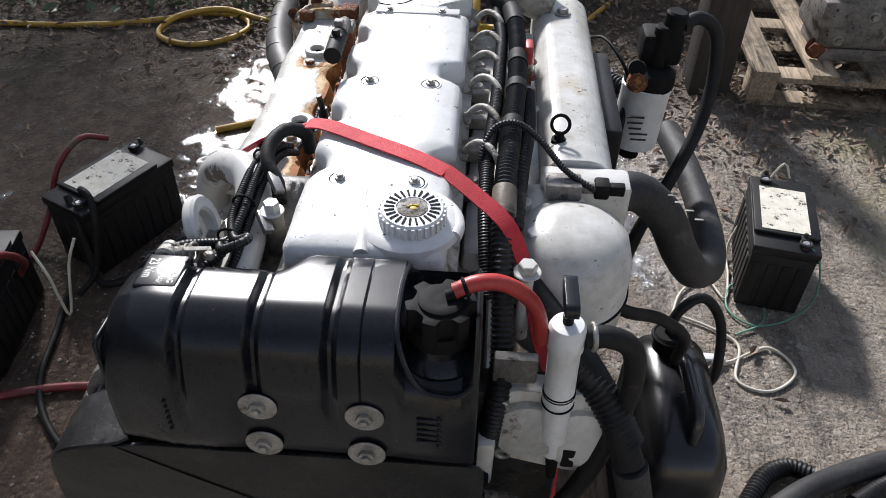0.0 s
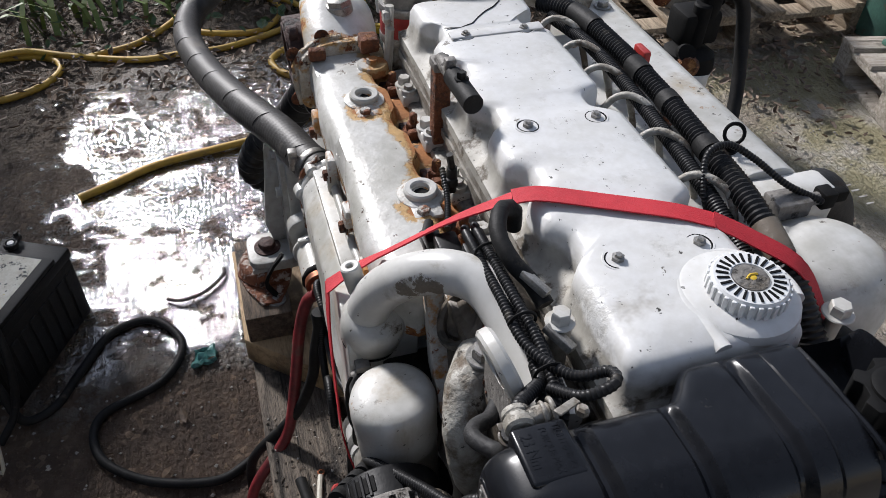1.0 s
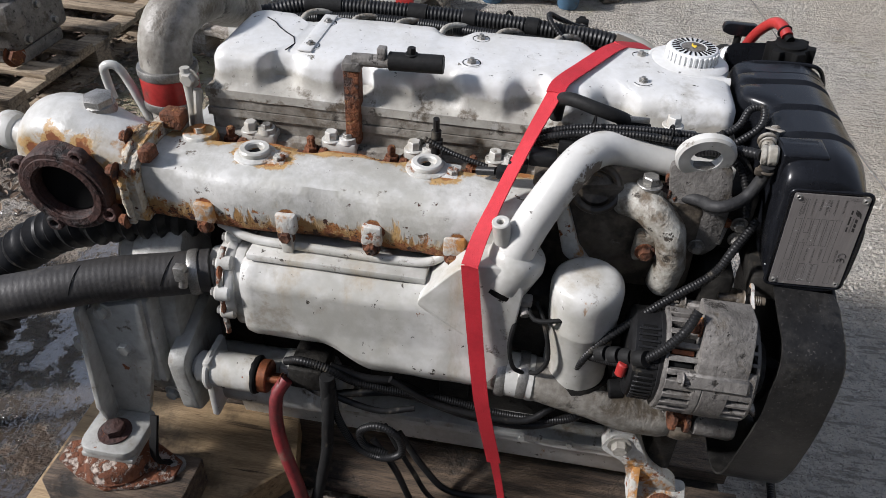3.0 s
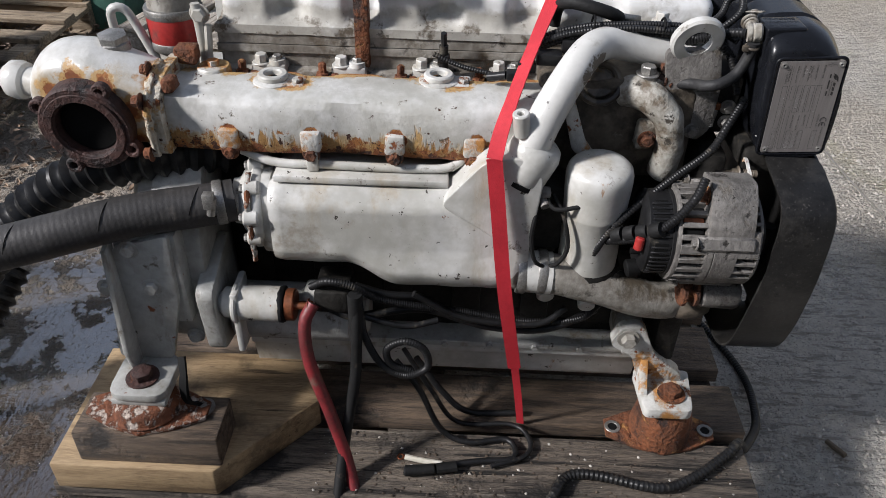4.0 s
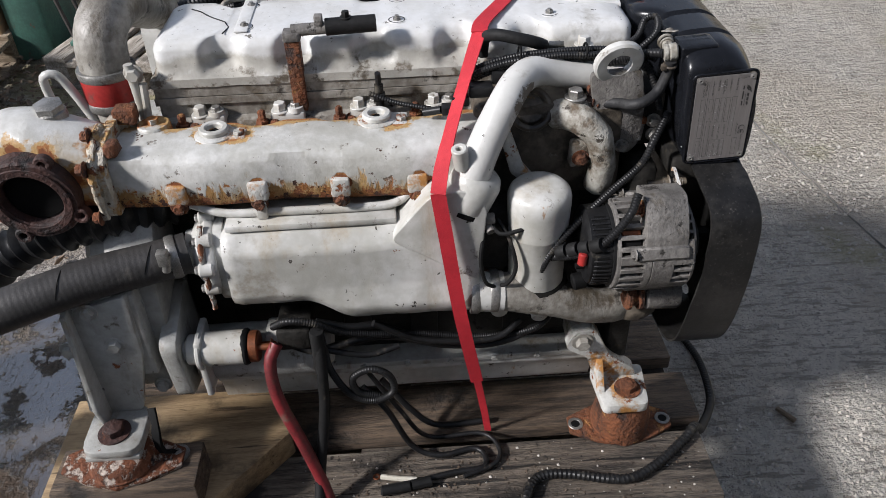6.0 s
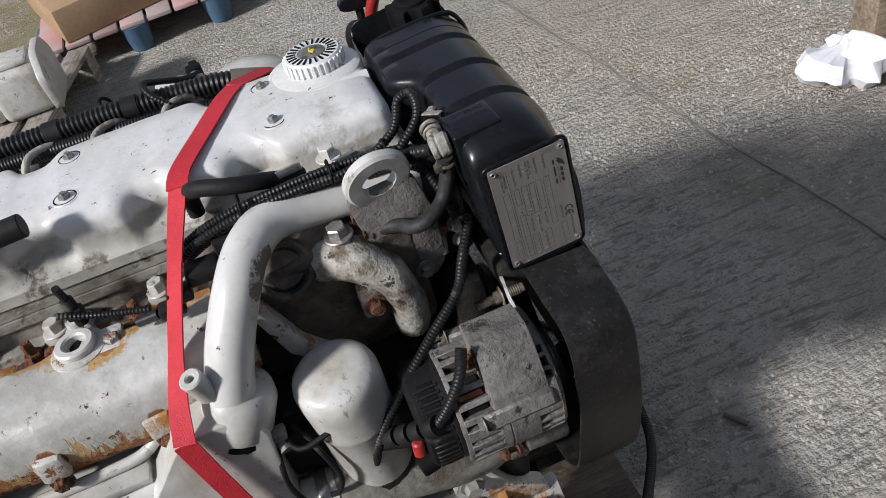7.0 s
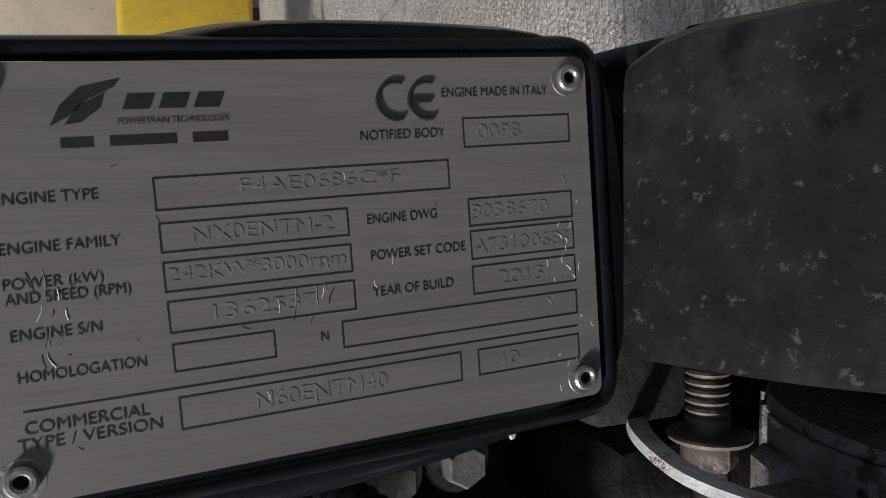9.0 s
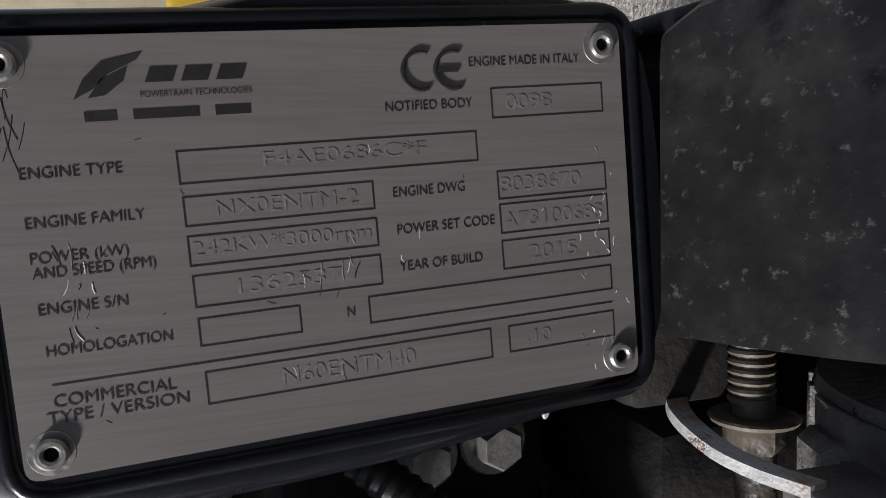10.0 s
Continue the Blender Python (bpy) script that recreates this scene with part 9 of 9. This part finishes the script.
def blades(n, seed, where, size=1.0):
    rnd = random.Random(seed)
    verts, faces = [], []
    for _ in range(n):
        x, y = where(rnd)
        a = rnd.uniform(0, 6.28)
        d = Vector((math.cos(a), math.sin(a), 0))
        s = Vector((-d.y, d.x, 0))
        L, w = size * rnd.uniform(0.18, 0.42), size * rnd.uniform(0.006, 0.013)
        base = len(verts)
        for t, k in ((0.0, 1.0), (0.4, 1.0), (0.75, 0.8), (1.0, 0.1)):
            p = Vector((x, y, 0)) + d * L * 0.75 * t ** 1.8 + Vector((0, 0, L * (t - 0.45 * t * t * t)))
            verts += [p - s * w * k, p + s * w * k]
        for j in range(3):
            faces.append([base + 2 * j, base + 2 * j + 1, base + 2 * j + 3, base + 2 * j + 2])
    me = bpy.data.meshes.new("blades")
    me.from_pydata([tuple(v) for v in verts], [], faces)
    return me


stuff("grass_tufts", blades(420, 31, lambda r: (r.gauss(0.0, 0.16), r.gauss(4.35, 0.12)) if r.random() < 0.5 else (r.uniform(-3.0, -0.4), r.uniform(3.7, 4.9))), m_grass, "long pale grass blades among the weeds", "grass")
stuff("grass_tufts", blades(16, 32, lambda r: (r.gauss(1.33, 0.02), r.gauss(1.56, 0.02)), 0.35), m_grass, "small tuft of grass in the concrete", "grass")


def grit_place(rnd):
    return rnd.uniform(-1.6, 1.8), rnd.uniform(-0.9, 3.2)


def pebbles(n, seed):
    rnd = random.Random(seed)
    verts, faces = [], []
    for _ in range(n):
        x, y = grit_place(rnd)
        if -0.36 < x < 0.46 and 0.68 < y < 1.92 or x < 0.7 and 1.95 < y:
            continue
        s = rnd.uniform(0.002, 0.0065)
        base = len(verts)
        for p in ((1, 0, 0), (-1, 0, 0), (0, 1, 0), (0, -1, 0), (0, 0, 0.8), (0, 0, -0.6)):
            verts.append((x + p[0] * s * rnd.uniform(0.6, 1.2), y + p[1] * s * rnd.uniform(0.6, 1.2), 0.003 + p[2] * s))
        for f in ((0, 2, 4), (2, 1, 4), (1, 3, 4), (3, 0, 4), (2, 0, 5), (1, 2, 5), (3, 1, 5), (0, 3, 5)):
            faces.append([base + i for i in f])
    me = bpy.data.meshes.new("grit")
    me.from_pydata(verts, [], faces)
    return me


m_stone = surf("grit stones", (0.50, 0.465, 0.41), (0.27, 0.25, 0.22), 40, (0.7, 0.9))
stuff("grit", pebbles(5200, 41), m_stone, "loose grit scattered over the concrete", "grit")



def front_place(rnd):
    return rnd.uniform(-0.9, 1.6), rnd.uniform(-1.1, 0.68)


def deck_place(rnd):
    return rnd.uniform(-0.35, -0.215), rnd.uniform(0.72, 1.46)


def crumbs(n, seed, place, z0, size):
    """Small stones and crumbs: squashed six-cornered lumps."""
    rnd = random.Random(seed)
    verts, faces = [], []
    for _ in range(n):
        x, y = place(rnd)
        s = size * rnd.uniform(0.4, 1.0) ** 2
        a = rnd.uniform(0, 6.28)
        base = len(verts)
        for k in range(5):
            b = a + 1.257 * k
            q = s * rnd.uniform(0.7, 1.2)
            verts.append((x + q * math.cos(b), y + q * math.sin(b), z0))
        verts.append((x + s * rnd.uniform(-0.3, 0.3), y + s * rnd.uniform(-0.3, 0.3), z0 + s * rnd.uniform(0.5, 0.9)))
        faces += [(base + k, base + (k + 1) % 5, base + 5) for k in range(5)]
    me = bpy.data.meshes.new("crumbs")
    me.from_pydata(verts, [], faces)
    return me


stuff("grit", crumbs(7000, 43, front_place, 0.0, 0.0085), m_stone, "gritty stones worn out of the concrete in front of the pallet", "grit")
stuff("grit", crumbs(110, 44, deck_place, DECK + 0.0005, 0.0036), m_stone, "crumbs of grit on the pallet boards", "grit")
stuff("wood_crumbs", crumbs(500, 45, deck_place, DECK + 0.0005, 0.0040), m_woody, "dark bark crumbs on the pallet boards", "dirt")


def hedge_place(x0, x1, y0, y1, h):
    def f(rnd):
        while True:
            x, y = rnd.uniform(x0, x1), rnd.uniform(y0, y1)
            top = h * (0.75 + 0.35 * noise.noise(Vector((x * 0.6, y * 0.6, 3))))
            z = rnd.uniform(0.1, max(0.3, top))
            if noise.noise(Vector((x * 1.3, y * 1.3, z * 1.3))) > -0.25:
                return x, y, z, 1.4
    return f


# hedges added out of view: the left shades the ground, the middle darkens reflections
for seed, x0, x1, y0, y1, h, n in ((51, -7.0, -2.1, 5.0, 6.6, 4.8, 3300), (52, -1.2, 3.4, 5.8, 7.2, 3.1, 6500), (53, 4.6, 9.5, 5.0, 7.0, 2.6, 3500)):
    stuff("hedge", leaves(n, hedge_place(x0, x1, y0, y1, h), 0.20, seed, aspect=0.7), m_leaf, "unseen leafy hedge added behind the yard", "hedge")

# walls added to close the yard: unseen behind the camera, pale backdrop beyond
solid("wall_west", box(-4.2, -4.0, -7.0, 3.4, 0.0, 3.6, 0.01), m_sheet, "unseen grey sheet wall added behind the camera", "wall", kind="structure")
solid("wall_east", box(9.5, 9.8, -7.0, 4.8, 0.0, 3.0, 0.01), m_beige, "pale rendered wall across the yard", "wall", kind="structure")
solid("wall_south", box(-5.4, 9.8, -7.4, -7.1, 0.0, 2.4, 0.01), m_beige, "unseen pale wall added to close the yard", "wall", kind="structure")
